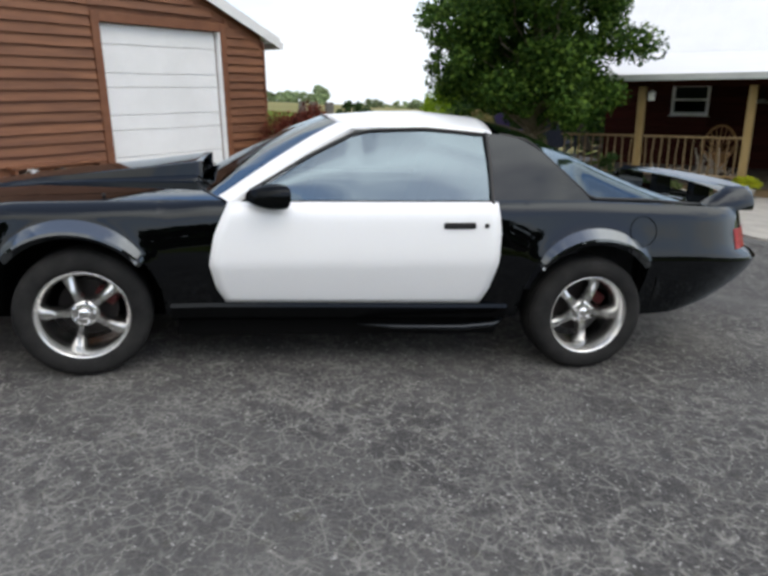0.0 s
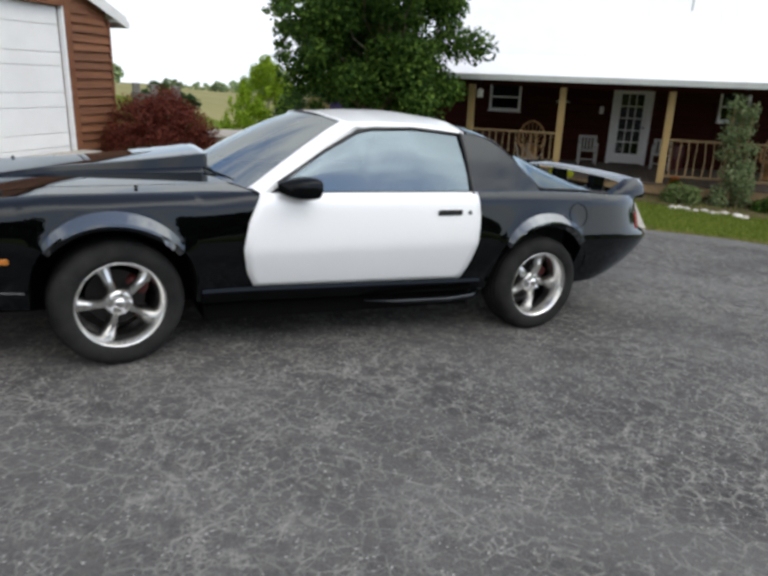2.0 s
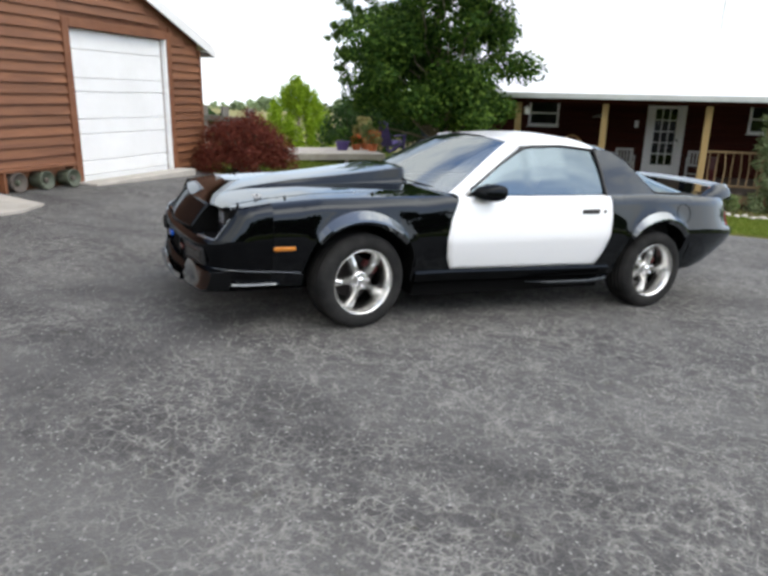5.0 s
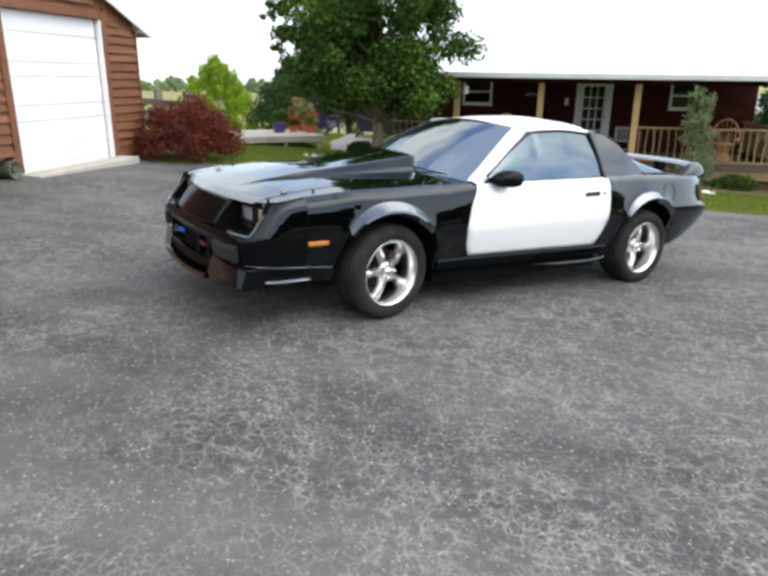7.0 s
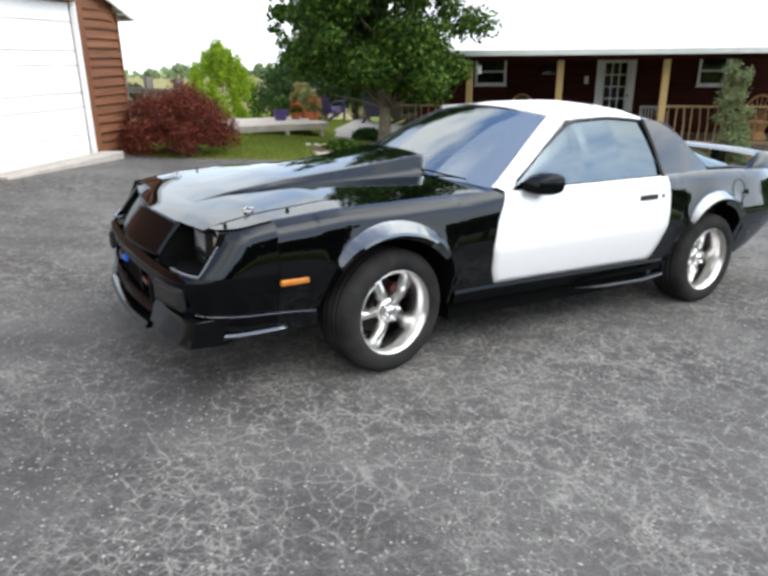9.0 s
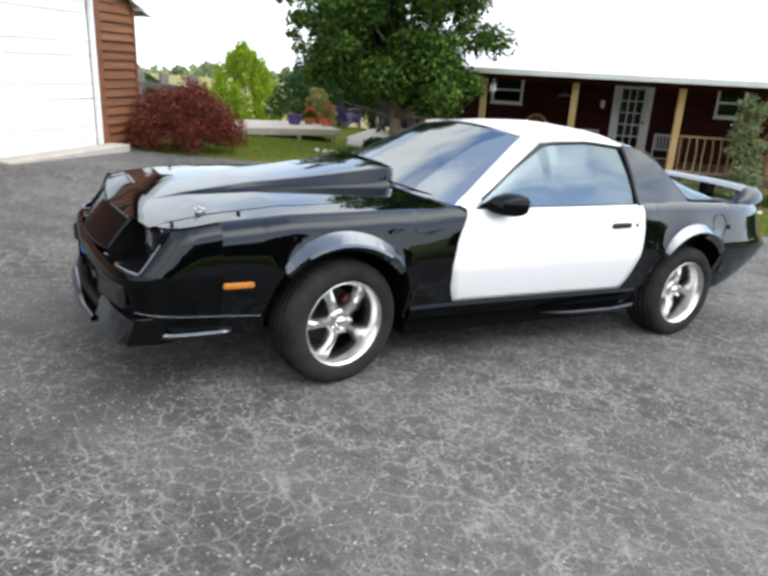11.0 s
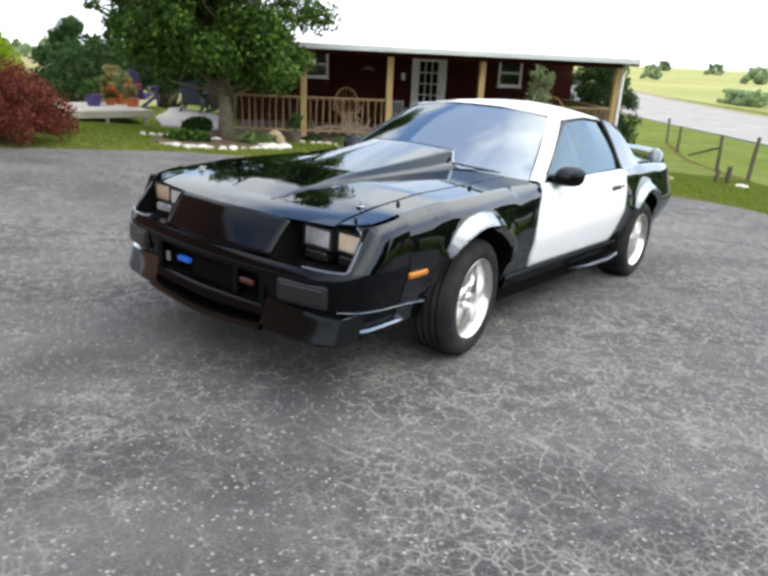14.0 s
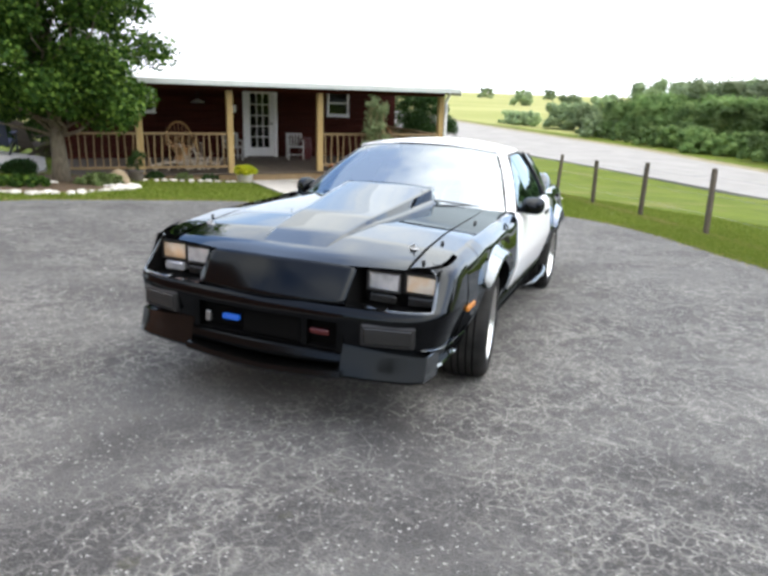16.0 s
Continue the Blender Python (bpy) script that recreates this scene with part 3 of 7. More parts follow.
def build_garage():
    g = thing("garage", "brown lap-sided garage with white trim and a closed white door", "garage", kind="structure")
    # walls: pieces round the opening, 0.16 thick
    bm = bmesh.new()
    d0, d1, dz = 3.79, 6.07, 2.42
    def wall_poly(pts):
        vs0 = [bm.verts.new((GX - 0.03, y, z)) for y, z in pts]
        vs1 = [bm.verts.new((GX - 0.19, y, z)) for y, z in pts]
        bm.faces.new(vs0); bm.faces.new(vs1[::-1])
        for k in range(len(pts)):
            bm.faces.new((vs0[k], vs1[k], vs1[(k + 1) % len(pts)], vs0[(k + 1) % len(pts)]))
    wall_poly([(GY0, -0.4), (d0, -0.4), (d0, rake_z(d0)), (GRIDGE, GTOP), (GY0, rake_z(GY0))])
    wall_poly([(d0, dz), (d1, dz), (d1, rake_z(d1)), (d0, rake_z(d0))])
    wall_poly([(d1, -0.4), (GY1, -0.4), (GY1, rake_z(GY1)), (d1, rake_z(d1))])
    bmesh.ops.recalc_face_normals(bm, faces=bm.faces)
    part("wall", bm, M_BROWN_TRIM, g)
    for y in (GY0, GY1 - 0.16):
        part("wall", boxed((GX - 9.0, y, -0.5), (GX - 0.19, y + 0.16, rake_z(GY1))), M_BROWN_TRIM, g)
    part("wall", boxed((GX - 9.16, GY0, -0.5), (GX - 9.0, GY1, rake_z(GY1))), M_BROWN_TRIM, g)
    # roof slabs with white rake boards
    for s in (1, -1):
        ye, ze = GRIDGE + s * (GY1 - GRIDGE + 0.35), GTOP - 0.41 * (GY1 - GRIDGE + 0.35)
        bm = bmesh.new()
        vs = [bm.verts.new(p) for p in ((GX + 0.09, GRIDGE, GTOP + 0.02), (GX + 0.09, ye, ze + 0.02), (GX - 9.4, ye, ze + 0.02), (GX - 9.4, GRIDGE, GTOP + 0.02))]
        vt = [bm.verts.new(v.co + Vector((0, 0, 0.06))) for v in vs]
        bm.faces.new(vs); bm.faces.new(vt)
        for k in range(4):
            bm.faces.new((vs[k], vs[(k + 1) % 4], vt[(k + 1) % 4], vt[k]))
        bmesh.ops.recalc_face_normals(bm, faces=bm.faces)
        part("roof", bm, M_WHITE_METAL, g)
        bm = bmesh.new()
        pts = [(GRIDGE, GTOP + 0.09), (ye + s * 0.02, ze + 0.09), (ye + s * 0.02, ze - 0.10), (GRIDGE, GTOP - 0.10)]
        a = [bm.verts.new((GX + 0.125, y, z)) for y, z in pts]
        b = [bm.verts.new((GX + 0.095, y, z)) for y, z in pts]
        bm.faces.new(a); bm.faces.new(b[::-1])
        for k in range(4):
            bm.faces.new((a[k], b[k], b[(k + 1) % 4], a[(k + 1) % 4]))
        bmesh.ops.recalc_face_normals(bm, faces=bm.faces)
        part("rake_board", bm, M_WHITE, g, "white rake board")
        # eave return and gutter
        part("gutter", boxed((GX - 9.3, min(ye, ye + s * 0.09), ze - 0.10), (GX + 0.13, max(ye, ye + s * 0.09), ze + 0.03), 0.012), M_WHITE, g, "white metal gutter")
    part("soffit", boxed((GX - 0.02, GY1, rake_z(GY1) - 0.155), (GX + 0.09, GY1 + 0.33, rake_z(GY1) - 0.14)), M_WHITE, g)
    # door: white ribbed sections
    zs = [0.02, 0.19, 0.42, 0.84, 1.07, 1.49, 1.70, 2.12, 2.42]
    gd = part("door", boxed((GX - 0.14, d0 + 0.02, 0.0), (GX - 0.10, d1 - 0.02, 2.42)), M_WHITE, g, "closed white sectional garage door")
    for a, b in zip(zs, zs[1:]):
        part("panel", boxed((GX - 0.10, d0 + 0.03, a + 0.006), (GX - 0.075, d1 - 0.03, b - 0.006), 0.006), M_WHITE, gd)
    # trim round the door
    part("door_trim", boxed((GX - 0.12, d0 - 0.13, -0.05), (GX + 0.035, d0, dz + 0.14), 0.006), M_BROWN_TRIM, g)
    part("door_trim", boxed((GX - 0.12, d1 + 0.022, -0.05), (GX + 0.035, d1 + 0.15, dz + 0.14), 0.006), M_BROWN_TRIM, g)
    part("door_trim", boxed((GX - 0.12, d0, dz), (GX + 0.033, d1 + 0.022, dz + 0.14), 0.006), M_BROWN_TRIM, g)
    part("door_stop", boxed((GX - 0.07, d1 - 0.02, 0.0), (GX + 0.02, d1 + 0.02, dz), 0.004), M_WHITE, g, "pale door stop")
    part("corner_board", boxed((GX - 0.10, GY1 - 0.012, -0.1), (GX + 0.03, GY1 + 0.03, rake_z(GY1) - 0.13), 0.006), M_BROWN_TRIM, g)
    part("sill", boxed((GX - 0.2, d0 - 0.05, -0.12), (GX + 0.28, d1 + 0.1, 0.012), 0.01), M_CONCRETE, g, "raised concrete door sill")
    # lap siding boards
    rnd = random.Random(5)
    e = 0.148
    z = -0.02
    while z < GTOP - 0.1:
        zt = z + e
        half = (GTOP - 0.13 - (zt + 0.01)) / 0.41
        ya, yb = max(GY0, GRIDGE - half), min(GY1 - 0.012, GRIDGE + half)
        spans = [(ya, yb)]
        if z < dz + 0.13:
            spans = [(ya, d0 - 0.13), (d1 + 0.15, yb)]
        for a, b in spans:
            cuts = [a]
            if b - a > 4.5:
                q = a + rnd.uniform(2.4, 4.2)
                while q < b - 1.2:
                    cuts.append(q)
                    q += rnd.uniform(2.6, 4.2)
            cuts.append(b)
            for p, q in zip(cuts, cuts[1:]):
                if q - p < 0.05:
                    continue
                n = max(2, int((q - p) / 0.45))
                verts, w = [], [rnd.uniform(-0.006, 0.006) for _ in range(n + 1)]
                for k in range(n + 1):
                    y = p + 0.003 + (q - p - 0.006) * k / n
                    verts += [(GX - 0.03, y, z + w[k]), (GX + 0.024, y, z + w[k]), (GX + 0.018, y, z + w[k] + 0.02), (GX - 0.018, y, zt + 0.012), (GX - 0.03, y, zt + 0.012)]
                faces = [(k * 5 + j, k * 5 + (j + 1) % 5, k * 5 + 5 + (j + 1) % 5, k * 5 + 5 + j) for k in range(n) for j in range(5)]
                faces += [(4, 3, 2, 1, 0), tuple(n * 5 + j for j in range(5))]
                part("board", (verts, faces), M_SIDING, g)
        z = zt


build_garage()

# ---- house with a long porch ----
PX0, PX1, PY, WY, FLOOR = -2.15, 7.75, 12.9, 16.5, -0.5
POSTS = (-0.34, 1.76, 4.07, 7.60)


def slab(name, pts, thick, mat, parent, label=""):
    """A flat slab from four corner points, thick downwards."""
    bm = bmesh.new()
    a = [bm.verts.new(p) for p in pts]
    b = [bm.verts.new((p[0], p[1], p[2] - thick)) for p in pts]
    bm.faces.new(a); bm.faces.new(b[::-1])
    for k in range(len(pts)):
        bm.faces.new((a[k], b[k], b[(k + 1) % len(pts)], a[(k + 1) % len(pts)]))
    bmesh.ops.recalc_face_normals(bm, faces=bm.faces)
    return part(name, bm, mat, parent, label)


def window(parent, x0, x1, z0, z1, y, curtain=True):
    # near-black sheet close behind the panes stands for the room's shade
    w = part("window", boxed((x0 + 0.05, y + 0.09, z0 + 0.05), (x1 - 0.05, y + 0.11, z1 - 0.05)), M_ROOM_SHADE, parent, "double-hung window in a white frame")
    for lo, hi in (((x0, z0), (x0 + 0.07, z1)), ((x1 - 0.07, z0), (x1, z1)), ((x0 + 0.07, z1 - 0.07), (x1 - 0.07, z1)), ((x0 + 0.07, z0), (x1 - 0.07, z0 + 0.07)),
                   ((x0 + 0.07, (z0 + z1) / 2 - 0.025), (x1 - 0.07, (z0 + z1) / 2 + 0.025))):
        part("frame", boxed((lo[0], y - 0.035, lo[1]), (hi[0], y + 0.06, hi[1]), 0.006), M_WHITE, w)
    part("sill", boxed((x0 - 0.03, y - 0.06, z0 - 0.03), (x1 + 0.03, y + 0.0, z0 - 0.001), 0.005), M_WHITE, w)
    zm = (z0 + z1) / 2
    for a, b in ((z0 + 0.07, zm - 0.025), (zm + 0.025, z1 - 0.07)):
        part("pane", boxed((x0 + 0.07, y + 0.02, a), (x1 - 0.07, y + 0.026, b)), M_HOUSE_GLASS, w)
    if curtain:
        part("blind", boxed((x0 + 0.075, y + 0.045, zm + 0.02), (x1 - 0.075, y + 0.055, z1 - 0.07)), M_WHITE, w, "lowered white blind")


def build_house():
    h = thing("house", "red-brown wooden house with a white metal roof and a long front porch", "house", kind="structure")
    hx0, hx1 = PX0 - 0.05, 7.87
    # walls round the openings
    holes = [(-0.52, 0.38, 0.78, 1.54), (2.87, 3.91, FLOOR, 1.585), (5.51, 6.25, 0.75, 1.54)]
    x = hx0
    for a, b, c, d in holes:
        part("wall", boxed((x, WY + 0.03, -1.6), (a, WY + 0.2, 2.30)), M_HOUSE_RED, h)
        part("wall", boxed((a, WY + 0.03, d), (b, WY + 0.2, 2.30)), M_HOUSE_RED, h)
        if c > FLOOR:
            part("wall", boxed((a, WY + 0.03, -1.6), (b, WY + 0.2, c)), M_HOUSE_RED, h)
        x = b
    part("wall", boxed((x, WY + 0.03, -1.6), (hx1, WY + 0.2, 2.30)), M_HOUSE_RED, h)
    part("wall", boxed((hx0, WY + 7.0, -1.6), (hx1, WY + 7.2, 2.30)), M_HOUSE_RED, h)
    for x in (hx0, hx1 - 0.17):
        bm = bmesh.new()
        pts = [(WY + 0.2, -1.6), (WY + 7.0, -1.6), (WY + 7.0, 2.30), (20.1, 5.42), (WY + 0.2, 2.30)]
        a = [bm.verts.new((x, y, z)) for y, z in pts]; b = [bm.verts.new((x + 0.17, y, z)) for y, z in pts]
        bm.faces.new(a); bm.faces.new(b[::-1])
        for k in range(5):
            bm.faces.new((a[k], b[k], b[(k + 1) % 5], a[(k + 1) % 5]))
        bmesh.ops.recalc_face_normals(bm, faces=bm.faces)
        part("wall", bm, M_HOUSE_RED, h)
    part("inner_floor", boxed((hx0 + 0.17, WY + 0.2, -0.6), (hx1 - 0.17, WY + 7.0, FLOOR)), M_ROOM_SHADE, h)
    # roof
    slab("porch_roof", [(PX0 - 0.2, 12.15, 1.69), (7.78, 12.15, 1.69), (7.98, WY, 2.32), (PX0 - 0.2, WY, 2.32)], 0.04, M_WHITE_METAL, h, "white metal porch roof")
    slab("roof", [(PX0 - 0.3, WY - 0.02, 2.33), (8.05, WY - 0.02, 2.33), (8.05, 20.1, 5.62), (PX0 - 0.3, 20.1, 5.62)], 0.05, M_WHITE_METAL, h, "white metal roof")
    slab("roof", [(PX0 - 0.3, 20.1, 5.62), (8.05, 20.1, 5.62), (8.05, 23.9, 2.1), (PX0 - 0.3, 23.9, 2.1)], 0.05, M_WHITE_METAL, h)
    part("ridge_cap", tubed([(PX0 - 0.3, 20.1, 5.63), (8.05, 20.1, 5.63)], 0.06, 8), M_GREY_TRIM, h)
    n = 28
    for k in range(n + 1):
        x = PX0 - 0.25 + (8.0 - PX0 + 0.2) * k / n
        part("seam", tubed([(x, WY, 2.345), (x, 20.08, 5.635)], 0.007, 4), M_WHITE_METAL, h)
    part("fascia", boxed((PX0 - 0.2, 12.135, 1.575), (7.78, 12.16, 1.70), 0.004), M_GREY_TRIM, h, "pale grey fascia board")
    part("fascia", boxed((7.765, 12.16, 1.52), (7.785, WY, 1.66)), M_GREY_TRIM, h)
    slab("ceiling", [(PX0, 12.2, 1.60), (7.72, 12.2, 1.60), (7.72, WY + 0.02, 2.20), (PX0, WY + 0.02, 2.20)], 0.02, M_HOUSE_RED, h)
    part("beam", boxed((PX0, PY - 0.06, 1.46), (7.68, PY + 0.06, 1.62), 0.01), M_HOUSE_RED, h)
    part("vent_pipe", tubed([(4.62, 17.9, 3.55), (4.62, 17.9, 5.35)], 0.025, 8), M_GREY_TRIM, h, "thin grey roof pipe")
    # porch floor
    xb = PX0
    k = 0
    while xb < 7.7:
        part("floor_board", boxed((xb + 0.003, PY - 0.13, FLOOR - 0.035), (min(xb + 0.30, 7.72) - 0.003, WY + 0.03, FLOOR), 0.004), M_PORCH, h)
        xb += 0.30
    part("skirt_board", boxed((PX0, PY - 0.10, FLOOR - 0.24), (7.70, PY - 0.06, FLOOR - 0.036)), M_RAIL, h)
    part("foundation", boxed((PX0 + 0.05, PY + 0.05, -1.7), (7.65, WY + 0.03, FLOOR - 0.05)), M_MULCH, h)
    for a, z in ((2.0, -0.68),):
        part("step", boxed((2.05, PY - 0.48, -0.95), (3.75, PY - 0.13, z + 0.0), 0.01), M_CONCRETE, h, "concrete porch step")
    # wall boards
    z = FLOOR
    while z < 2.2:
        x = hx0
        for a, b, c, d in holes + [(hx1, hx1, 0, 0)]:
            if a > x + 0.02:
                part("board", boxed((x + 0.002, WY - 0.005, z + 0.004), (a - 0.002, WY + 0.03, min(z + 0.19, 2.26)), 0.008), M_HOUSE_RED, h)
            if b > a and (z + 0.10 < c or z + 0.08 > d):
                part("board", boxed((a + 0.002, WY - 0.005, z + 0.004), (b - 0.002, WY + 0.03, min(z + 0.19, 2.26)), 0.008), M_HOUSE_RED, h)
            x = b
        z += 0.195
    window(h, *holes[0], WY)
    window(h, *holes[2], WY)
    # porch posts
    for x in POSTS:
        part("post", boxed((x - 0.075, PY - 0.075, FLOOR), (x + 0.075, PY + 0.075, 1.47), 0.012), M_POST, h, "yellow pine porch post")
    part("downspout", tubed([(7.72, PY - 0.25, 1.55), (7.70, PY - 0.12, 1.35), (7.70, PY - 0.12, -0.9)], 0.04, 8), M_WHITE, h, "white downspout")
    # railings, rough turned balusters
    rnd = random.Random(8)
    for a, b in ((PX0, POSTS[0]), (POSTS[0], POSTS[1]), (POSTS[2], POSTS[3])):
        r = part("railing", boxed((a + 0.075, PY - 0.05, 0.42), (b - 0.075, PY + 0.05, 0.47), 0.012), M_RAIL, h, "wooden porch railing")
        part("bottom_rail", boxed((a + 0.075, PY - 0.035, -0.37), (b - 0.075, PY + 0.035, -0.31), 0.01), M_RAIL, r)
        n = max(3, round((b - a) / 0.165))
        for k in range(1, n):
            x = a + (b - a) * k / n + rnd.uniform(-0.012, 0.012)
            q = rnd.uniform(0.014, 0.021)
            part("baluster", tubed([(x, PY, -0.32), (x + rnd.uniform(-0.015, 0.015), PY, 0.05), (x + rnd.uniform(-0.02, 0.02), PY, 0.43)], [q * 1.15, q, q * 0.9], 6), M_RAIL, r)
    r = part("railing", boxed((7.56, PY + 0.08, 0.42), (7.64, WY, 0.47), 0.012), M_RAIL, h)
    part("bottom_rail", boxed((7.57, PY + 0.08, -0.37), (7.63, WY, -0.31)), M_RAIL, r)
    for k in range(1, 21):
        y = PY + 0.08 + (WY - PY - 0.08) * k / 21
        part("baluster", tubed([(7.6, y, -0.32), (7.6, y, 0.43)], 0.018, 6), M_RAIL, r)
    # glazed door
    d = part("door", boxed((2.97, WY + 0.06, FLOOR + 0.02), (3.81, WY + 0.10, FLOOR + 0.28)), M_WHITE, h, "white fifteen-pane glazed door")
    part("stile", boxed((2.97, WY + 0.06, FLOOR + 0.28), (3.10, WY + 0.10, 1.50), 0.004), M_WHITE, d)
    part("stile", boxed((3.68, WY + 0.06, FLOOR + 0.28), (3.81, WY + 0.10, 1.50), 0.004), M_WHITE, d)
    part("top_rail", boxed((3.10, WY + 0.06, 1.37), (3.68, WY + 0.10, 1.50), 0.004), M_WHITE, d)
    for k in range(3):
        for j in range(5):
            x0, z0 = 3.10 + 0.58 / 3 * k, -0.22 + 1.59 / 5 * j
            part("pane", boxed((x0 + 0.012, WY + 0.078, z0 + 0.012), (x0 + 0.58 / 3 - 0.012, WY + 0.084, z0 + 1.59 / 5 - 0.012)), M_HOUSE_GLASS, d)
    for k in (1, 2):
        x0 = 3.10 + 0.58 / 3 * k
        part("muntin", boxed((x0 - 0.012, WY + 0.062, -0.22), (x0 + 0.012, WY + 0.098, 1.37)), M_WHITE, d)
    for j in range(1, 5):
        z0 = -0.22 + 1.59 / 5 * j
        part("muntin", boxed((3.10, WY + 0.064, z0 - 0.012), (3.68, WY + 0.096, z0 + 0.012)), M_WHITE, d)
    part("knob", lathe([(0.0, -0.06), (0.02, -0.055), (0.03, -0.035), (0.02, -0.015), (0.012, 0.0)], 14), M_BLACKMETAL, d).matrix_basis = pose(3.74, WY + 0.06, 0.5)
    for lo, hi in (((2.87, FLOOR), (2.97, 1.585)), ((3.81, FLOOR), (3.91, 1.585)), ((2.97, 1.50), (3.81, 1.585))):
        part("door_frame", boxed((lo[0], WY - 0.03, lo[1]), (hi[0], WY + 0.12, hi[1]), 0.006), M_WHITE, h)
    # near-black panel gives the shade inside the doorway
    part("dark_interior", boxed((2.9, WY + 0.6, FLOOR), (3.9, WY + 0.65, 1.6)), M_ROOM_SHADE, h)
    return h


build_house()

# ---- the car: x runs from nose to tail with the front axle at 0, y to the far side, z up from the tyres ----
def paint_material(name, color, rough, flake=0.0):
    m = material(name, color, rough, coat=flake, bump=0.004, bump_scale=2.5)
    m.node_tree.nodes["Principled BSDF"].inputs["Coat Roughness"].default_value = 0.02
    m.node_tree.nodes["Principled BSDF"].inputs["IOR"].default_value = 1.72
    return m


M_BLACK_PAINT = gloss_paint("black_car_paint", (0.001, 0.001, 0.0012), 0.034, 0.80, 3.3)
M_WHITE_PAINT = paint_material("white_car_paint", (0.92, 0.925, 0.93), 0.3, 0.6)
M_SATIN_BLACK = gloss_paint("satin_black", (0.002, 0.002, 0.002), 0.016, 0.28, 4.0, 0.16)
M_NOSE = gloss_paint("black_nose_paint", (0.0012, 0.0012, 0.0015), 0.022, 0.40, 4.2, 0.12)
M_CHIN = gloss_paint("satin_chin", (0.003, 0.003, 0.003), 0.016, 0.95, 3.0, 0.12)
M_BUMPER = gloss_paint("bumper_paint", (0.0012, 0.0012, 0.0015), 0.022, 0.6, 4.6)
# gloss raised above the car paint's to stand in for a brighter sky
M_FLARE = gloss_paint("raised_gloss", (0.003, 0.003, 0.003), 0.10, 0.60, 1.3, 0.03)
M_STROBE = material("dark_red_lens", (0.06, 0.010, 0.010), 0.15)
M_BLACK_PLASTIC = material("black_plastic", (0.006, 0.006, 0.006), 0.5, color2=(0.010, 0.010, 0.010), scale=8, bump=0.1, bump_scale=200)
M_RUBBER = material("tyre_rubber", (0.017, 0.017, 0.017), 0.82, color2=(0.034, 0.0330, 0.0320), scale=7, bump=0.25, bump_scale=120)
M_ALLOY = material("polished_alloy", (0.74, 0.735, 0.72), 0.26, metal=1.0, color2=(0.62, 0.615, 0.60), scale=14, bump=0.05, bump_scale=40)
M_CHROME = material("chrome", (0.85, 0.85, 0.86), 0.05, metal=1.0)
M_BRAKE = material("brake_iron", (0.035, 0.03, 0.028), 0.6, metal=0.5)
M_CALIPER = material("red_caliper", (0.075, 0.006, 0.006), 0.45)
M_SIGNAL = material("amber_clear_lens", (0.94, 0.88, 0.78), 0.14, metal=0.5, color2=(0.86, 0.58, 0.34), scale=7, bump=0.35, bump_scale=24)
M_AMBER = material("amber_lens", (0.40, 0.13, 0.010), 0.15, color2=(0.54, 0.20, 0.025), scale=40, bump=0.5, bump_scale=160)
M_RED_LENS = material("red_lens", (0.30, 0.012, 0.018), 0.12, color2=(0.38, 0.03, 0.03), scale=30, bump=0.3, bump_scale=160)
M_SMOKE_LENS = material("smoked_lens", (0.012, 0.012, 0.012), 0.15, bump=0.3, bump_scale=200)
M_LAMP_LENS = material("clear_lamp", (0.82, 0.82, 0.84), 0.12, metal=0.6, color2=(0.45, 0.45, 0.48), scale=9, bump=0.35, bump_scale=24)
M_PIN = material("dull_pin_steel", (0.42, 0.42, 0.42), 0.3, metal=1.0)
# gloss tinted blue, its floor raised, to paint in the sky's reflection
M_TINT = glass_material("tinted_glass", (0.06, 0.075, 0.085), ior=1.85, min_gloss=0.17, gloss=(0.66, 0.84, 0.98))
M_SCREEN = glass_material("windscreen_glass", (0.25, 0.31, 0.33), ior=1.42, min_gloss=0.34, gloss=(0.84, 0.93, 1.0))
M_INTERIOR = material("dark_cloth", (0.022, 0.022, 0.024), 0.9, color2=(0.035, 0.035, 0.037), scale=20)
# near-black for black parts; also puts shade into recesses, gaps and openings
M_BLACK_SHADE = material("underbody", (0.003, 0.003, 0.003), 0.95)
M_BLUE_LED = material("blue_led", (0.008, 0.025, 0.14), 0.3)
M_BLUE_LED.node_tree.nodes["Principled BSDF"].inputs["Emission Color"].default_value = (0.02, 0.20, 1.0, 1)
M_BLUE_LED.node_tree.nodes["Principled BSDF"].inputs["Emission Strength"].default_value = 0.16

SHOULDER = [(-0.95, 0.765), (-0.86, 0.785), (-0.62, 0.825), (-0.3, 0.852), (0.0, 0.868), (0.3, 0.885), (0.67, 0.905), (2.1, 0.905), (2.6, 0.900), (3.0, 0.885), (3.3, 0.865), (3.75, 0.835)]
WIDEST = [(-0.62, 0.885), (-0.3, 0.9), (0.0, 0.905), (2.6, 0.908), (2.95, 0.898)]
SILL = [(-0.62, 0.30), (-0.4, 0.29), (0.4, 0.27), (2.2, 0.265), (2.9, 0.28), (3.0, 0.29)]
WHEELS = (-0.02, 2.635)
ARCH = 0.392


def smooth_step(a, b, x):
    t = max(0.0, min(1.0, (x - a) / (b - a)))
    return t * t * (3 - 2 * t)


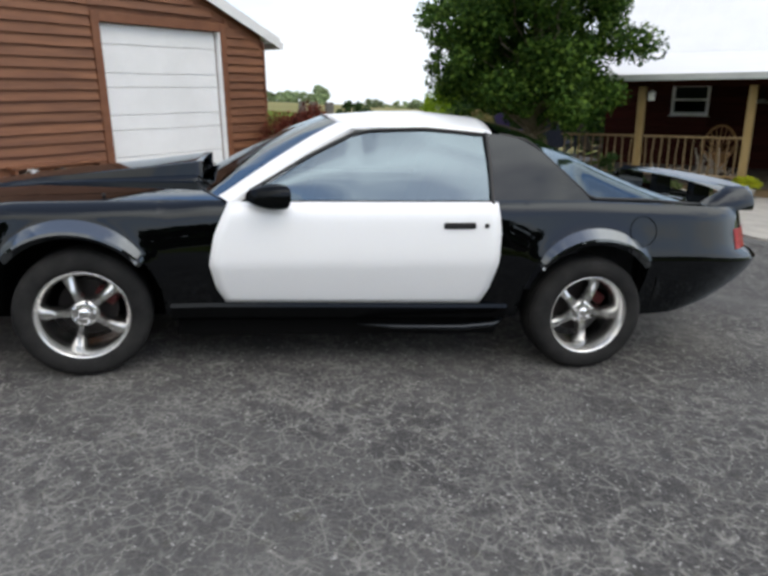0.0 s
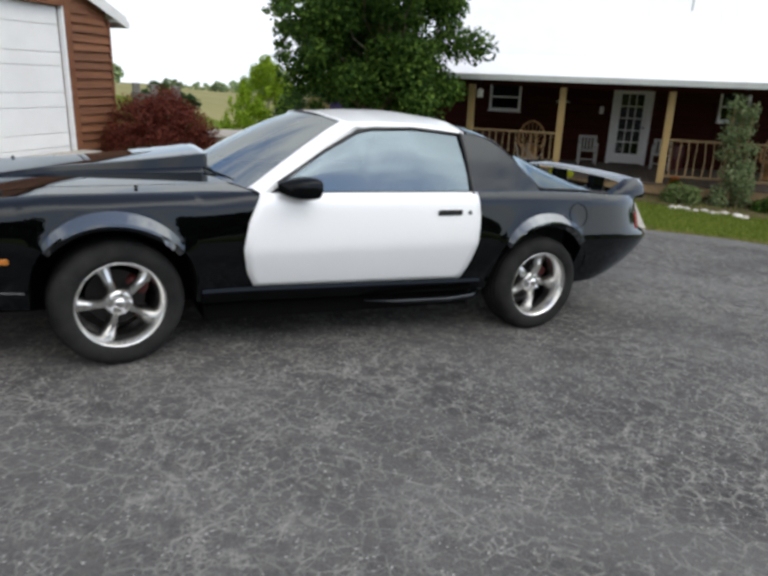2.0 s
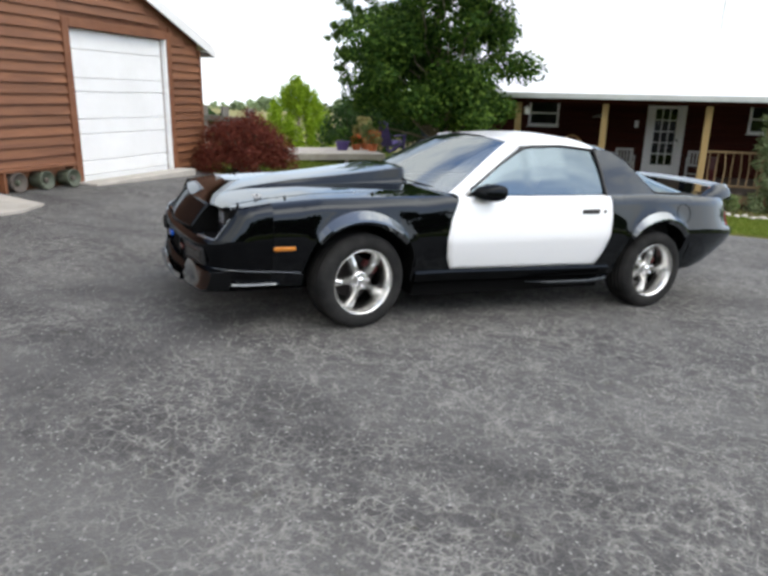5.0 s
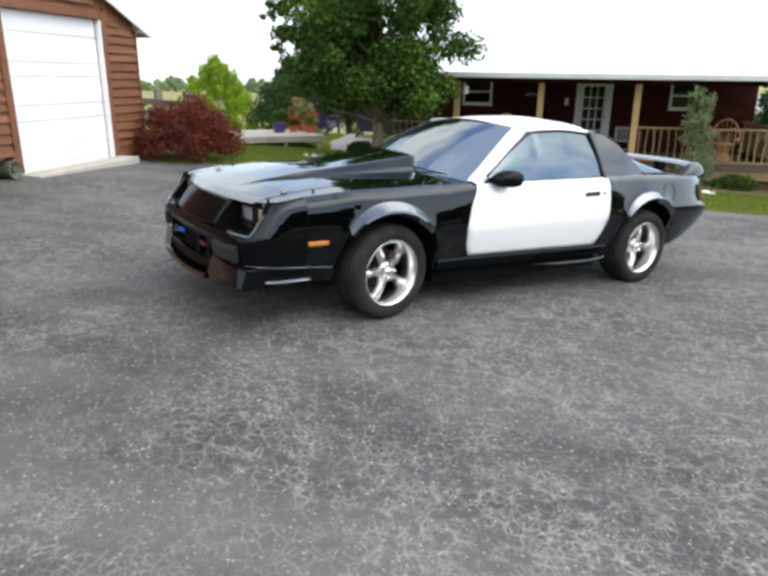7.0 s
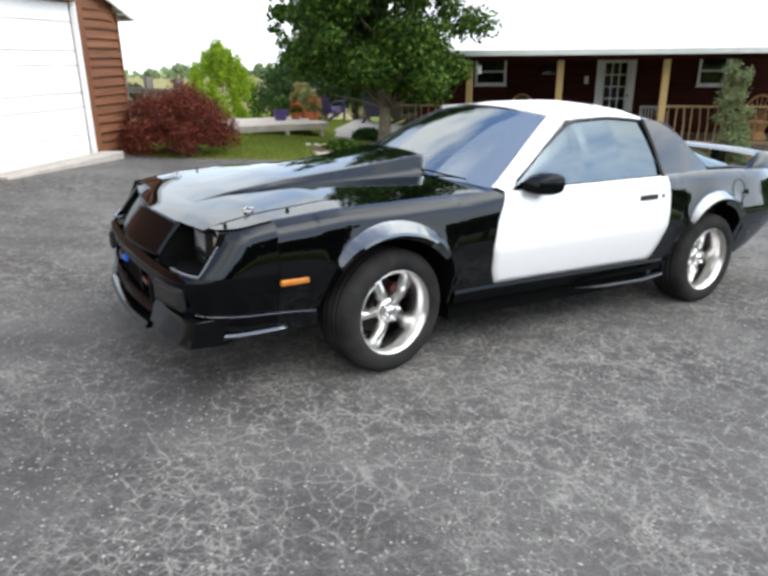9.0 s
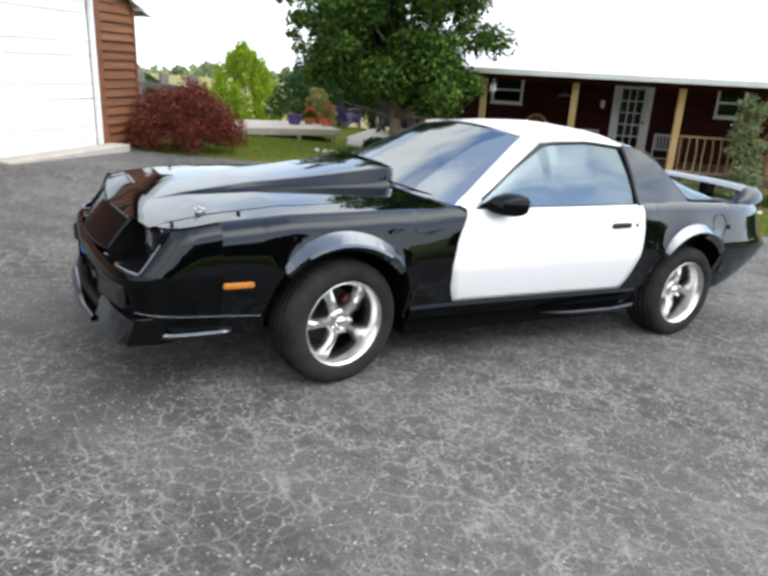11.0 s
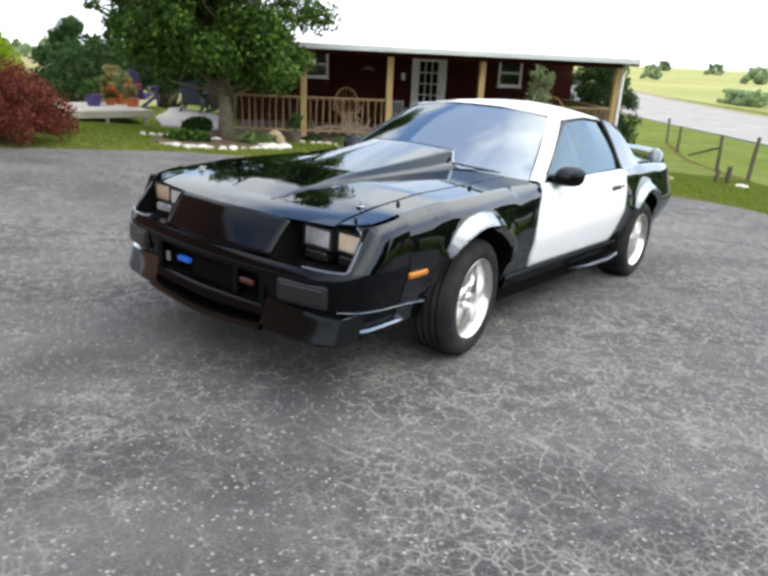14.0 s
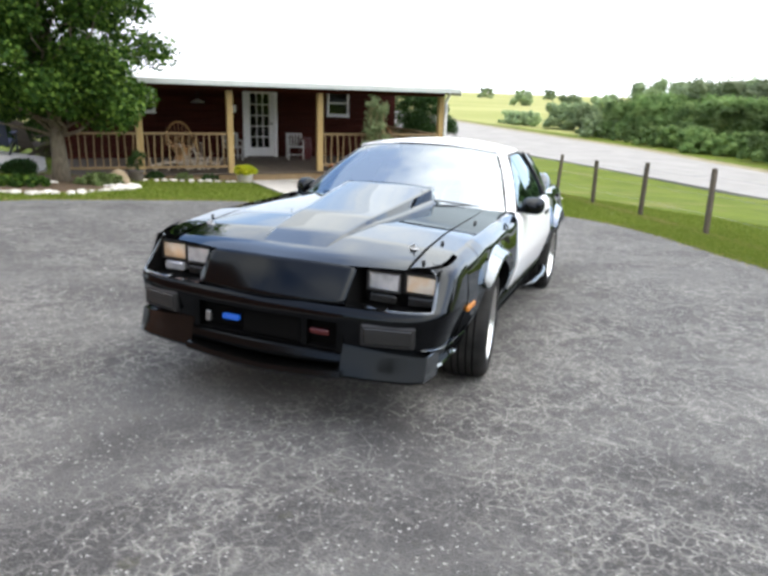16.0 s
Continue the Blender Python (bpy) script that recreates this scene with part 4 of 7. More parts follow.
def half_width(x, z):
    """Distance of the flank from the middle line."""
    w, zc = lerp_table(WIDEST, x), 0.60
    zt = lerp_table(SHOULDER, x)
    mid, rear = smooth_step(0.35, 0.65, x), smooth_step(2.05, 2.45, x)   # upright doors, haunches that lean in
    if z < zc:
        w -= 0.095 * ((zc - z) / 0.34) ** 1.2
    else:
        f = (z - zc) / 0.30
        w -= (0.050 - 0.012 * mid * (1 - rear)) * f ** 1.6 * (1 - rear) + rear * 0.066 * f ** 1.3
    if z > zt - 0.07:
        w -= (0.062 - 0.032 * mid) * ((z - zt + 0.07) / 0.07) ** 2.2
    for xw in WHEELS:   # swelling over the arches
        r = math.hypot(x - xw, z - 0.325)
        if z > 0.45:
            w += 0.016 * math.exp(-((r - ARCH) / 0.06) ** 2)
    return w


def arch_z(x):
    for xw in WHEELS:
        d = abs(x - xw) / ARCH
        if d < 1:
            return 0.315 + 0.405 * (1 - d ** 2.6) ** (1 / 2.6)
    return -1.0


def wrap_ring(x0, w, xn, n, fr, side):
    """Rounded plan outline from the flank at x0 round to the middle at xn; fr from 0 (flank) to 1 (middle)."""
    a = fr * math.pi / 2
    y = w * max(0.0, math.cos(a)) ** (2 / n)
    x = x0 + (xn - x0) * max(0.0, math.sin(a)) ** (2 / n)
    return x, side * y


def hood_front_x(y):
    return -0.968 + 0.115 * (abs(y) / 0.8) ** 1.2


def cowl_x(y):
    return 0.46 + 0.215 * (abs(y) / 0.79) ** 2


def hood_z(x, y):
    zt = lerp_table(SHOULDER, x)
    ys = half_width(x, zt)
    h = lerp_table([(-0.95, 0.012), (-0.3, 0.028), (0.6, 0.048)], x)
    return zt + h * (1 - min(1.0, abs(y) / ys) ** 2.6)


NOSE = [(0.38, -1.05), (0.43, -1.06), (0.52, -1.080), (0.57, -1.080), (0.592, -1.072), (0.606, -1.056)]
NOSE_TOP = [(0.606, -1.050), (0.66, -1.005), (0.72, -0.955), (0.77, -0.915)]
TAIL = [(0.30, 3.60), (0.36, 3.69), (0.42, 3.75), (0.50, 3.80), (0.565, 3.82), (0.60, 3.775), (0.62, 3.72), (0.75, 3.70), (0.838, 3.685)]


def wheel(parent, x, side):
    """A deep five-spoke alloy wheel on a road tyre."""
    y = side * 0.77
    w = part("wheel", lathe([(0.221, -0.108), (0.225, -0.114), (0.220, -0.118), (0.213, -0.113), (0.197, -0.080), (0.190, -0.045), (0.188, 0.09), (0.216, 0.11)], 56), M_ALLOY, parent, "polished five-spoke alloy wheel", True)
    zc = 0.272 if x > 1 else 0.305   # rear hub lowered to fit the camera's view, the drive dipped to match
    steer = 0.0 if x > 1 else 6.5
    deep = 0.036 if x > 1 else 0.014
    w.matrix_basis = pose(x, y, zc, 0, random.uniform(0, 60), (0 if side < 0 else 180) + steer) @ Matrix.Diagonal((1.0, 1.06, 1.0, 1.0))
    prof = [(0.220, -0.110), (0.228, -0.119), (0.250, -0.124), (0.278, -0.124), (0.299, -0.116), (0.312, -0.104), (0.3205, -0.085), (0.324, -0.05), (0.325, 0.0), (0.324, 0.05), (0.32, 0.085),
            (0.312, 0.104), (0.297, 0.117), (0.26, 0.124), (0.217, 0.112)]
    t = soften(part("tyre", lathe(prof, 72), M_RUBBER, w, "black road tyre"), 50)
    # tread grooves as thin dark rings
    for yy in (-0.055, -0.02, 0.02, 0.055):
        part("tread_groove", lathe([(0.3252, yy - 0.004), (0.3258, yy), (0.3252, yy + 0.004)], 60), M_BLACK_SHADE, t)
    # spokes
    for k in range(5):
        bm = bmesh.new()
        rows = []
        for r, wd, dp, yo in ((0.045, 0.038, 0.034, -0.055), (0.075, 0.031, 0.036, -0.062), (0.11, 0.030, 0.035, -0.060), (0.15, 0.034, 0.030, -0.050), (0.178, 0.040, 0.025, -0.043), (0.198, 0.046, 0.022, -0.04)):
            ring = []
            for a, b in ((-1, 1), (-0.75, 0.0), (-0.35, -0.55), (0.35, -0.55), (0.75, 0.0), (1, 1)):
                ring.append(bm.verts.new((a * wd, yo + b * dp, r)))
            rows.append(ring)
        for u, v in zip(rows, rows[1:]):
            for j in range(6):
                bm.faces.new((u[j], u[(j + 1) % 6], v[(j + 1) % 6], v[j]))
        bmesh.ops.recalc_face_normals(bm, faces=bm.faces)
        soften(part("spoke", bm, M_ALLOY, w), 50).matrix_basis = pose(0, deep, 0, 0, 72 * k, 0)
    part("hub", lathe([(0.0, -0.085), (0.045, -0.085), (0.066, -0.078), (0.072, -0.05), (0.07, 0.0)], 32), M_ALLOY, w, "", True).matrix_basis = pose(0, deep, 0)
    part("hub_cap", lathe([(0.0, -0.104), (0.018, -0.102), (0.028, -0.096), (0.033, -0.085), (0.036, -0.06)], 28), M_CHROME, w, "domed chrome centre cap", True).matrix_basis = pose(0, deep, 0)
    for k in range(5):
        q = radians(72 * k + 36)
        part("lug_nut", lathe([(0.0, -0.104), (0.008, -0.102), (0.0105, -0.094), (0.0105, -0.07)], 8), M_CHROME, w).matrix_basis = pose(0.052 * math.sin(q), deep, 0.052 * math.cos(q))
    # brake behind the spokes, fixed to the car
    part("brake_disc", lathe([(0.05, 0.0), (0.145, 0.0), (0.145, 0.02), (0.05, 0.02)], 36), M_BRAKE, parent).matrix_basis = pose(x, y - side * (0.03 + deep), zc)
    q = radians(35)
    cal = part("brake_caliper", boxed((-0.03, -0.03, -0.055), (0.03, 0.03, 0.055), 0.012), M_CALIPER, parent, "red brake caliper")
    cal.matrix_basis = pose(x + 0.125 * math.cos(q), y - side * deep, zc + 0.125 * math.sin(q), 0, -55, 0)


def build_car():
    car = thing("car", "black coupe with white doors and roof parked on asphalt", "car")
    car.matrix_basis = Matrix.Rotation(TURN_CAR, 4, "Z") @ Matrix.Translation((-0.012, 0.035, 0)) @ Matrix.Rotation(radians(1.4), 4, "Z") @ Matrix.Rotation(TILT_CAR, 4, "Y") @ Matrix.Translation((0, 0, 0.022))
    # flanks with wheel arches
    xs = sorted(set([round(v, 4) for v in np.arange(-0.62, 2.951, 0.045)] + [round(xw + s * ARCH * f, 4) for xw in WHEELS for s in (-1, 1) for f in
                     (0, 0.15, 0.3, 0.45, 0.6, 0.7, 0.78, 0.85, 0.9, 0.94, 0.97, 0.985, 0.995, 1.001)]))
    for side in (-1, 1):
        rows = []
        for s in [k / 16 for k in range(17)]:
            row = []
            for x in xs:
                zb, zt = max(lerp_table(SILL, x), arch_z(x)), lerp_table(SHOULDER, x)
                z = zb + (zt - zb) * s
                row.append((x, side * half_width(x, z), z))
            rows.append(row)
        rows.append([(x, y * 0.975, z - 0.001) for x, y, z in rows[-1]])
        if side > 0:
            rows = rows[::-1]
        ob = part("side_panel", grid(rows), M_BLACK_PAINT, car, "gloss black body side", True)
        # arch returns
        for xw in WHEELS:
            pts = [(xw + ARCH * math.sin(a), ) for a in np.linspace(-math.pi / 2, math.pi / 2, 41)]
            lip, inn = [], []
            for (x,) in pts:
                z = max(arch_z(x), 0.29)
                lip.append((x, side * (half_width(x, z) - 0.0005), z)); inn.append((x, side * 0.52, z + 0.0))
            part("wheel_well", grid([lip, inn] if side < 0 else [inn, lip]), M_BLACK_SHADE, car)
            part("wheel_well", ([(xw - 0.5, side * 0.52, 0.2), (xw + 0.5, side * 0.52, 0.2), (xw + 0.5, side * 0.52, 0.8), (xw - 0.5, side * 0.52, 0.8)], [(0, 1, 2, 3)]), M_BLACK_SHADE, car)
            # flared brow over the wheel
            r0, r1, r2, r2b, r3 = [], [], [], [], []
            lip_out = 0.040 if xw < 1 else 0.030
            zw = 0.300 if xw < 1 else 0.272
            for a in np.linspace(radians(43), radians(137), 37):
                f = max(0.0, math.sin((a - radians(43)) / radians(94) * math.pi)) ** 0.4
                cx, cz = math.cos(a), math.sin(a)
                def at(r, out, zoff=0.0):
                    x, z = xw + cx * r, zw + cz * r
                    z = min(z, lerp_table(SHOULDER, x) - 0.012)
                    return (x, side * (half_width(x, z) + out), z + zoff)
                r0.append(at(0.440 + 0.052 * f, 0.0)); r1.append(at(0.438 + 0.046 * f, 0.006)); r2.append(at(0.434 + 0.012 * f, 0.010 + lip_out * f)); r2b.append(at(0.430 + 0.002 * f, 0.010 + lip_out * f)); r3.append(at(0.405, 0.004))
            fl = [r0, r1, r2, r2b, r3]
            soften(part("wheel_arch_flare", grid(fl if side < 0 else fl[::-1]), M_FLARE, car, "gloss black arch flare"), 24)
    # nose wrap below the lamps, and tail wrap
    fr = [k / 28 for k in range(29)]
    def wrapped(zs, x0, noses, n, lo=0.0, hi=1.0, grow=0.0, lift=0.0):
        rows = []
        for z in zs:
            xn = lerp_table(noses, z)
            w = half_width(x0, z + lift * max(0.0, z - 0.60) / 0.238)
            left = [wrap_ring(x0, w + grow, xn - grow if xn < 0 else xn + grow, n, lo + (hi - lo) * f, -1) for f in fr]
            right = [(x, -y) for x, y in left[::-1]]
            rows.append([(x, y, z) for x, y in (left + right[1:] if hi == 1.0 else left)])
        return rows
    front_rows = wrapped([0.385, 0.39, 0.43, 0.465, 0.50, 0.535, 0.57, 0.585, 0.597, 0.606], -0.62, NOSE, 4.6)
    front_rows = [[(x - 0.022 * max(0.0, 1 - abs(y) / 0.5), y, z) for x, y, z in r] for r in front_rows]
    fv, ff = grid(front_rows[::-1])
    def in_mouth(f):   # the cover is cut open round the grille
        c = [sum(fv[i][k] for i in f) / 4 for k in range(3)]
        return c[0] < -0.95 and abs(c[1]) < 0.40 and 0.40 < c[2] < 0.545
    soften(part("front_bumper", (fv, [f for f in ff if not in_mouth(f)]), M_BUMPER, car, "gloss black front bumper cover"), 40)
    dam = wrapped([0.325, 0.35, 0.375, 0.40], -0.62, [(0.325, -0.97), (0.40, -1.02)], 5.0, 0.0, 1.0, -0.006)
    soften(part("air_dam", grid(dam[::-1]), M_SATIN_BLACK, car, "black front air dam"), 30)
    # chin spoiler: a flared piece at each end, a ledge and a low lip between them
    for s in (-1, 1):
        cols = []
        for a in np.linspace(0.415, 0.805, 16):
            xt = lerp_table([(0.415, -1.064), (0.62, -1.048), (0.74, -1.020), (0.805, -0.985)], a)
            xb = lerp_table([(0.415, -1.104), (0.55, -1.090), (0.74, -1.052), (0.805, -1.020)], a)
            zt = lerp_table([(0.415, 0.432), (0.60, 0.420), (0.80, 0.405)], a)
            zb = lerp_table([(0.415, 0.284), (0.72, 0.286), (0.805, 0.292)], a)
            cols.append([(xt + 0.03, s * a, zt + 0.004), (xt, s * a, zt), (xt - 0.006, s * a, zt - 0.02), (xt + (xb - xt) * 0.55, s * a, zt + (zb - zt) * 0.6), (xb, s * a, zb + 0.008), (xb + 0.004, s * a, zb - 0.004), (xb + 0.09, s * a * 0.985, zb + 0.006)])
        cols = [[(p[0] + 0.10, p[1], p[2]) for p in cols[0]]] + cols + [[(p[0] + 0.14, p[1] + s * 0.016, p[2]) for p in cols[-1]]]
        soften(part("chin_spoiler", grid(cols if s > 0 else cols[::-1]), M_CHIN, car, "flared black chin spoiler"), 30)
    lip = []
    for y in np.linspace(-0.43, 0.43, 25):
        xb, zb = -1.142 + 0.020 * (y / 0.43) ** 2, 0.256 + 0.026 * (abs(y) / 0.43) ** 1.5
        lip.append([(xb + 0.16, y, zb + 0.03), (xb + 0.035, y, zb + 0.034), (xb + 0.010, y, zb + 0.030), (xb, y, zb + 0.006), (xb + 0.006, y, zb - 0.003), (xb + 0.16, y, zb + 0.004)])
    soften(part("chin_lip", grid(lip), M_CHIN, car, "thin black lip under the nose"), 30)
    ledge = []
    for y in np.linspace(-0.415, 0.415, 21):
        xf = -1.106 + 0.030 * abs(y / 0.415) ** 1.5
        ledge.append([(-1.0, y, 0.392), (xf + 0.012, y, 0.388), (xf, y, 0.380), (xf - 0.012, y, 0.352), (xf - 0.006, y, 0.334), (-1.0, y, 0.332)])
    soften(part("grille_ledge", grid(ledge), M_SATIN_BLACK, car, "black ledge under the grille"), 30)
    for s in (-1, 1):
        # moulding line and crescent blade along the lower fender
        wrapl = [wrap_ring(-0.62, half_width(-0.62, 0.41) + 0.008, -1.07, 4.6, f, s) for f in np.linspace(0.02, 0.40, 12)]
        line = [(x, y, 0.385 - 0.085 * (x + 0.44)) for x, y in wrapl[::-1]] + [(x, s * (half_width(x, 0.395) + 0.005), 0.385 - 0.085 * (x + 0.44)) for x in np.linspace(-0.60, -0.43, 5)]
        part("body_moulding", tubed(line, 0.0030, 6), M_FLARE, car)
        blade = []
        for k in range(13):
            f = k / 12
            x, y = wrap_ring(-0.62, half_width(-0.62, 0.33) + 0.012, -1.04, 5.0, 0.36 * (1 - f / 0.62), s) if f < 0.62 else (-0.62 + (f - 0.62) * 0.15, s * (half_width(-0.6, 0.33) + 0.012))
            h = 0.003 + 0.011 * math.sin(math.pi * f) ** 0.8
            z = 0.335 - 0.030 * math.sin(math.pi * min(1.0, f * 0.62)) + 0.012 * f
            blade.append([(x, y * 0.97, z + h), (x, y, z + h * 0.8), (x, y * 1.008, z), (x, y * 0.99, z - h * 0.8), (x, y * 0.96, z - h * 0.6)])
        soften(part("skirt_blade", grid(blade if s > 0 else blade[::-1]), M_FLARE, car, "gloss crescent blade below the fender"), 40)
    # outer corners beside the lamps
    for s in (-1, 1):
        rows = []
        for q in [k / 10 for k in range(11)]:
            z = 0.606 + 0.200 * q
            ring = [wrap_ring(-0.62, half_width(-0.62, z), lerp_table(NOSE_TOP, z), 4.6, 0.40 * k / 12, s) for k in range(13)]
            rows.append([(x, y, 0.606 + (hood_z(x, y) - 0.606) * q) for x, y in ring])
        part("fender_corner", grid(rows if s > 0 else rows[::-1]), M_BLACK_PAINT, car, "", True)
        # lamp recess: back, floor, ends, its shade put in as near-black
        y0, y1 = s * 0.405, s * 0.800
        xb = -0.79
        recess = bmesh.new()
        def quad(*p):
            recess.faces.new([recess.verts.new(q) for q in p])
        quad((xb, y0, 0.57), (xb, y1, 0.57), (xb, y1, 0.80), (xb, y0, 0.80))
        quad((xb, y0, 0.575), (xb, y1, 0.575), (-0.955, y1, 0.585), (-1.040, y0, 0.590))
        quad((xb, y0, 0.575), (xb, y0, 0.775), (-0.915, y0, 0.770), (-1.040, y0, 0.590))
        quad((xb, y1, 0.575), (xb, y1, 0.79), (-0.86, y1, 0.79), (-0.955, y1, 0.585))
        part("lamp_recess", recess, M_BLACK_SHADE, car)
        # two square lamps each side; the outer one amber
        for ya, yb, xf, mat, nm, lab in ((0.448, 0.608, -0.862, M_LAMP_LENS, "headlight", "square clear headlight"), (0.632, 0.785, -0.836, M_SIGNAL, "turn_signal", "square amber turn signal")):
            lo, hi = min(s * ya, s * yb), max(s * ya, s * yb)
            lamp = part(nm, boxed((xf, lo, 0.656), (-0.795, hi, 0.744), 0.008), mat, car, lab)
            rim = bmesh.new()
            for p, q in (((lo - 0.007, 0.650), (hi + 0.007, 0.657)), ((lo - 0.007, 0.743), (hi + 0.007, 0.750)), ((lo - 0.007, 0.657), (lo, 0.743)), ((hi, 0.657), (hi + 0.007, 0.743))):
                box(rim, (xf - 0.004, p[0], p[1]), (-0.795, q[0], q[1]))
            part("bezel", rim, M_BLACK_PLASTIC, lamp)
            # light on the far outer lens is put into its brighter material
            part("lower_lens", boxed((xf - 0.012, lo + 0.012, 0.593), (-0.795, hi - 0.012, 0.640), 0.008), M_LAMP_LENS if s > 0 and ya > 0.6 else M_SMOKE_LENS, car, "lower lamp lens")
        # rounded rim of the recess, brightened by the raised gloss, from its inner corner round and up to the hood
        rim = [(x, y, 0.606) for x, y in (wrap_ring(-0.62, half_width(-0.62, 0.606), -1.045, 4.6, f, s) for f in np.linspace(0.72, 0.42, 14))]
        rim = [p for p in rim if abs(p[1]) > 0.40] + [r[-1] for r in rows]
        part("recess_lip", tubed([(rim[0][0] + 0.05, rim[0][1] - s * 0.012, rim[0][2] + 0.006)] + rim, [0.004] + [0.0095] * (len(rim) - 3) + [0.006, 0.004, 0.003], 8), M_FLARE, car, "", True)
        # glossy ledge inside the inner corner, and a near-black tube for the shaded gap between bumper and fender
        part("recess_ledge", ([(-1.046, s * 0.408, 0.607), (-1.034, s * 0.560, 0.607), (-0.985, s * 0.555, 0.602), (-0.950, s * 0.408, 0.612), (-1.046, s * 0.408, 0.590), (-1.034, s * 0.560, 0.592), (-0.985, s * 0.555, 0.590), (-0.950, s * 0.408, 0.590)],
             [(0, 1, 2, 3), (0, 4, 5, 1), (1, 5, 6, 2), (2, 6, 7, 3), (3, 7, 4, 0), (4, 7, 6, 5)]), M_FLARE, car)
        part("body_gap", tubed([(-0.622, s * (half_width(-0.62, z) + 0.0005), z) for z in np.linspace(0.40, 0.80, 14)], 0.0028, 5), M_BLACK_SHADE, car)
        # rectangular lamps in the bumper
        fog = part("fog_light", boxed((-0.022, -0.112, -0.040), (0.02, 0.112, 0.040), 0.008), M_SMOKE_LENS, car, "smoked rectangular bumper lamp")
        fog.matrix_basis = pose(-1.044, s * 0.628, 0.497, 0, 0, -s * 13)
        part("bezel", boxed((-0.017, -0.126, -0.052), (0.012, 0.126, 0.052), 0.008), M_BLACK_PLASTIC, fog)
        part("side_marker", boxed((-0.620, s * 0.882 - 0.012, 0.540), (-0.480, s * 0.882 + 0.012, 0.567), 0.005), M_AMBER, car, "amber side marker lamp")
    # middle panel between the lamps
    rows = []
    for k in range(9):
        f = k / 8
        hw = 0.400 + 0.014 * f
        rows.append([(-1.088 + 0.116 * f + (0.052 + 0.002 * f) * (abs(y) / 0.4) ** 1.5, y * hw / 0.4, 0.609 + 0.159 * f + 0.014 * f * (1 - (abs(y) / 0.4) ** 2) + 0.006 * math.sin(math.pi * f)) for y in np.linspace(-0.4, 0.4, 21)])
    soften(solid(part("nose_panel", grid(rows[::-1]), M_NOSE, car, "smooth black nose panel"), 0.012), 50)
    # bumper opening shaded in near-black, with a dark plate, brackets and strobe lamps
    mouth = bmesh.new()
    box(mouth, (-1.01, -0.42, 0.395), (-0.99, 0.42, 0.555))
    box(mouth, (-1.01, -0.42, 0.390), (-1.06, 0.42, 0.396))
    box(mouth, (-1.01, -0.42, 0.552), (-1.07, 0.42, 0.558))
    part("grille", mouth, M_BLACK_SHADE, car, "dark lower grille opening")
    part("plate_mount", boxed((-1.070, -0.20, 0.405), (-1.050, 0.125, 0.545), 0.006), M_BLACK_SHADE, car, "flat black plate mount")
    for y in (-0.40, -0.215, 0.39):
        part("grille_bracket", boxed((-1.080, y - 0.016, 0.392), (-1.02, y + 0.016, 0.553), 0.005), M_SATIN_BLACK, car)
    part("strobe_light", boxed((-1.082, 0.145, 0.457), (-1.055, 0.235, 0.482), 0.004), M_BLUE_LED, car, "small glowing blue strobe lamp")
    part("dark_strobe", boxed((-1.082, -0.345, 0.462), (-1.055, -0.250, 0.488), 0.004), M_STROBE, car, "unlit red strobe lamp")
    part("bracket", boxed((-1.075, 0.310, 0.430), (-1.055, 0.340, 0.480), 0.003), M_PIN, car)

    # fender tops and hood
    ysn = [k / 20 * 2 - 1 for k in range(21)]
    for s in (-1, 1):
        rows = []
        for f in np.linspace(0, 1, 26):
            row = []
            for g in np.linspace(0.70, 0.995, 15):
                xa = hood_front_x(g * 0.8) + 0.01
                xb2 = cowl_x(g * 0.79)
                x = xa + (xb2 - xa) * f
                ys2 = half_width(x, lerp_table(SHOULDER, x)) if x > -0.62 else half_width(-0.62, 0.825) * (1 - min(0.999, (-0.62 - x) / 0.285) ** 4.6) ** (1 / 4.6)
                y = s * (0.664 + (max(ys2, 0.68) - 0.664) * (g - 0.70) / 0.295)
                row.append((x, y, hood_z(x, y)))
            rows.append(row)
        part("fender_top", grid(rows if s > 0 else [r[::-1] for r in rows][::1]), M_BLACK_PAINT, car, "", True)
    rows = []
    for f in np.linspace(0, 1, 40):
        row = []
        for g in np.linspace(-1, 1, 33):
            y = g * 0.652
            xa, xb2 = hood_front_x(y) - 0.004, cowl_x(y) - 0.02
            x = xa + (xb2 - xa) * f
            yy = y * (1 + 0.02 * (f - 0.5))
            row.append((x, yy, hood_z(x, yy) - 0.010 * max(0, 1 - f * 12) ** 2))
        rows.append(row)
    part("hood", grid(rows), M_BLACK_PAINT, car, "gloss black hood with a raised scoop", True)
    for k in (0, -1):   # near-black tubes draw the shade in the gaps along the hood
        part("hood_gap", tubed([(r[k][0], r[k][1] * 1.009, r[k][2] - 0.006) for r in rows], 0.0032, 5), M_BLACK_SHADE, car)
    # raised cowl scoop: low in front, high at the windscreen, on a stepped flange
    rows = []
    for f in np.linspace(0, 1, 34):
        x = -0.86 + (0.535 + 0.86) * f
        ht = 0.088 * f ** 1.15
        wt = 0.165 + 0.150 * f ** 0.9
        fl = 0.012 + 0.060 * min(1.0, f * 2.2)
        step = 0.26 if f > 0.05 else 0.1
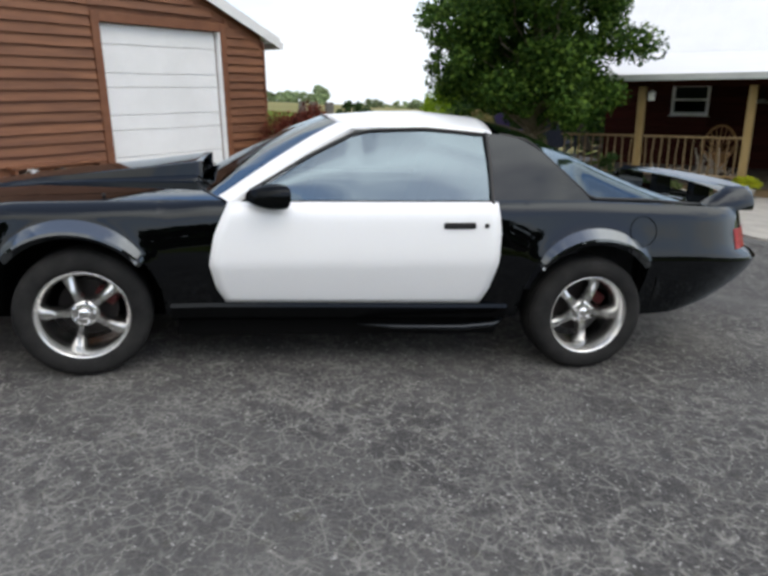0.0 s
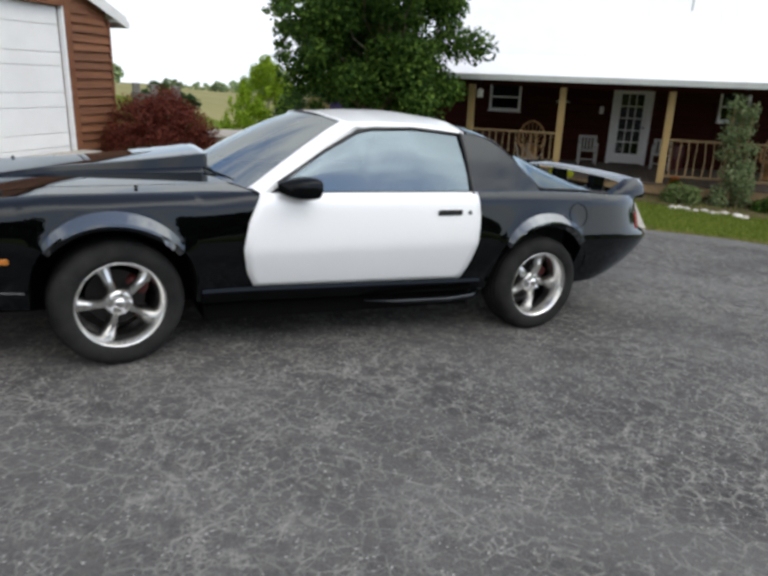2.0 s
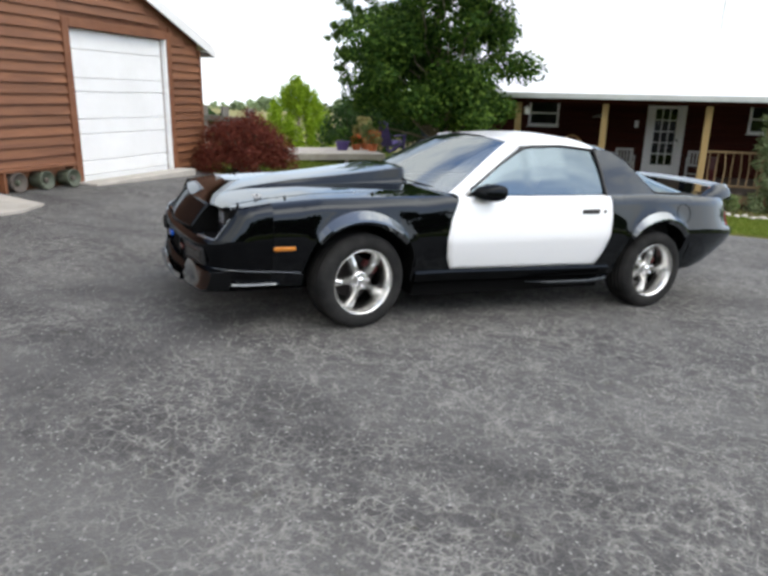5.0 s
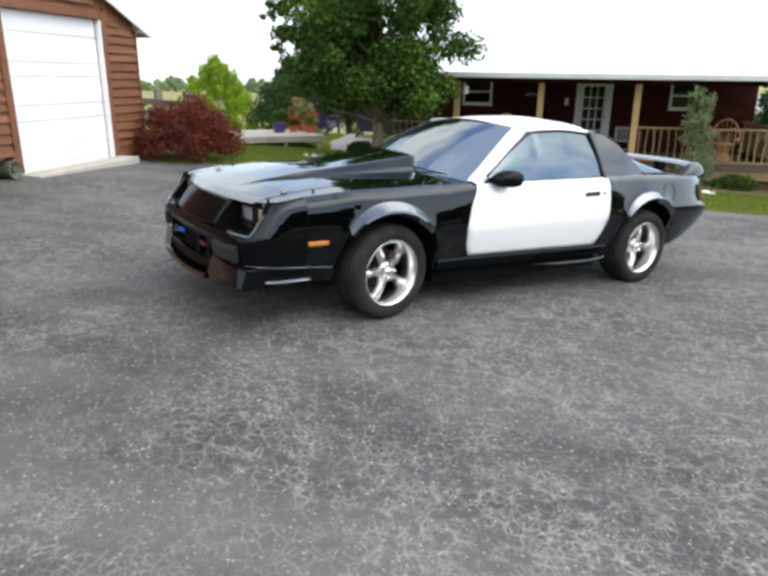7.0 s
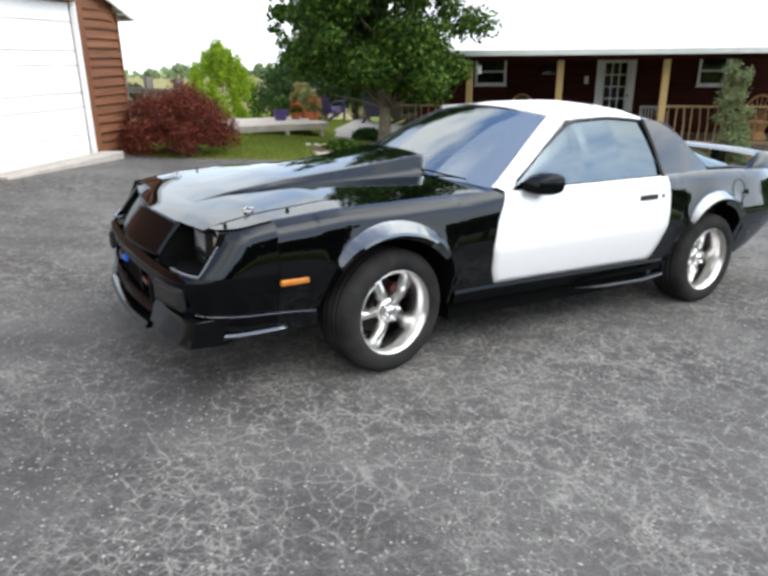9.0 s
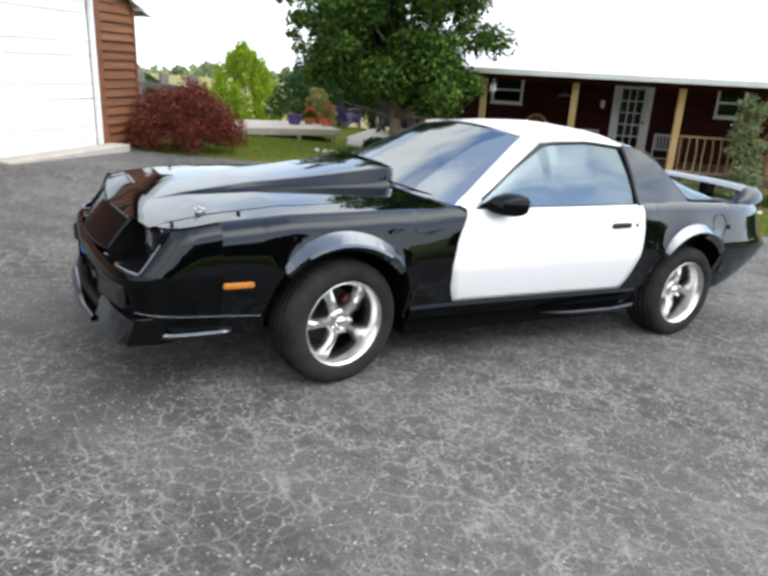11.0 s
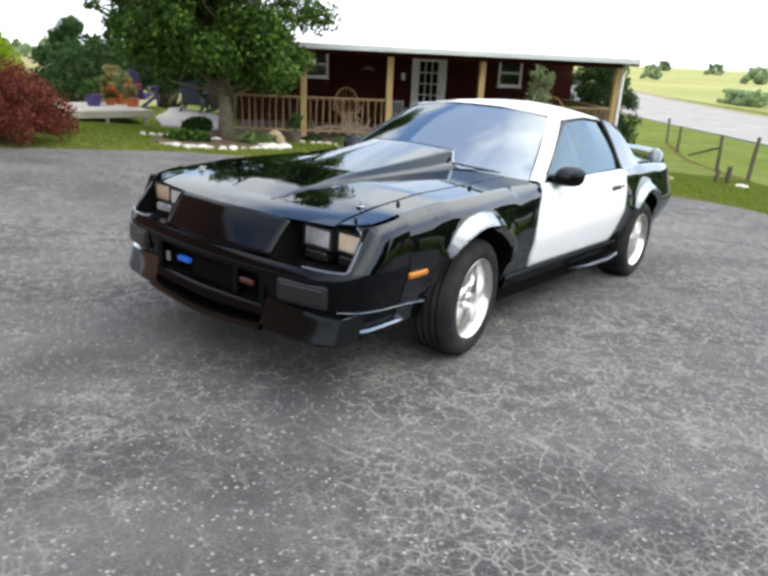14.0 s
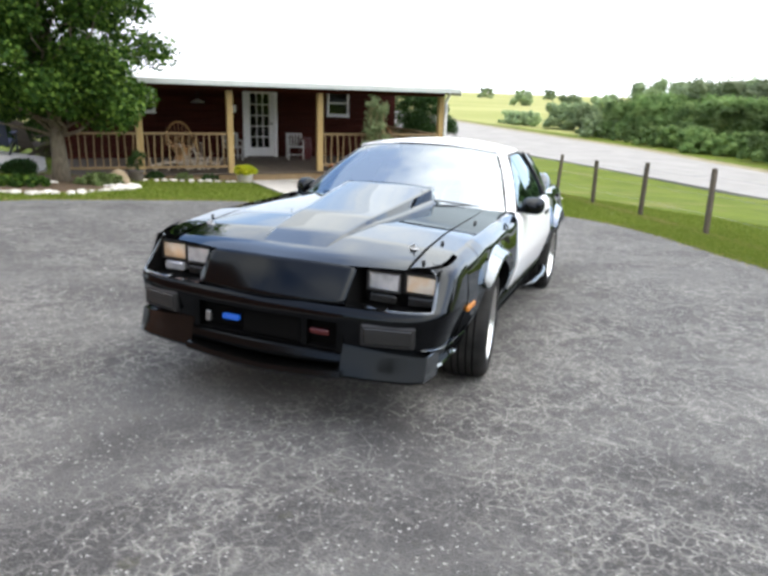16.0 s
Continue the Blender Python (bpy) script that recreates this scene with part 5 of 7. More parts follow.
        prof = [(-wt - fl, -0.05), (-wt - fl * 0.35, step * 0.75), (-wt - 0.016, step), (-wt - 0.004, 0.94), (-wt + 0.004, 0.985), (-wt + 0.022, 1.0), (-wt * 0.5, 1.05), (0, 1.07),
                (wt * 0.5, 1.05), (wt - 0.022, 1.0), (wt - 0.004, 0.985), (wt + 0.004, 0.94), (wt + 0.016, step), (wt + fl * 0.35, step * 0.75), (wt + fl, -0.05)]
        rows.append([(x, y, hood_z(min(x, 0.5), y) - 0.003 * (1 - f) + ht * q) for y, q in prof])
    sc = solid(part("hood_scoop", grid(rows), M_BLACK_PAINT, car, "raised black cowl scoop open to the windscreen"), 0.006)
    soften(sc, 24)
    # near-black box draws the shade in the scoop's mouth
    part("scoop_mouth", boxed((0.40, -0.29, 0.925), (0.42, 0.29, 1.01)), M_BLACK_SHADE, sc)
    # hood pins with their plates
    for x, y in ((-0.655, 0.60), (-0.655, -0.60)):
        p = part("hood_pin", lathe([(0.0, 0.028), (0.006, 0.028), (0.006, 0.006), (0.022, 0.005), (0.024, 0.0)], 16, "z"), M_PIN, car, "chrome hood pin")
        p.matrix_basis = pose(x, y, hood_z(x, y) + 0.003) @ Matrix.Scale(0.85, 4)
        part("clip", tubed([(-0.035, -0.02, 0.02), (0.0, 0.0, 0.02), (0.035, 0.008, 0.014), (0.02, 0.028, 0.01), (-0.02, 0.012, 0.012)], 0.004, 6), M_PIN, p)
    for x, y in ((-0.5, -0.70), (0.1, -0.72), (-0.80, -0.70), (-0.5, 0.70)):
        part("stud", lathe([(0.0, 0.014), (0.008, 0.012), (0.010, 0.0)], 10, "z"), M_BLACK_PLASTIC, car).matrix_basis = pose(x, y, hood_z(x, y) + 0.003)
    # cowl panel and wipers
    rows = [[(cowl_x(y) - 0.06 + 0.10 * k, y, hood_z(cowl_x(y) - 0.06, y) - 0.012 - 0.006 * k) for y in np.linspace(-0.74, 0.74, 25)] for k in (0, 1)]
    part("cowl", grid(rows), M_BLACK_PLASTIC, car, "", True)

    # doors: white, a little proud of the flank
    def door_front(z):
        return lerp_table([(0.35, 0.675), (0.45, 0.63), (0.60, 0.605), (0.75, 0.635), (0.905, 0.705)], z)

    def door_rear(z):
        return lerp_table([(0.35, 2.005), (0.45, 2.05), (0.60, 2.085), (0.75, 2.09), (0.905, 2.075)], z)
    for s in (-1, 1):
        rows = []
        for z in np.linspace(0.352, 0.893, 19):
            row = []
            for f in np.linspace(0, 1, 30):
                x = door_front(z) + (door_rear(z) - door_front(z)) * f
                row.append((x, s * (half_width(x, z) + 0.009), z))
            rows.append(row)
        rows.append([(x, y - s * 0.012, z + 0.007) for x, y, z in rows[-1]])
        d = part("door", grid(rows if s < 0 else rows[::-1]), M_WHITE_PAINT, car, "plain white door", True)
        solid(d, 0.016)
        # recessed handle, lock
        hx, hz = 1.865, 0.785
        hy = s * (half_width(hx, hz) + 0.010)
        part("handle", boxed((hx - 0.085, min(hy, hy + s * 0.012), hz - 0.017), (hx + 0.085, max(hy, hy + s * 0.012), hz + 0.017), 0.006), M_BLACK_PLASTIC, d, "black flush door handle")
        part("lock", lathe([(0.0, -0.004), (0.012, -0.003), (0.013, 0.002)], 14), M_BLACK_PLASTIC, d).matrix_basis = pose(2.01, s * (half_width(2.01, hz) + 0.011), hz - 0.003, 0, 0, 0 if s < 0 else 180)
        # mirror: sail, arm and shell
        mir = bmesh.new()
        rings = []
        for f in np.linspace(0, 1, 12):
            q = max(0.0, math.sin(math.pi * min(1, 0.10 + 0.56 * f))) ** 0.55
            x = 0.815 + 0.155 * f
            rr = (0.074 * q, 0.058 * q)
            ring = []
            for k in range(16):
                a = 2 * math.pi * k / 16
                ca, sa = math.cos(a), math.sin(a)
                ring.append(mir.verts.new((x + 0.03 * ca, s * (0.885 + rr[0] * np.sign(ca) * abs(ca) ** 0.65), 0.945 + rr[1] * np.sign(sa) * abs(sa) ** 0.65 - 0.012)))
            rings.append(ring)
        for u, v in zip(rings, rings[1:]):
            for k in range(16):
                mir.faces.new((u[k], u[(k + 1) % 16], v[(k + 1) % 16], v[k]))
        mir.faces.new(rings[0]); mir.faces.new(rings[-1])
        bmesh.ops.recalc_face_normals(mir, faces=mir.faces)
        shell = soften(part("side_mirror", mir, M_SATIN_BLACK, car, "black teardrop side mirror"), 60)
        part("arm", boxed((0.83, min(s * 0.75, s * 0.86), 0.895), (0.93, max(s * 0.75, s * 0.86), 0.93), 0.01), M_SATIN_BLACK, shell)
        part("mirror_glass", boxed((0.968, min(s * 0.825, s * 0.945), 0.893), (0.988, max(s * 0.825, s * 0.945), 0.972), 0.004), M_CHROME, shell)

    # greenhouse
    def roof_pt(x, y):
        e = lerp_table([(1.16, 1.243), (1.5, 1.250), (1.8, 1.236), (2.13, 1.197)], x)
        c = lerp_table([(1.16, 1.280), (1.5, 1.302), (1.8, 1.298), (2.13, 1.268)], x)
        hw = lerp_table([(1.16, 0.565), (1.6, 0.575), (2.13, 0.555)], x)
        t = min(1.0, abs(y))
        return (x, y * hw, e + (c - e) * (1 - t ** 2.2))
    def roof_front(t):
        return 1.175 + 0.07 * t * t
    def roof_rear(t):
        return 2.13 - 0.03 * t * t
    tt = np.linspace(-1, 1, 25)
    rows = [[roof_pt(roof_front(t) + (roof_rear(t) - roof_front(t)) * f, t) for t in tt] for f in np.linspace(0, 1, 22)]
    rows = [[(p[0], p[1] * 1.025, p[2] - 0.028)] + r + [(q[0], q[1] * 1.025, q[2] - 0.028)] for r in rows for p, q in ((r[0], r[-1]),)]
    solid(part("roof", grid(rows), M_WHITE_PAINT, car, "white painted roof", True), 0.012)
    # windscreen
    rows = []
    for f in np.linspace(0, 1, 14):
        row = []
        for t in np.linspace(-1, 1, 27):
            a = Vector((cowl_x(t * 0.73) + 0.01, t * 0.752, hood_z(cowl_x(t * 0.73), t * 0.735) - 0.012))
            b = Vector(roof_pt(roof_front(t) + 0.004, t)) + Vector((0, 0, -0.006))
            b.y *= 0.955
            p = a.lerp(b, f) + Vector((-0.012, 0, 0.014)) * math.sin(math.pi * f)
            row.append(tuple(p))
        rows.append(row)
    part("windscreen", grid(rows), M_SCREEN, car, "raked tinted windscreen", True)
    seal = [r[0] for r in rows][::-1] + rows[0] + [r[-1] for r in rows]
    part("screen_seal", tubed(seal, 0.006, 5), M_BLACK_PLASTIC, car)
    part("screen_seal", tubed([(x, y, z + 0.003) for x, y, z in rows[-1]], 0.006, 5), M_BLACK_PLASTIC, car)
    for y0, y1 in ((-0.10, -0.62), (0.50, 0.02)):
        w = part("wiper", tubed([(cowl_x(y0) - 0.01, y0, hood_z(cowl_x(y0), y0) + 0.012), (cowl_x((y0 + y1) / 2) + 0.015, (y0 + y1) / 2, hood_z(0.5, 0) + 0.012), (cowl_x(y1) + 0.025, y1, hood_z(0.5, y1) + 0.014)], 0.0045, 6), M_BLACK_SHADE, car, "black wiper")
    for s in (-1, 1):
        # pillar from fender to roof
        a0, b0 = Vector((0.660, s * 0.800, 0.905)), Vector((1.225, s * 0.575, 1.240))
        rows = []
        for f in np.linspace(0, 1, 12):
            c = a0.lerp(b0, f) + Vector((0, s * 0.012, 0.012)) * math.sin(math.pi * f)
            wide = 0.050 + 0.010 * f
            rows.append([tuple(c + Vector((-0.012, -s * 0.042, 0.012))), tuple(c + Vector((0.004, -s * 0.010, 0.016))), tuple(c + Vector((wide * 0.7, s * 0.012, -0.002))), tuple(c + Vector((wide * 1.5, s * 0.014, -0.022))), tuple(c + Vector((wide * 1.5, -s * 0.02, -0.03)))])
        part("windscreen_pillar", grid(rows if s > 0 else [r[::-1] for r in rows]), M_WHITE_PAINT, car, "white windscreen pillar", True)
        # side glass: belt to drip rail
        def side_top(x):
            return lerp_table([(0.80, 0.945), (1.08, 1.10), (1.30, 1.198), (1.40, 1.217), (1.7, 1.220), (2.06, 1.190)], x), lerp_table([(0.80, 0.782), (1.08, 0.680), (1.35, 0.590), (2.06, 0.572)], x)
        rows = []
        for f in np.linspace(0, 1, 8):
            row = []
            for x in np.linspace(0.80, 2.06, 34):
                zt, yt = side_top(x)
                a, b = Vector((x, s * 0.792, 0.900)), Vector((x, s * yt, zt))
                p = a.lerp(b, f)
                p.y += s * 0.018 * math.sin(math.pi * f)
                row.append(tuple(p))
            rows.append(row)
        part("side_window", grid(rows if s < 0 else rows[::-1]), M_TINT, car, "dark tinted side window", True)
        frame_pts = rows[-1]
        part("window_seal", tubed([(x, y + s * 0.004, z) for x, y, z in frame_pts], 0.011, 6), M_BLACK_PLASTIC, car)
        part("window_seal", tubed([(x, y + s * 0.008, z - 0.002) for x, y, z in rows[0]], 0.008, 6), M_BLACK_PLASTIC, car)
        # black sail panel behind the door glass
        rows = []
        for f in np.linspace(0, 1, 12):
            row = []
            for g in np.linspace(0, 1, 14):
                a = Vector((2.045 + (2.64 - 2.045) * g, s * (0.792 - 0.050 * g + 0.018 * max(0.0, 0.25 - f) / 0.25), 0.899 - 0.014 * max(0.0, 0.12 - f) / 0.12))
                b = Vector((2.05 + (2.30 - 2.05) * g, s * (0.578 + 0.02 * g), 1.200 - 0.034 * g ** 1.3))
                p = a.lerp(b, f)
                p.y += s * 0.018 * math.sin(math.pi * f)
                row.append(tuple(p))
            rows.append(row)
        part("sail_panel", grid(rows if s < 0 else rows[::-1]), M_BLACK_PAINT, car, "black rear roof pillar", True)
        part("window_seal", tubed([(r[0][0] + 0.006, r[0][1] + s * 0.004, r[0][2]) for r in rows], 0.012, 6), M_BLACK_PLASTIC, car)
    # big curved rear glass
    def hatch(x, t):
        yw = lerp_table([(2.12, 0.555), (2.30, 0.600), (2.47, 0.668), (2.64, 0.736), (3.0, 0.715), (3.34, 0.64)], x)
        zc = lerp_table([(2.12, 1.268), (2.4, 1.195), (2.7, 1.098), (3.0, 0.988), (3.34, 0.862)], x)
        ze = lerp_table([(2.12, 1.196), (2.30, 1.166), (2.47, 1.038), (2.64, 0.906), (3.0, 0.892), (3.34, 0.855)], x)
        return (x, t * yw, ze + (zc - ze) * (1 - abs(t) ** 2.4))
    rows = [[hatch(x, t) for t in np.linspace(-1, 1, 29)] for x in np.linspace(2.14, 3.34, 26)]
    part("rear_window", grid(rows), M_TINT, car, "large curved tinted rear window", True)
    for k in (0, -1):
        part("window_seal", tubed([(r[k][0], r[k][1], r[k][2]) for r in rows], 0.009, 6), M_BLACK_PLASTIC, car)
    # tail wrap, deck, lamps
    tail_rows = wrapped([0.36, 0.39, 0.42, 0.46, 0.50, 0.54, 0.565, 0.58, 0.60, 0.62, 0.66, 0.70, 0.75, 0.77, 0.785, 0.80, 0.812, 0.822, 0.831, 0.838], 2.95, TAIL, 3.3, 0.0, 1.0, 0.0, lerp_table(SHOULDER, 2.95) - 0.838)
    low = wrapped([0.248, 0.275, 0.30], 2.95, [(0.248, 3.44), (0.275, 3.54), (0.30, 3.60)], 3.3)
    tail_rows = low + tail_rows
    zt_fix = []
    for r in tail_rows:
        zt_fix.append([(x, y, z + max(0.0, (z - 0.60) / 0.238) * (lerp_table(SHOULDER, min(x, 3.75)) - 0.838)) for x, y, z in r])
    soften(part("rear_bumper", grid(zt_fix), M_BLACK_PAINT, car, "gloss black tail and bumper"), 40)
    rows = []
    for f in np.linspace(0, 1, 12):
        row = []
        for t in np.linspace(-1, 1, 25):
            x = 2.68 + (3.672 - 2.68) * f
            yw = half_width(min(x, 2.95), lerp_table(SHOULDER, x)) if x < 2.95 else (half_width(2.95, 0.885) * (1 - min(1, (x - 2.95) / 0.735) ** 3.3) ** (1 / 3.3))
            z = lerp_table(SHOULDER, x) + 0.006 * (1 - t * t) - 0.004
            if abs(t) < 0.75 and x < 3.30:
                z -= 0.05
            row.append((x, t * yw * 0.995, z))
        rows.append(row)
    part("deck", grid(rows), M_BLACK_PAINT, car, "", True)
    for s in (-1, 1):
        rr = []
        for z in (0.625, 0.66, 0.70, 0.735):
            row = [wrap_ring(2.95, half_width(2.95, z + (z - 0.60) * 0.21) + 0.005, lerp_table(TAIL, z) + 0.006, 3.3, f, s) for f in np.linspace(0.36, 0.82, 14)]
            rr.append([(x, y, z) for x, y in row])
        solid(part("tail_light", grid(rr if s < 0 else rr[::-1]), M_RED_LENS, car, "dark red tail light"), 0.01)
        part("bumper_groove", tubed([(x, y, 0.445 + 0.03 * (x - 2.95)) for x, y in (wrap_ring(2.95, half_width(2.95, 0.44) + 0.002, 3.715, 3.3, f, s) for f in np.linspace(0, 0.7, 14))], 0.005, 5), M_SATIN_BLACK, car)
    # raised rear wing on end blocks and two struts
    wing = []
    for t in np.linspace(-1, 1, 31):
        y = t * 0.60
        zz = 0.945 - 0.012 * abs(t) ** 4
        xr = 3.70 - 0.06 * t * t
        wing.append([(xr - 0.17, y, zz - 0.006), (xr - 0.13, y, zz + 0.004), (xr - 0.06, y, zz + 0.010), (xr - 0.005, y, zz + 0.014), (xr, y, zz + 0.006), (xr - 0.005, y, zz - 0.010), (xr - 0.08, y, zz - 0.012), (xr - 0.17, y, zz - 0.006)])
    wg = soften(part("rear_wing", grid(wing), M_BLACK_PAINT, car, "raised black rear wing"), 40)
    for s in (-1, 1):
        bm = bmesh.new()
        rings = []
        for z, x0, x1, y0, y1 in ((0.828, 3.34, 3.66, 0.585, 0.690), (0.855, 3.37, 3.665, 0.59, 0.688), (0.90, 3.43, 3.665, 0.592, 0.672), (0.932, 3.48, 3.66, 0.592, 0.652), (0.954, 3.51, 3.655, 0.59, 0.622)):
            rings.append([bm.verts.new((x, s * y, z)) for x, y in ((x0, y0), (x1, y0), (x1 - 0.02, y1 - 0.015), (x1 - 0.06, y1), (x0 + 0.06, y1), (x0, y1 - 0.03))])
        for u, v in zip(rings, rings[1:]):
            for k in range(6):
                bm.faces.new((u[k], u[(k + 1) % 6], v[(k + 1) % 6], v[k]))
        bm.faces.new(rings[0]); bm.faces.new(rings[-1])
        bmesh.ops.recalc_face_normals(bm, faces=bm.faces)
        soften(part("end_block", bm, M_BLACK_PAINT, wg), 40)
        part("strut", boxed((3.53, s * 0.22 - 0.035, 0.81), (3.65, s * 0.22 + 0.035, 0.940), 0.01), M_SATIN_BLACK, wg)
    # fuel flap on the near flank
    fl = []
    for k in range(25):
        a = 2 * math.pi * k / 24
        x, z = 2.985 - 0.06 + 0.078 * math.cos(a) - 0.02, 0.745 + 0.078 * math.sin(a)
        fl.append((x, -(half_width(min(x, 2.95), z) + 0.003), z))
    part("fuel_flap", tubed(fl, 0.0018, 5), M_SATIN_BLACK, car, "round fuel flap seam")
    # sill, skirts, underbody
    for s in (-1, 1):
        rows = [[(x, s * (half_width(x, 0.345) + 0.004), 0.345) for x in np.linspace(0.40, 2.17, 20)],
                [(x, s * (half_width(x, 0.345) + 0.012), 0.325) for x in np.linspace(0.40, 2.17, 20)],
                [(x, s * (half_width(x, 0.27) + 0.014), 0.262) for x in np.linspace(0.40, 2.17, 20)],
                [(x, s * (half_width(x, 0.27) - 0.04), 0.235) for x in np.linspace(0.40, 2.17, 20)]]
        soften(part("side_skirt", grid(rows if s > 0 else rows[::-1]), M_SATIN_BLACK, car, "black side skirt"), 30)
        bm = bmesh.new()
        tube(bm, [(1.35, s * 0.845, 0.235), (1.55, s * 0.885, 0.232), (1.9, s * 0.90, 0.235), (2.08, s * 0.895, 0.25), (2.13, s * 0.88, 0.275)], [0.012, 0.026, 0.03, 0.03, 0.02], 8, True, 0.55)
        part("skirt_blade", bm, M_BLACK_PAINT, car, "", True)
    # near-black boxes, hung low to deepen the shade beneath the car
    part("underbody", boxed((-0.90, -0.56, 0.21), (3.20, 0.56, 0.46)), M_BLACK_SHADE, car)
    part("underbody", boxed((0.42, -0.77, 0.15), (2.14, 0.77, 0.36)), M_BLACK_SHADE, car)
    part("underbody", boxed((-0.90, -0.74, 0.31), (-0.44, 0.74, 0.57)), M_BLACK_SHADE, car)
    part("underbody", boxed((2.98, -0.76, 0.36), (3.40, 0.76, 0.78)), M_BLACK_SHADE, car)
    # cabin
    part("cabin_floor", boxed((0.45, -0.70, 0.36), (3.3, 0.70, 0.44)), M_INTERIOR, car)
    part("dashboard", boxed((0.56, -0.70, 0.60), (1.0, 0.70, 0.895), 0.05), M_INTERIOR, car, "dark dashboard")
    for s in (-1, 1):
        st = part("seat", boxed((1.35, s * 0.36 - 0.24, 0.44), (1.88, s * 0.36 + 0.24, 0.62), 0.05), M_INTERIOR, car, "dark bucket seat")
        part("backrest", boxed((-0.09, -0.23, 0.0), (0.07, 0.23, 0.56), 0.05), M_INTERIOR, st).matrix_basis = pose(1.88, s * 0.36, 0.56, 0, 20, 0)
        part("inner_trim", boxed((0.6, s * 0.74 - 0.01, 0.40), (2.6, s * 0.74 + 0.01, 0.88)), M_INTERIOR, car)
    wheel_ring = [(0.0 + 0.17 * 0.35 * math.sin(a), 0.17 * math.cos(a), 0.17 * math.sin(a)) for a in np.linspace(0, 2 * math.pi, 29)]
    part("steering_wheel", tubed(wheel_ring, 0.014, 8), M_INTERIOR, car).matrix_basis = pose(1.12, -0.36, 0.88)
    part("rear_shelf", boxed((2.1, -0.68, 0.44), (3.3, 0.68, 0.72)), M_INTERIOR, car)
    # the cabin is shifted sideways, its roof front drawn back, to fit the camera's view
    for ob in car.children_recursive:
        if ob.name.split(".")[0] in ("roof", "windscreen", "screen_seal", "windscreen_pillar", "side_window", "window_seal", "sail_panel", "rear_window", "side_mirror", "arm", "mirror_glass"):
            for v in ob.data.vertices:
                h, front = (v.co.z - 0.90) / 0.33, 1 - smooth_step(1.25, 1.95, v.co.x)
                if ob.name.startswith("windscreen_pillar") and v.co.y > 0:   # far pillar moved so the glass hides it from the camera
                    v.co += Vector((0.03, -0.012, -0.022))
                v.co += Vector((0.036 * h * front, -0.040 * (1 - smooth_step(2.3, 3.2, v.co.x)), -0.016 * h * front))
    # fills the gap that the cabin shift opens on the far side
    part("belt_panel", grid([[(x, 0.745, 0.899) for x in np.linspace(0.62, 2.7, 24)], [(x, half_width(x, lerp_table(SHOULDER, x)) * 0.98, lerp_table(SHOULDER, x)) for x in np.linspace(0.62, 2.7, 24)]]), M_BLACK_PAINT, car)
    # turn every open sheet to face outwards
    for ob in car.children_recursive:
        me = ob.data
        if me is None or len(me.polygons) < 2:
            continue
        mid = Vector((1.3, 0.0, 0.55))
        if sum((p.normal.dot(p.center - mid)) * p.area for p in me.polygons) < 0 and ob.parent == car and ob.matrix_basis == Matrix.Identity(4):
            me.flip_normals()
    # the lower body is bent down and the tail stretched to fit the camera's view
    def settle(v):
        x, y, z = v
        waist = lerp_table([(0.35, 0.0), (0.60, 1.0), (0.93, 1.0), (1.19, 0.0)], z) * max(0.0, min(1.0, (x + 0.3) / 1.0))
        low = lerp_table([(0.40, 1.0), (0.62, 0.0)], z) * max(0.0, min(1.0, (x - 0.6) / 1.6))
        tail = max(0.0, x - 3.0) * 0.035 * lerp_table([(0.34, 1.0), (0.55, 0.0)], z)
        return Vector((x + max(0.0, x - 2.95) * 0.10, y, z - 0.038 * waist - 0.045 * low + tail))
    for ob in car.children_recursive:
        if ob.matrix_basis == Matrix.Identity(4):
            for v in ob.data.vertices:
                v.co = settle(v.co)
        elif ob.parent == car or ob.parent.matrix_basis == Matrix.Identity(4):
            ob.matrix_basis = Matrix.Translation(settle(ob.matrix_basis.translation) - ob.matrix_basis.translation) @ ob.matrix_basis
    # the body is pitched nose down to fit the camera's view
    rake = Matrix.Translation((0, 0, 0.325)) @ Matrix.Rotation(radians(-0.8), 4, "Y") @ Matrix.Translation((0, 0, -0.325))
    for ob in car.children:
        ob.matrix_basis = rake @ ob.matrix_basis
    for xw in WHEELS:
        for s in (-1, 1):
            wheel(car, xw, s)
    return car


build_car()

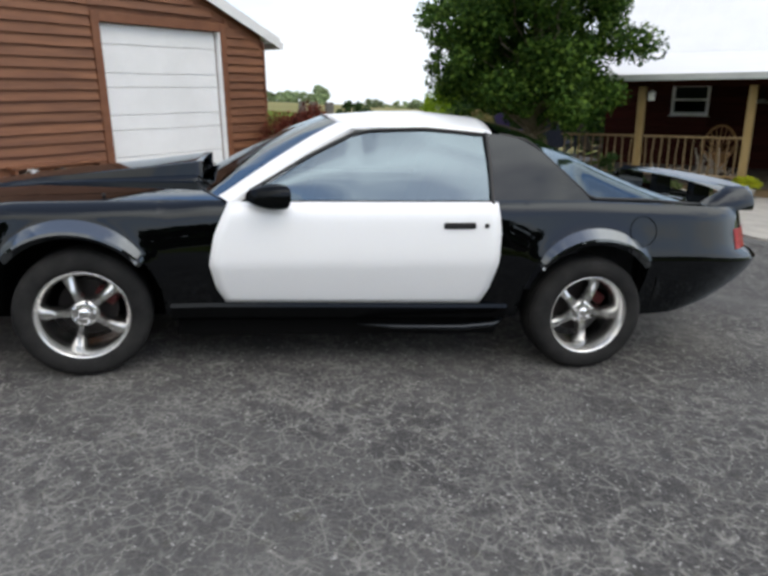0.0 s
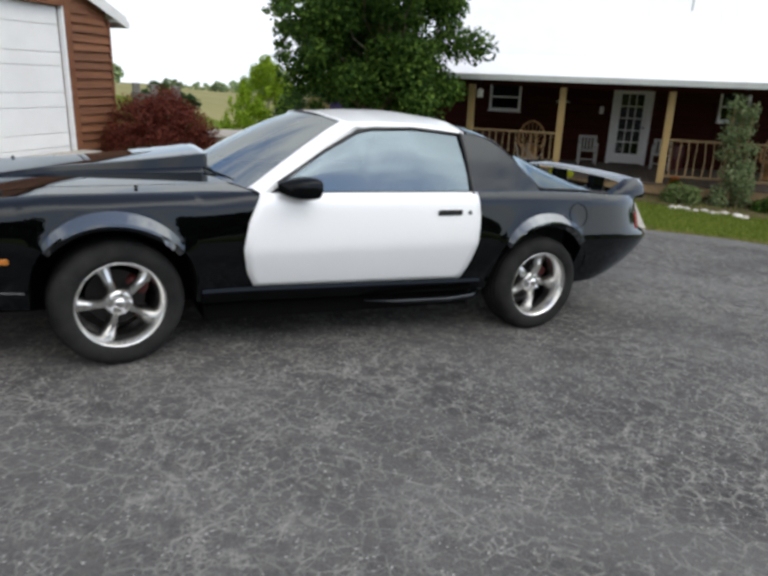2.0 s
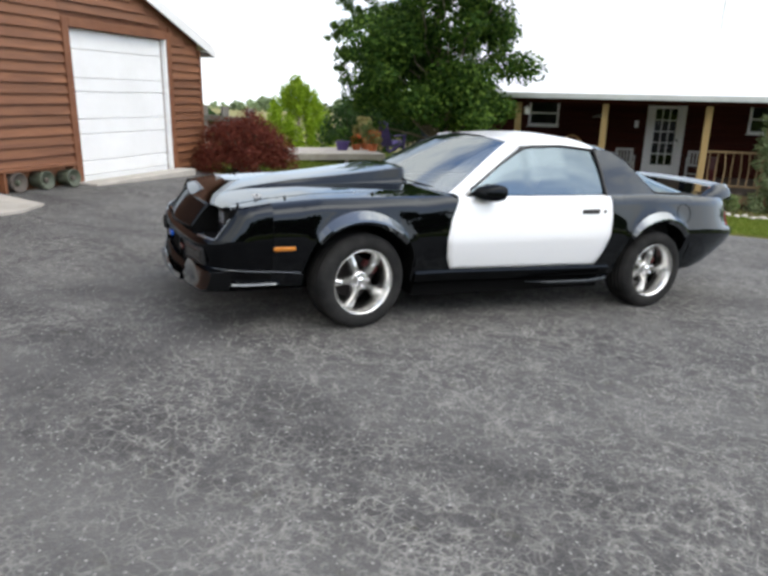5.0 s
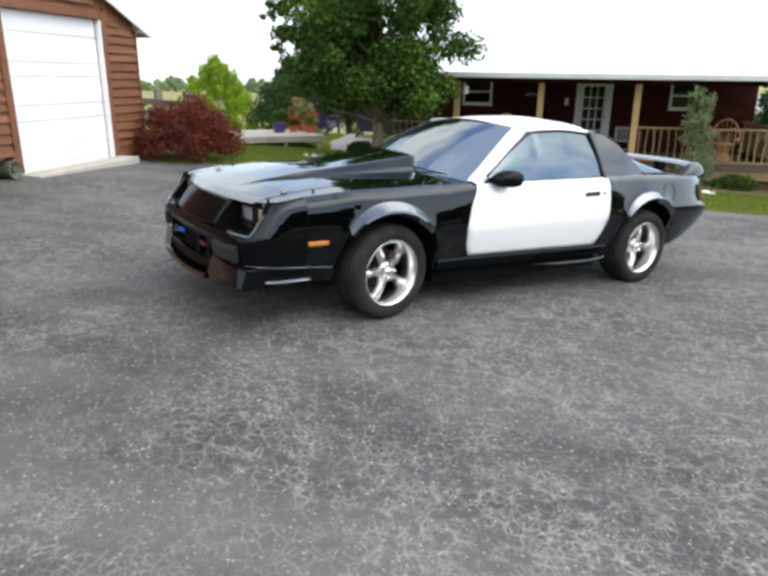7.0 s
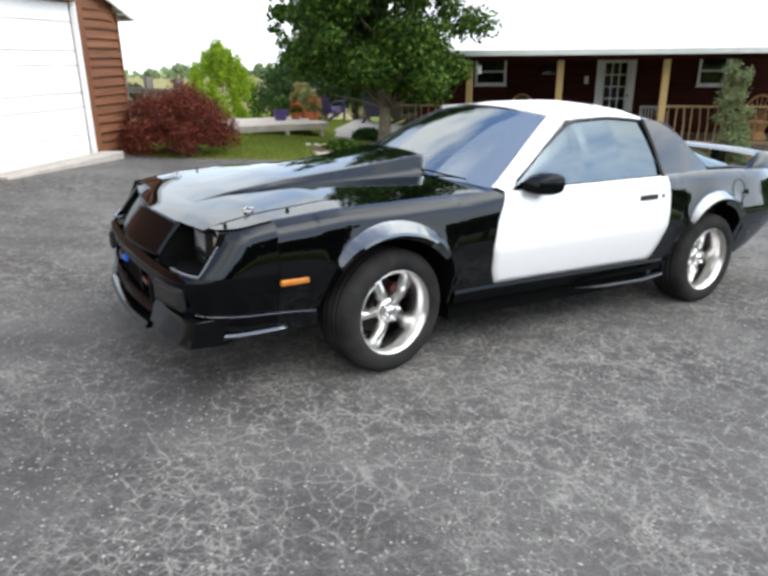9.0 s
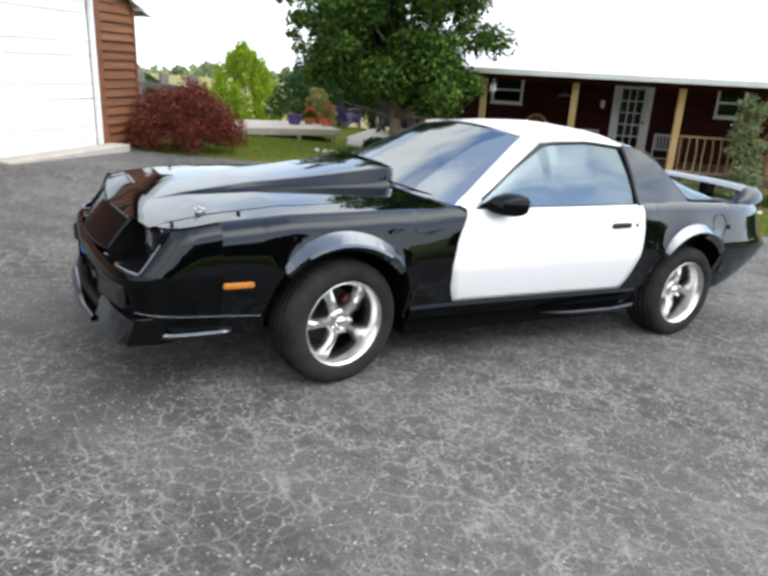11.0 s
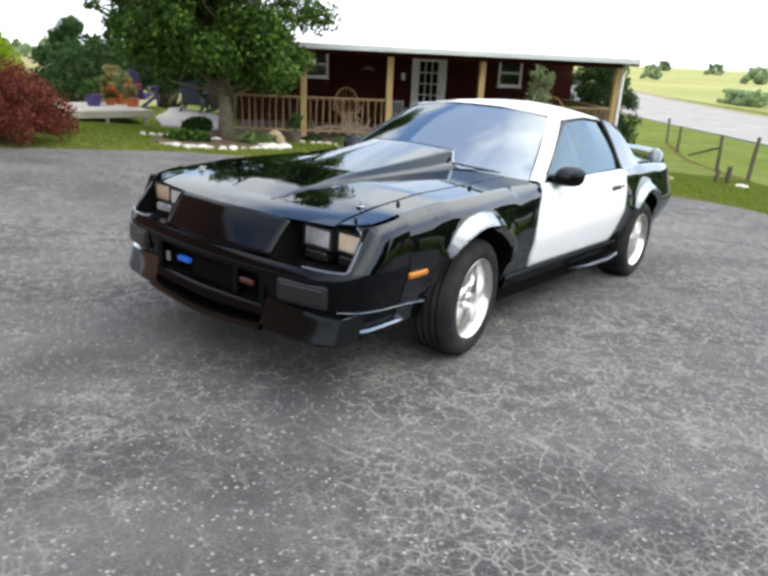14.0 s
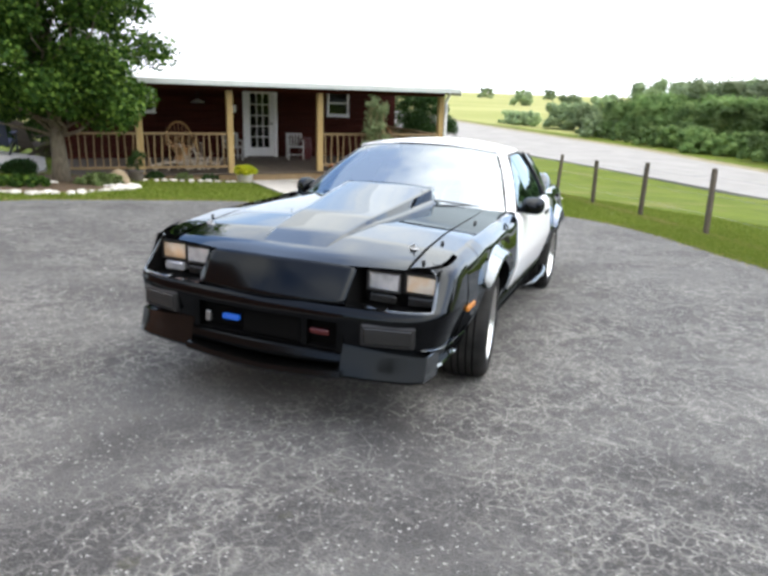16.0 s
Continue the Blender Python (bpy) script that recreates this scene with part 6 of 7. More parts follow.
# ---- plants ----
def leaf_cloud(centres, radii, count, size, seed, shape="leaf", squash=0.8, shell=0.55):
    """Leaves scattered in clumps: four-sided bent leaves; verts and faces."""
    rng = np.random.default_rng(seed)
    c = np.asarray(centres, float)
    r = np.asarray(radii, float)
    pick = rng.choice(len(c), count, p=r ** 2 / np.sum(r ** 2))
    d = rng.normal(size=(count, 3))
    d /= np.linalg.norm(d, axis=1)[:, None]
    rad = (shell + (1 - shell) * rng.random(count)) ** 0.8
    p = c[pick] + d * (r[pick] * rad)[:, None] * np.array([1, 1, squash])
    # leaf frames: roughly outwards and drooping
    up = d * 0.7 + rng.normal(size=(count, 3)) * 0.6 + np.array([0, 0, 0.5])
    up /= np.linalg.norm(up, axis=1)[:, None]
    a = np.cross(up, rng.normal(size=(count, 3)))
    a /= np.linalg.norm(a, axis=1)[:, None] + 1e-9
    b = np.cross(up, a)
    s = size * rng.uniform(0.6, 1.35, count)[:, None]
    if shape == "maple":
        outline = [(0, -0.5), (0.34, -0.42), (0.5, 0.02), (0.26, 0.16), (0.0, 0.6), (-0.26, 0.16), (-0.5, 0.02), (-0.34, -0.42)]
    elif shape == "tuft":
        outline = [(0, -0.5), (0.4, 0.05), (0, 0.5), (-0.4, -0.05)]
    else:
        outline = [(0, -0.5), (0.26, -0.12), (0.2, 0.25), (0, 0.55), (-0.2, 0.25), (-0.26, -0.12)]
    k = len(outline)
    verts = np.empty((count, k, 3))
    for j, (u, v) in enumerate(outline):
        verts[:, j] = p + a * s * u + b * s * v + up * s * (-0.25 * abs(u) - 0.12 * v * v)
    faces = np.arange(count * k).reshape(count, k)
    return verts.reshape(-1, 3), faces.tolist()


def limb_mesh(bm, rnd, base, tip, r0, r1, n=7, bend=0.12):
    pts, rad = [], []
    for k in range(6):
        t = k / 5
        p = Vector(base).lerp(Vector(tip), t)
        if 0 < k < 5:
            p += Vector((rnd.uniform(-bend, bend), rnd.uniform(-bend, bend), rnd.uniform(-bend, bend) * 0.4))
        pts.append(p); rad.append(r0 + (r1 - r0) * t)
    tube(bm, pts, rad, n)


def tree(name, x, y, height, spread, trunk_r, clear, leaf_mat, leaf, count, seed, label, shape="leaf", clumps=46, pointed=0.5, bark=None, category="tree", base=None, lean=(0.0, 0.0), inner=0, foot=0.22, rise=0.0, clump=(0.09, 0.25), sprays=(), squash=0.8, jag=(0.68, 1.0)):
    rnd = random.Random(seed)
    z0 = ground_z(x, y) if base is None else base
    t = thing(name, label, category, pose(x, y, z0))
    bm = bmesh.new()
    pts, rad = [], []
    for k in range(9):
        f = k / 8
        pts.append((rnd.uniform(-0.03, 0.03) * k ** 0.5, rnd.uniform(-0.03, 0.03) * k ** 0.5, -0.1 + f * height * 0.86))
        rad.append(trunk_r * (1.35 if k == 0 else 1.0) * (1 - 0.86 * f))
    tube(bm, pts, rad, 12)
    cs, rs = [], []
    for k in range(clumps):
        f = (k + 0.5) / clumps
        h = clear + (height - clear) * f
        prof = (math.sin(math.pi * min(1, foot + (1 - foot) * f)) ** (0.75)) * (1 - pointed * f * 0.55)
        a = k * 2.39996 + rnd.uniform(-0.4, 0.4)
        q = spread * prof * (rnd.uniform(0.25, 0.70) if k % 3 == 0 else rnd.uniform(*jag))
        c = (q * math.cos(a) + lean[0] * min(1, 2 * f + 0.3) + rise * max(0.0, f - 0.3), q * math.sin(a) + lean[1], h + rnd.uniform(-0.15, 0.15))
        cs.append(c); rs.append(spread * rnd.uniform(*clump) * (0.75 + 0.35 * prof))
        if k % 2 == 0:
            zb = max(clear * 0.7, h - q * 0.75 - 0.2)
            limb_mesh(bm, rnd, (0, 0, zb), c, trunk_r * 0.30 * (1 - 0.6 * f), trunk_r * 0.06, 6)
    for k in range(inner):
        a, f = rnd.uniform(0, 6.28), rnd.random() ** 1.3
        q = spread * rnd.uniform(0.1, 0.55)
        cs.append((q * math.cos(a) + lean[0] + rise * max(0.0, 0.8 * f - 0.25), q * math.sin(a) + lean[1], clear + 0.25 + (height - clear) * 0.8 * f)); rs.append(spread * rnd.uniform(0.18, 0.28))
    for px_, py_, pz_, r in sprays:   # loose boughs beyond the crown
        c = (px_ - x, py_ - y, pz_ - z0)
        for _ in range(6):
            cs.append(tuple(q + rnd.uniform(-0.9, 0.9) * r for q in c)); rs.append(r * rnd.uniform(0.55, 0.8))
        limb_mesh(bm, rnd, (0.4 * c[0], 0.4 * c[1], c[2] - 0.5), c, trunk_r * 0.16, trunk_r * 0.05, 6)
    part("trunk", bm, bark or M_BARK, t, "", True)
    v, f = leaf_cloud(cs, rs, count, leaf, seed, shape, squash, 0.25)
    part("crown", (v, f), leaf_mat, t)
    return t


def bush(name, x, y, rx, ry, h, leaf_mat, leaf, count, seed, label, clumps=34, category="bush", base=None, shape="leaf"):
    rnd = random.Random(seed)
    z0 = ground_z(x, y) if base is None else base
    t = thing(name, label, category, pose(x, y, z0))
    cs, rs = [], []
    bm = bmesh.new()
    for k in range(clumps):
        a, q = k * 2.39996, math.sqrt((k + 0.5) / clumps)
        hh = h * (math.sqrt(max(0.05, 1 - (q * 0.92) ** 2.4))) * rnd.uniform(0.72, 0.95)
        for zz in ((hh * 0.80, hh * 0.42) if q > 0.3 else (hh * 0.82, hh * 0.5)):
            cs.append((rx * q * 0.82 * math.cos(a), ry * q * 0.82 * math.sin(a), zz)); rs.append(min(rx, ry, h) * rnd.uniform(0.20, 0.32))
        limb_mesh(bm, rnd, (0.1 * math.cos(a), 0.1 * math.sin(a), -0.05), cs[-2], 0.018, 0.005, 5, 0.04)
    part("stem", bm, M_BARK, t)
    v, f = leaf_cloud(cs, rs, count, leaf, seed, shape, 0.85, 0.35)
    v[:, 2] = np.maximum(v[:, 2], 0.02)
    part("foliage", (v, f), leaf_mat, t)
    return t


tree("tree", -2.0, 10.9, 6.9, 2.9, 0.145, 1.25, M_LEAF_MAPLE, 0.066, 92000, 21, "broad green maple tree on the lawn before the porch", "maple", 130, 1.25, lean=(-0.36, -0.02), inner=26, foot=0.13, rise=2.4, clump=(0.06, 0.21),
     sprays=[(-4.9, 11.6, 3.05, 0.2), (-4.6, 11.4, 2.7, 0.24), (-4.65, 11.5, 2.3, 0.2), (-4.25, 11.5, 3.0, 0.26), (-4.15, 11.3, 2.45, 0.26), (-4.3, 11.6, 3.5, 0.22), (-4.0, 11.5, 3.8, 0.24), (-3.7, 11.3, 3.3, 0.34), (-3.8, 11.2, 2.1, 0.34), (-3.5, 11.3, 2.7, 0.36), (-3.9, 11.5, 1.7, 0.26)], jag=(0.52, 1.10))
tree("small_tree", -17.4, 34.8, 5.0, 3.1, 0.07, 0.1, M_LEAF_LIME, 0.13, 34000, 22, "bright lime-green tree at the edge of the field", "leaf", 170, 0.5, clump=(0.05, 0.14), squash=1.7, foot=0.30, jag=(0.7, 1.05))
bush("barberry_bush", -4.98, 7.32, 1.14, 1.0, 1.42, M_LEAF_RED, 0.042, 30000, 23, "round dark red barberry bush beside the garage")

# ---- trees behind and beside the house ----
tree("tree", -13.8, 38.5, 5.2, 2.9, 0.12, 0.2, M_LEAF_DARK, 0.20, 13000, 31, "dark leafy tree beside the lime-green one", "leaf", 70, 0.3)
tree("tree", -2.6, 22.5, 4.9, 2.4, 0.12, 0.8, M_LEAF_DARK, 0.17, 9000, 33, "dark leafy tree beyond the deck", "leaf", 46, 0.5)
tree("tree", -5.2, 20.5, 4.7, 2.4, 0.12, 0.8, M_LEAF_DARK, 0.17, 9000, 32, "dark leafy tree beyond the deck", "leaf", 46, 0.5)
tree("tree", -0.3, 27.5, 10.2, 3.6, 0.16, 4.2, M_LEAF_HAZED, 0.20, 11000, 34, "tall thin-leaved tree behind the house roof", "leaf", 52, 0.4)
bush("shrub", 8.45, 15.2, 1.0, 1.5, 3.7, M_LEAF_DARK, 0.075, 16000, 35, "tall dark green shrub at the end of the porch")
bush("shrub", 9.1, 17.9, 1.1, 1.2, 3.9, M_LEAF_DARK, 0.085, 12000, 135, "tall dark green shrub behind the porch end")
bush("shrub", 8.15, 12.5, 0.55, 0.6, 0.75, M_LEAF_VINE, 0.07, 3000, 36, "low green shrub by the porch corner")
bush("shrub", 4.45, 11.7, 0.45, 0.4, 0.55, M_LEAF_VINE, 0.06, 2000, 37, "low green plant in the porch bed")
bush("shrub", 6.4, 12.2, 0.6, 0.4, 0.5, M_LEAF_MAPLE, 0.06, 2200, 38, "low green plant in the porch bed")
bush("hosta", -1.3, 10.4, 0.5, 0.4, 0.30, M_LEAF_VINE, 0.10, 900, 39, "low green ground cover under the maple", 18)
bush("hosta", -2.6, 9.7, 0.55, 0.45, 0.26, M_LEAF_MAPLE, 0.09, 1000, 40, "low green ground cover under the maple", 18)
bush("ornamental_grass", -5.3, 15.1, 0.5, 0.45, 1.6, M_DRYBLADE, 0.12, 3000, 42, "tall pale yellow-green ornamental grass behind the deck", 22)
bush("hosta", -2.85, 12.7, 0.4, 0.4, 0.4, M_LEAF_DARK, 0.08, 1600, 41, "dark green plant beside the deck path", 20)
for k, x in enumerate((-0.1, 0.55, 1.15)):
    bush("bed_plant", x, 12.35, 0.24, 0.18, 0.24, M_LEAF_VINE if k % 2 else M_LEAF_DARK, 0.06, 420, 50 + k, "small green plant at the foot of the railing", 10)
yp = bush("yellow_plant", 1.93, 12.15, 0.30, 0.26, 0.30, M_LEAF_YELLOW, 0.055, 1300, 44, "bright yellow-green plant in a pale pot", 16, "potted plant", ground_z(1.93, 12.15) + 0.20)
part("pot", lathe([(0.0, -0.20), (0.15, -0.20), (0.18, -0.06), (0.20, 0.02), (0.17, 0.02), (0.0, -0.02)], 20, "z"), M_CONCRETE, yp, "pale stone pot")


def climber(x, y):
    """A leafy climber on a narrow wooden trellis."""
    z0 = ground_z(x, y)
    t = thing("climbing_plant", "feathery green climber on a narrow trellis before the porch", "climbing plant", pose(x, y, z0))
    bm = bmesh.new()
    for dx in (-0.18, 0.0, 0.18):
        box(bm, (dx - 0.012, -0.01, -0.05), (dx + 0.012, 0.01, 2.15))
    for z in (0.4, 0.8, 1.2, 1.6, 2.0):
        box(bm, (-0.2, -0.022, z - 0.012), (0.2, -0.011, z + 0.012))
    part("trellis", bm, M_RAIL, t)
    rnd = random.Random(4)
    cs, rs = [], []
    for k in range(34):
        f = k / 33
        cs.append((rnd.uniform(-0.26, 0.26) * (1.3 - 0.5 * f), rnd.uniform(-0.14, 0.14), 0.1 + f * 2.12)); rs.append(rnd.uniform(0.16, 0.28) * (1.15 - 0.35 * f))
    part("foliage", leaf_cloud(cs, rs, 5200, 0.07, 7, "leaf", 1.0, 0.2), M_LEAF_SAGE, t)


climber(5.42, 12.3)


# ---- stones, bed, fences ----
def stone(x, y, r, seed, mat=None, label="rounded pale limestone in the bed edging", flat=0.6):
    rnd = random.Random(seed)
    bm = bmesh.new()
    bmesh.ops.create_icosphere(bm, subdivisions=2, radius=1.0)
    o = Vector((rnd.uniform(0, 50), rnd.uniform(0, 50), rnd.uniform(0, 50)))
    sx, sy = rnd.uniform(0.85, 1.35), rnd.uniform(0.7, 1.05)
    for v in bm.verts:
        q = 1 + 0.28 * noise.noise(v.co * 1.1 + o) + 0.10 * noise.noise(v.co * 3.0 + o)
        v.co = Vector((v.co.x * sx, v.co.y * sy, v.co.z * flat)) * q * r
    ob = part("stone", bm, mat or M_STONE)
    ob.matrix_basis = pose(x, y, ground_z(x, y) + r * flat * 0.35, 0, 0, rnd.uniform(0, 360))
    soften(ob, 40)
    return tagged(ob, label, "stone", "pale bed edging stones")


rnd = random.Random(17)
edge = [(-3.0, 8.65), (-2.55, 8.45), (-1.95, 8.6), (-1.45, 9.1), (-0.95, 9.75), (-0.65, 10.5)]
n = 0
for (ax, ay), (bx, by) in zip(edge, edge[1:]):
    for k in range(4):
        t = (k + rnd.uniform(0.1, 0.9)) / 4
        stone(ax + (bx - ax) * t + rnd.uniform(-0.08, 0.08), ay + (by - ay) * t + rnd.uniform(-0.08, 0.08), rnd.uniform(0.05, 0.105), 100 + n)
        n += 1
for k in range(9):
    stone(-1.25 + rnd.uniform(0, 0.7), 9.5 + rnd.uniform(0, 0.6), rnd.uniform(0.07, 0.13), 200 + k)
for k in range(11):
    stone(-0.35 + k * 0.2 + rnd.uniform(-0.05, 0.05), 11.85 + 0.02 * k + rnd.uniform(-0.08, 0.08), rnd.uniform(0.06, 0.10), 300 + k)
for k in range(10):
    stone(4.2 + k * 0.14 + rnd.uniform(-0.05, 0.05), 10.75 + rnd.uniform(-0.15, 0.15), rnd.uniform(0.06, 0.11), 320 + k)
for k in range(8):
    stone(7.2 + k * 0.13 + rnd.uniform(-0.06, 0.06), 10.7 - 0.05 * k + rnd.uniform(-0.15, 0.15), rnd.uniform(0.09, 0.15), 340 + k, M_TAN_STONE, "rough tan fieldstone beside the porch bed")
for k in range(10):
    stone(-3.6 + k * 0.16, 10.35 + 0.02 * k + rnd.uniform(-0.12, 0.12), rnd.uniform(0.06, 0.13), 360 + k)
# boulder stands in for a brown stump
stone(-0.95, 10.75, 0.21, 400, M_TAN_STONE, "upright tan boulder in place of a stump beside the maple trunk", 1.1)
sheet("flower_bed", wavy([(-3.0, 8.75), (-2.4, 8.55), (-1.9, 8.7), (-1.4, 9.2), (-0.9, 9.9), (-0.6, 10.7), (-0.9, 12.6), (-2.4, 12.6), (-3.0, 11.0), (-3.3, 9.6)], 0.06, 0.4, 6), 0.03, M_MULCH, "dark mulch bed under the maple", "flower bed", 0.6)
sheet("porch_bed", wavy([(-0.6, 12.05), (2.0, 12.15), (2.0, 12.75), (-0.6, 12.75)], 0.04, 0.4, 7), 0.03, M_MULCH, "narrow mulch bed along the porch", "flower bed", 0.6)
sheet("porch_bed", wavy([(3.6, 11.0), (5.5, 10.9), (7.6, 11.4), (7.6, 12.75), (3.6, 12.75)], 0.05, 0.4, 8), 0.03, M_MULCH, "mulch bed along the porch", "flower bed", 0.6)
sheet("stone_path", wavy([(-3.75, 12.9), (-2.75, 12.6), (-2.4, 13.6), (-2.6, 17.6), (-4.3, 17.6), (-4.2, 14.6)], 0.05, 0.4, 9), 0.045, M_CONCRETE, "pale stone path from the deck to the porch", "path", 0.6)

FENCE = [(6.2, -0.8), (7.1, 1.6), (8.04, 4.08), (9.12, 6.65), (9.95, 9.05), (11.1, 11.9), (12.1, 14.75), (14.9, 21.8), (16.2, 25.0)]
rnd = random.Random(12)
posts = []
for k, (x, y) in enumerate(FENCE):
    z = ground_z(x, y)
    lean = (rnd.uniform(-0.05, 0.05), rnd.uniform(-0.05, 0.05))
    h = rnd.uniform(1.06, 1.16)
    bm = tubed([(0, 0, -0.3), (lean[0] * 0.5, lean[1] * 0.5, h * 0.5), (lean[0], lean[1], h - 0.02), (lean[0], lean[1], h)], [0.054, 0.051, 0.048, 0.040], 9)
    ob = part("fence_post", bm, M_FENCE)
    ob.matrix_basis = pose(x, y, z)
    tagged(ob, "round weathered wooden fence post in the lawn", "fence post", "posts of the wire fence")
    posts.append((x + lean[0], y + lean[1], z))
for h in (0.35, 0.68, 0.98):
    pts = []
    for a, b in zip(posts, posts[1:]):
        for t in (0, 0.5):
            pts.append((a[0] + (b[0] - a[0]) * t + 0.07, a[1] + (b[1] - a[1]) * t, a[2] + (b[2] - a[2]) * t + h - (0.03 if t else 0)))
    tagged(part("fence_wire", tubed(pts, 0.0025, 4), M_WIRE), "thin galvanised fence wire strung along the posts", "wire", "wires of the fence")
a, b = posts[6], posts[7]
tagged(part("fence_brace", tubed([(a[0], a[1], a[2] + 0.72), (a[0] + (b[0] - a[0]) * 0.62, a[1] + (b[1] - a[1]) * 0.62, a[2] + (b[2] - a[2]) * 0.62 + 0.12)], 0.035, 8), M_FENCE), "dark slanting wooden fence brace", "fence brace")
st = thing("stub_post", "two short cut-off wooden posts beside a flat white stone", "post", pose(9.68, 10.65, ground_z(9.68, 10.65)))
part("stub", tubed([(0, 0, -0.1), (0.01, 0, 0.42)], [0.06, 0.055], 9), M_FENCE, st)
part("stub", tubed([(-0.22, 0.1, -0.1), (-0.22, 0.1, 0.34)], [0.05, 0.05], 9), M_FENCE, st)
stone(9.75, 10.2, 0.16, 410, M_STONE, "flat white stone on the lawn", 0.3)

# weathered board fence at the back corner of the garage
bf = thing("board_fence", "grey weathered board fence behind the garage", "fence", pose(-8.4, 11.0, 0, 0, 0, -127.2))
for x, y in ((0, 0), (0, 1.55), (0, 3.14)):
    part("post", boxed((x - 0.08, y - 0.08, -0.5), (x + 0.08, y + 0.08, 1.2), 0.01), M_OLDBOARD, bf)
for z in (0.40, 0.66, 0.92):
    part("board", boxed((0.085, -0.05, z - 0.07), (0.115, 3.20, z + 0.07), 0.005), M_OLDBOARD, bf)

# ---- deck with chairs and pots ----
dk = thing("deck", "low weathered wooden deck beside the lawn", "deck", pose(-6.5, 11.2, 0.0, 0, 0, 36))
for k in range(16):
    part("plank", boxed((0.0, 0.01 + k * 0.145, -0.035), (3.1, 0.145 + k * 0.145, 0.0), 0.004), M_GREYWOOD, dk)
part("rim_board", boxed((0.0, -0.032, -0.16), (3.1, 0.006, -0.002), 0.005), M_GREYWOOD, dk)
part("rim_board", boxed((3.102, -0.03, -0.16), (3.135, 2.33, -0.002), 0.005), M_GREYWOOD, dk)
for x in (0.1, 1.1, 2.05, 2.98):
    part("leg", boxed((x - 0.045, 0.03, -0.50), (x + 0.045, 0.12, -0.036)), M_GREYWOOD, dk)
    part("leg", boxed((x - 0.045, 2.1, -0.60), (x + 0.045, 2.19, -0.036)), M_GREYWOOD, dk)


def adirondack(x, y, z, turn, mat, label):
    c = thing("garden_chair", label, "chair", pose(x, y, z, 0, 0, turn), "garden chairs by the deck")
    for k in range(6):
        q = (k - 2.5) * 0.085
        h = 0.92 - 0.10 * abs(k - 2.5) / 2.5
        part("back_slat", boxed((q - 0.037, -0.01, 0.0), (q + 0.037, 0.01, h), 0.005), mat, c).matrix_basis = pose(0, 0.22, 0.22, -24, 0, 0)
    for k in range(5):
        part("seat_slat", boxed((-0.27, -0.04, -0.01), (0.27, 0.04, 0.01), 0.004), mat, c).matrix_basis = pose(0, -0.32 + k * 0.105, 0.37 - k * 0.025, -12, 0, 0)
    for s in (-1, 1):
        part("arm", boxed((s * 0.34 - 0.06, -0.42, 0.56), (s * 0.34 + 0.06, 0.30, 0.58), 0.006), mat, c)
        part("front_leg", boxed((s * 0.33 - 0.02, -0.40, 0.0), (s * 0.33 + 0.02, -0.30, 0.56), 0.004), mat, c)
        part("rear_leg", boxed((s * 0.29 - 0.012, -0.36, -0.05), (s * 0.29 + 0.012, 0.55, 0.05), 0.004), mat, c).matrix_basis = pose(0, 0, 0.20, -16, 0, 0)
    return c


def at_ground(x, y, lift=0.0):
    return ground_z(x, y) + lift


adirondack(-5.05, 16.7, at_ground(-5.05, 16.7, 0.02), 165, M_PURPLE, "purple slatted wooden garden chair on the grass")
adirondack(-3.6, 16.9, at_ground(-3.6, 16.9, 0.02), 175, M_BLUE, "dark blue slatted wooden garden chair by the house")
# this chair's shade is put into its dark colour
adirondack(-2.9, 18.0, at_ground(-2.9, 18.0, 0.02), 140, M_DARKPOT, "slatted wooden garden chair by the house, coloured dark for shade")


def pot_plant(x, y, z, r, h, pot_mat, leaf_mat, seed, label, petals=None, tall=0.35):
    t = thing("potted_plant", label, "potted plant", pose(x, y, z))
    part("pot", lathe([(0.0, 0.0), (r * 0.72, 0.0), (r, h * 0.9), (r * 1.08, h * 0.9), (r * 1.08, h), (r * 0.9, h), (r * 0.85, h * 0.85), (0.0, h * 0.85)], 20, "z"), pot_mat, t)
    q = random.Random(seed)
    cs = [(q.uniform(-r, r) * 0.9, q.uniform(-r, r) * 0.9, h + q.uniform(0.05, tall)) for _ in range(10)]
    part("foliage", leaf_cloud(cs, [r * 0.6] * 10, 420, 0.06, seed, "leaf", 1.0, 0.2), leaf_mat, t)
    if petals:
        tagged(part("bloom", leaf_cloud([(a, b, c + 0.04) for a, b, c in cs], [r * 0.6] * 10, 200, 0.05, seed + 1, "leaf", 1.0, 0.5), petals, t), kind="stuff")
    return t


pot_plant(-5.00, 14.28, 0.0, 0.17, 0.22, M_TERRACOTTA, M_LEAF_VINE, 61, "terracotta pot with tall pale green leaves on the deck", None, 0.55)
pot_plant(-5.18, 13.95, 0.0, 0.14, 0.16, M_TERRACOTTA, M_LEAF_MAPLE, 62, "terracotta pot with orange red flowers on the deck", M_PETAL_RED, 0.2)
pot_plant(-4.60, 13.75, 0.0, 0.16, 0.20, M_TERRACOTTA, M_LEAF_VINE, 63, "clay pot with orange flowers at the deck end", M_PETAL_RED, 0.3)
pot_plant(-5.46, 13.55, 0.0, 0.20, 0.26, M_PURPLE, M_LEAF_MAPLE, 64, "purple pot with green leaves on the deck")
